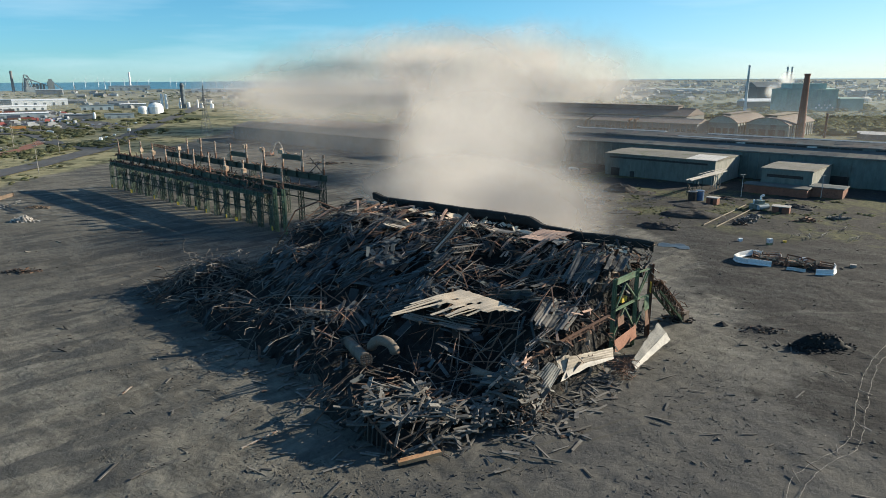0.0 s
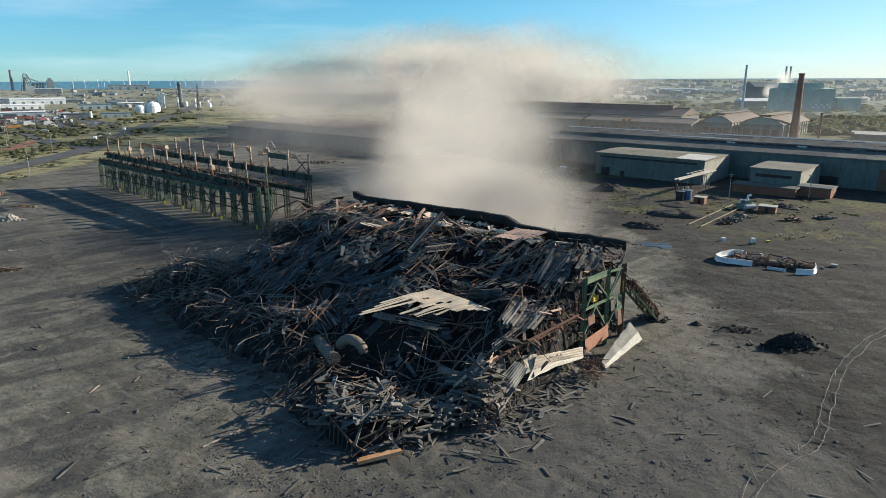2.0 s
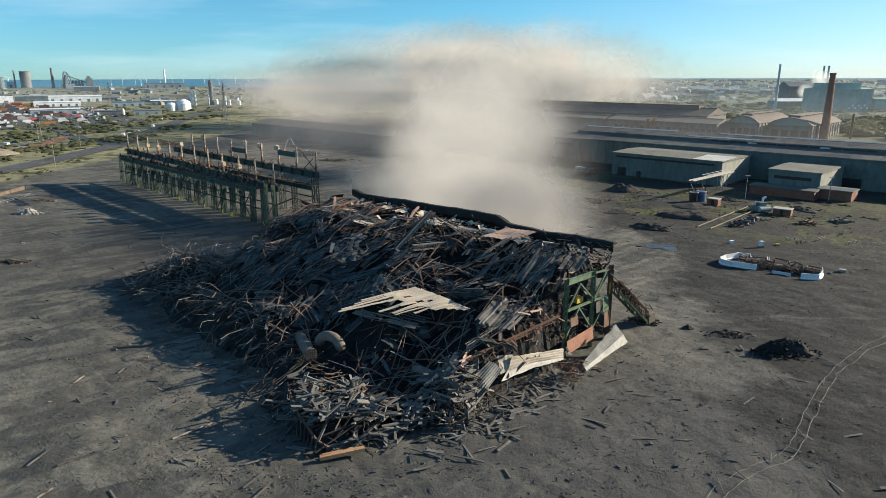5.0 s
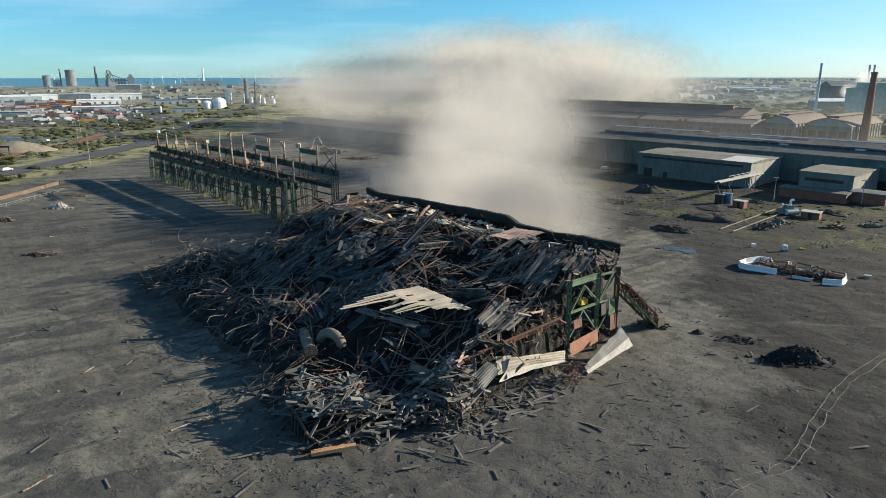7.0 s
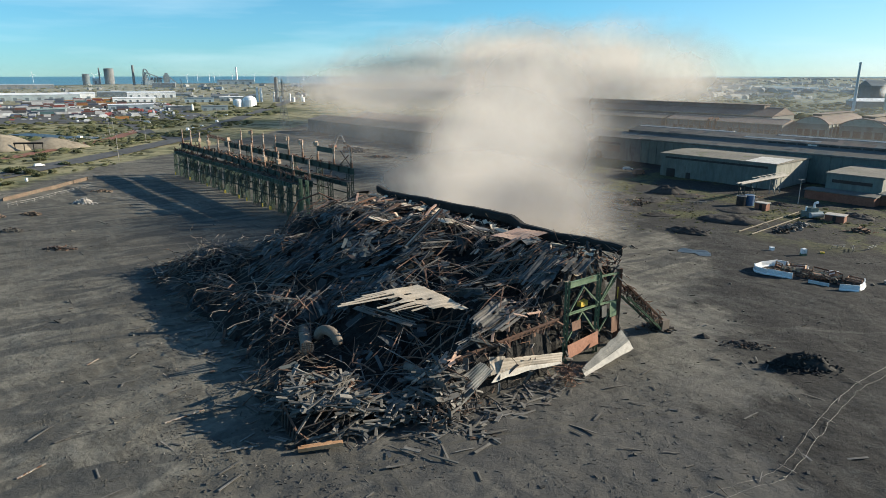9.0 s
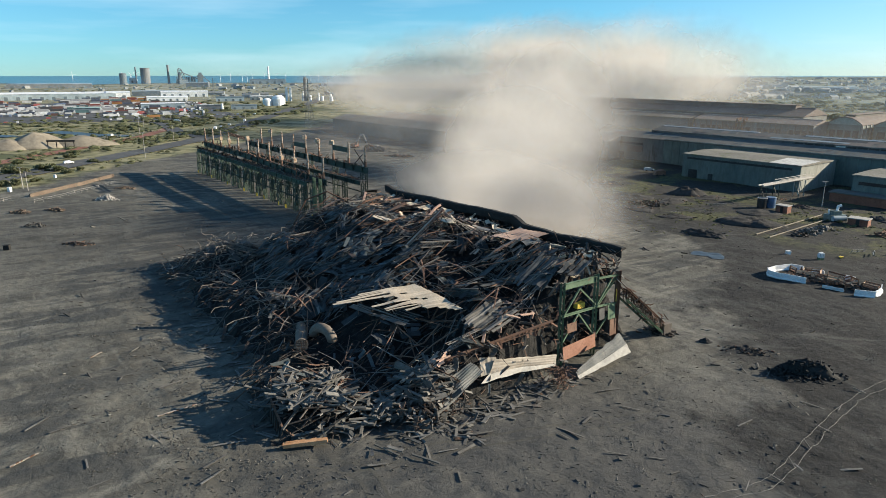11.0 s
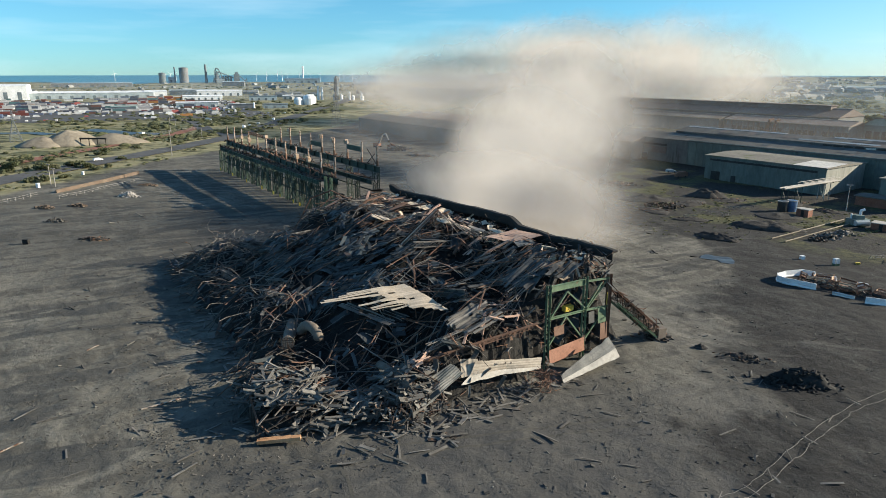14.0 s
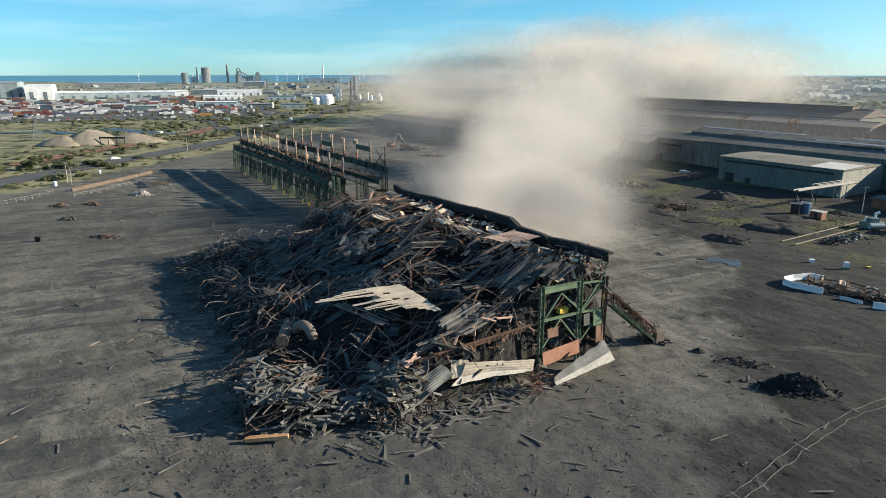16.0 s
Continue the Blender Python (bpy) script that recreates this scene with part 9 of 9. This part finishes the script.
for x, y, t, L in ((93, 168, 0.4, 4.0), (97, 166, 1.2, 3.2), (101, 168, 0.7, 4.8), (106, 164, 0.5, 5.0), (62, 214, -0.4, 8.0), (70, 222, 0.2, 6.4), (56, 206, 0.5, 5.0), (112, 176, 0.9, 4.0)):
    fallen_rail(x, y, t, L)


def excavator(x, y, turn):
    ob = thing("excavator", "red excavator with its pale arm raised over scrap", "excavator", Matrix.Translation((x, y, land(x, y))) @ Matrix.Rotation(radians(turn), 4, "Z"))
    for s in (-1, 1):
        part("track", Geo().rings([[Vector((px, s * 1.3 + dy, pz)) for px, pz in ((-2, 0.2), (-2.2, 0.5), (-2, 0.9), (2, 0.9), (2.2, 0.5), (2, 0.2))] for dy in (-0.3, 0.3)]), M_BLACK, ob)
    part("house", Geo().block(-2.2, 1.6, -1.4, 1.4, 1.0, 2.4), M_BRICK, ob)
    cabin = part("cab", Geo().block(0.2, 1.7, 0.3, 1.4, 2.4, 3.6), M_BRICK, ob)
    part("window", Geo().block(1.7, 1.74, 0.4, 1.3, 2.5, 3.5), M_GLASS, cabin)
    part("boom", Geo().beam((1.4, -0.3, 1.8), (4.6, -0.3, 7.6), 0.5, 0.8).beam((4.6, -0.3, 7.6), (7.2, -0.3, 8.2), 0.45, 0.7), M_WIRE, ob)
    part("stick", Geo().beam((7.2, -0.3, 8.2), (9.4, -0.3, 4.6), 0.4, 0.5), M_WIRE, ob)
    part("grab", Geo().beam((9.4, -0.3, 4.6), (9.2, -0.3, 3.4), 1.0, 0.9), M_BLACK, ob)
    return ob


excavator(-97, 362, -25)
car(60, 297, 10, M_FARGR, "grey car parked before the shed")
car(64.5, 293, 40, M_BRICK, "red car parked before the shed")
car(63, 286, 30, M_RUST, "rust-orange loader parked before the shed", True)
car(-78, 262, 70, M_BRICK, "red scrapped car in the runway's shadow")


# ---- fallen wire fence over the ash ----
def wire_fence():
    ob = thing("wire_fence", "fallen pale wire fence trailing over the ash ground", "wire fence", Matrix.Translation((45, 66.5, 0)))
    inv = Matrix.Translation((-45, -66.5, 0))
    line = [(34, 56), (37.5, 61.0), (41, 63.6), (45.4, 66.2), (48.4, 68.6), (51, 72), (54, 76.6), (57, 80.6), (61.2, 86.2), (66, 91.4), (73.5, 98.6), (84, 106)]
    rng = random.Random(6)
    for off in (0.0, 1.1):
        pts = []
        for p, q in zip(line, line[1:]):
            for k in range(5):
                x, y = p[0] + (q[0] - p[0]) * k / 5, p[1] + (q[1] - p[1]) * k / 5
                x, y = x + off * (0.75 + 0.5 * noise.noise((x / 3, 1, off))), y - off * (0.75 + 0.5 * noise.noise((y / 3, 2, off)))
                pts.append((x + 0.25 * noise.noise((x, 0, off)), y + 0.25 * noise.noise((0, y, off)), land(x, y) + 0.14 + 0.25 * abs(noise.noise((x / 2, y / 2, off)))))
        part("wire", Geo().path(pts, 0.017, 5), M_WIRE, ob, m=inv)
    for p in line[1:-1]:
        x, y = p[0] + rng.uniform(-0.4, 0.8), p[1] + rng.uniform(-0.6, 0.4)
        a = rng.uniform(0, 3.1)
        part("stake", Geo().beam((x - 0.9 * math.cos(a), y - 0.9 * math.sin(a), land(x, y) + 0.1), (x + 0.9 * math.cos(a), y + 0.9 * math.sin(a), land(x, y) + 0.35), 0.08, 0.08), M_RODS, ob, m=inv)


wire_fence()


# ---- stones and crumbs over the yard ----
def crumbs():
    rng = random.Random(55)
    g = Geo()
    made = 0
    while made < 2600:
        b, r = radians(rng.uniform(-40, 36)), 52 * (240 / 52) ** (rng.random() ** 1.25)
        x, y = 18 + r * math.sin(b), r * math.cos(b)
        if noise.noise((x / 9, y / 9, 2.2)) < 0.05 * (made % 5 - 2):
            continue
        d = Vector((x, y, 0)) - PILE_O
        if pile_h(d.dot(PILE_A), d.dot(PILE_B)) > 0.5:
            continue
        s = rng.uniform(0.03, 0.075) * (1 + 1.4 * (rng.random() < 0.06)) * (1 + r / 260)
        m = Matrix.Translation((x, y, land(x, y) + s * 0.3)) @ Euler((rng.uniform(-0.4, 0.4), rng.uniform(-0.4, 0.4), rng.uniform(0, 3.1))).to_matrix().to_4x4()
        long = rng.choice((1, 1.2, 1.5, 3, 5))
        g.box(m, s * 2 * long, s * (1.5 if long < 3 else 0.9), s * 0.9)
        made += 1
    return single("gravel", g, M_CRUMB, "stones, splinters and scrap crumbs over the ash", "gravel", kind="stuff")


crumbs()


def clods():
    """Churned lumps of ash in patches over the yard."""
    rng = random.Random(63)
    g = Geo()
    faces = [(0, 1, 4), (1, 2, 4), (2, 3, 4), (3, 0, 4), (1, 0, 5), (2, 1, 5), (3, 2, 5), (0, 3, 5)]
    made = 0
    while made < 2900:
        b, r = radians(rng.uniform(-42, 36)), 50 * (130 / 50) ** rng.random()
        x, y = 18 + r * math.sin(b), r * math.cos(b)
        d = Vector((x, y, 0)) - PILE_O
        a, bb = d.dot(PILE_A), d.dot(PILE_B)
        near = math.exp(-((bb - lerp_table(EDGE, a) - 7) / 7) ** 2) if 5 < a < 70 else 0.0
        if noise.noise((x / 6, y / 6, 5.2)) + 0.5 * noise.noise((x / 2, y / 2, 1.2)) + 0.35 * near < 0.28 + 0.25 * rng.random() or pile_h(a, bb) > 0.5 or (x > 5 and rng.random() < 0.65):
            continue
        s = 0.042 * (1 + 2.4 * rng.random() ** 3)
        m = Matrix.Translation((x, y, land(x, y) + s * 0.2)) @ Matrix.Rotation(rng.uniform(0, 3.1), 4, "Z")
        sx, sy, sz = s * rng.uniform(1.2, 2.6), s * rng.uniform(0.9, 1.6), s * rng.uniform(0.35, 0.75)
        g.add([m @ Vector((px * sx * rng.uniform(0.7, 1.2), py * sy * rng.uniform(0.7, 1.2), pz_ * sz)) for px, py, pz_ in ((1, 0, 0.1), (0, 1, 0), (-1, 0, 0.2), (0, -1, 0), (0.2, 0.1, 1), (0, 0, -0.6))], faces)
        made += 1
    return single("clods", g, M_CLOD, "churned lumps of ash and earth over the yard", "clods", kind="stuff")


clods()

# ---- drifting dust ----
dust = thing("dust_cloud", "thick beige dust plume drifting off behind the rubble", "dust cloud", Matrix.Translation((20, 150, 0)))
DUST_INV = Matrix.Translation((-20, -150, 0))


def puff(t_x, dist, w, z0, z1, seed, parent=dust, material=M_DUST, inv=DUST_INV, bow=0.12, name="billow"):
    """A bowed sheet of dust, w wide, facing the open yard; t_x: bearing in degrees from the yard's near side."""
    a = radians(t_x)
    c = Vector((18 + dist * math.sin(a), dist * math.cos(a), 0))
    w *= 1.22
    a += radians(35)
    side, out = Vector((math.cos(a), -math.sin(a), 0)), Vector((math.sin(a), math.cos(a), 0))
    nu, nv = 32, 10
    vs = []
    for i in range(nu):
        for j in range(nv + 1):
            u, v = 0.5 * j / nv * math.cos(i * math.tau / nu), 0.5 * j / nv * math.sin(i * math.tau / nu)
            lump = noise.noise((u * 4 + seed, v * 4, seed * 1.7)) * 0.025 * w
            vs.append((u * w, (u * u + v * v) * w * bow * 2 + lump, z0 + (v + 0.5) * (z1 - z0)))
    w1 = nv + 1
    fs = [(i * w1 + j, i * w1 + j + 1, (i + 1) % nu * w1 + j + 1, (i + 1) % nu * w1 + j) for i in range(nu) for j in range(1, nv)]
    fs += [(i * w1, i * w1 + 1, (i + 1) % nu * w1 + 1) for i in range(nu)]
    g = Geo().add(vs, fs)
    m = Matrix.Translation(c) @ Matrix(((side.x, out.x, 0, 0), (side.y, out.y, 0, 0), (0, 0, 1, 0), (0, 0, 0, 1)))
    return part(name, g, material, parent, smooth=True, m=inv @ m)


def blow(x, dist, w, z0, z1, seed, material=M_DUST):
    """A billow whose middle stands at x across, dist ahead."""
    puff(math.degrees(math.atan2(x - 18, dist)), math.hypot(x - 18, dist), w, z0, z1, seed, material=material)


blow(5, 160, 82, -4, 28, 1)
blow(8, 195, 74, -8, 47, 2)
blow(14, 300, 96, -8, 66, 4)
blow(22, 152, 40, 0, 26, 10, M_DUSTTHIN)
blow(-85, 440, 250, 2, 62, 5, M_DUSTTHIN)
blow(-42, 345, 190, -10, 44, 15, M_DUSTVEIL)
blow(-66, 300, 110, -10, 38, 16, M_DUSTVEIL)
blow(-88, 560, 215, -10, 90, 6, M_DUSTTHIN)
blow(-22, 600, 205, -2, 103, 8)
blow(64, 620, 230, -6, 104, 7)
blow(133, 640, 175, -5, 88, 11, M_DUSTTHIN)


# ---- haze over the far land ----
def haze_bank(line, z0, z1, material, label):
    """A low bank of hazy air along a line far out."""
    n = len(line)
    g = Geo().add([(x, y, z) for x, y in line for z in (z0, z1)], [(2 * k, 2 * k + 2, 2 * k + 3, 2 * k + 1) for k in range(n - 1)])
    return single("haze", g, material, label, "haze", kind="stuff")


def arc(r, b0, b1, n=20):
    return [(18 + r * math.sin(radians(b0 + (b1 - b0) * k / n)), r * math.cos(radians(b0 + (b1 - b0) * k / n))) for k in range(n + 1)]


for r, top, b0 in ((760, 70, -8), (1150, 75, -50), (1750, 90, -50)):
    haze_bank(arc(r, b0, 60), -2 + rise(18, r), top, M_HAZE, "thin blue haze over the far land")
haze_bank([(-40, 568), (330, 232)], -2, 44, M_THINDUST, "thin dust hanging before the mill roofs")


# ---- steam by the power plant ----
steam = thing("steam_cloud", "white steam drifting from the power plant", "steam", Matrix.Translation((480, 980, 0)))
STEAM_INV = Matrix.Translation((-480, -980, 0))
puff(25.6, 1085, 34, 6, 34, 31, steam, M_STEAM, STEAM_INV, name="puff")
puff(26.4, 1090, 30, 22, 52, 32, steam, M_STEAM, STEAM_INV, name="puff")
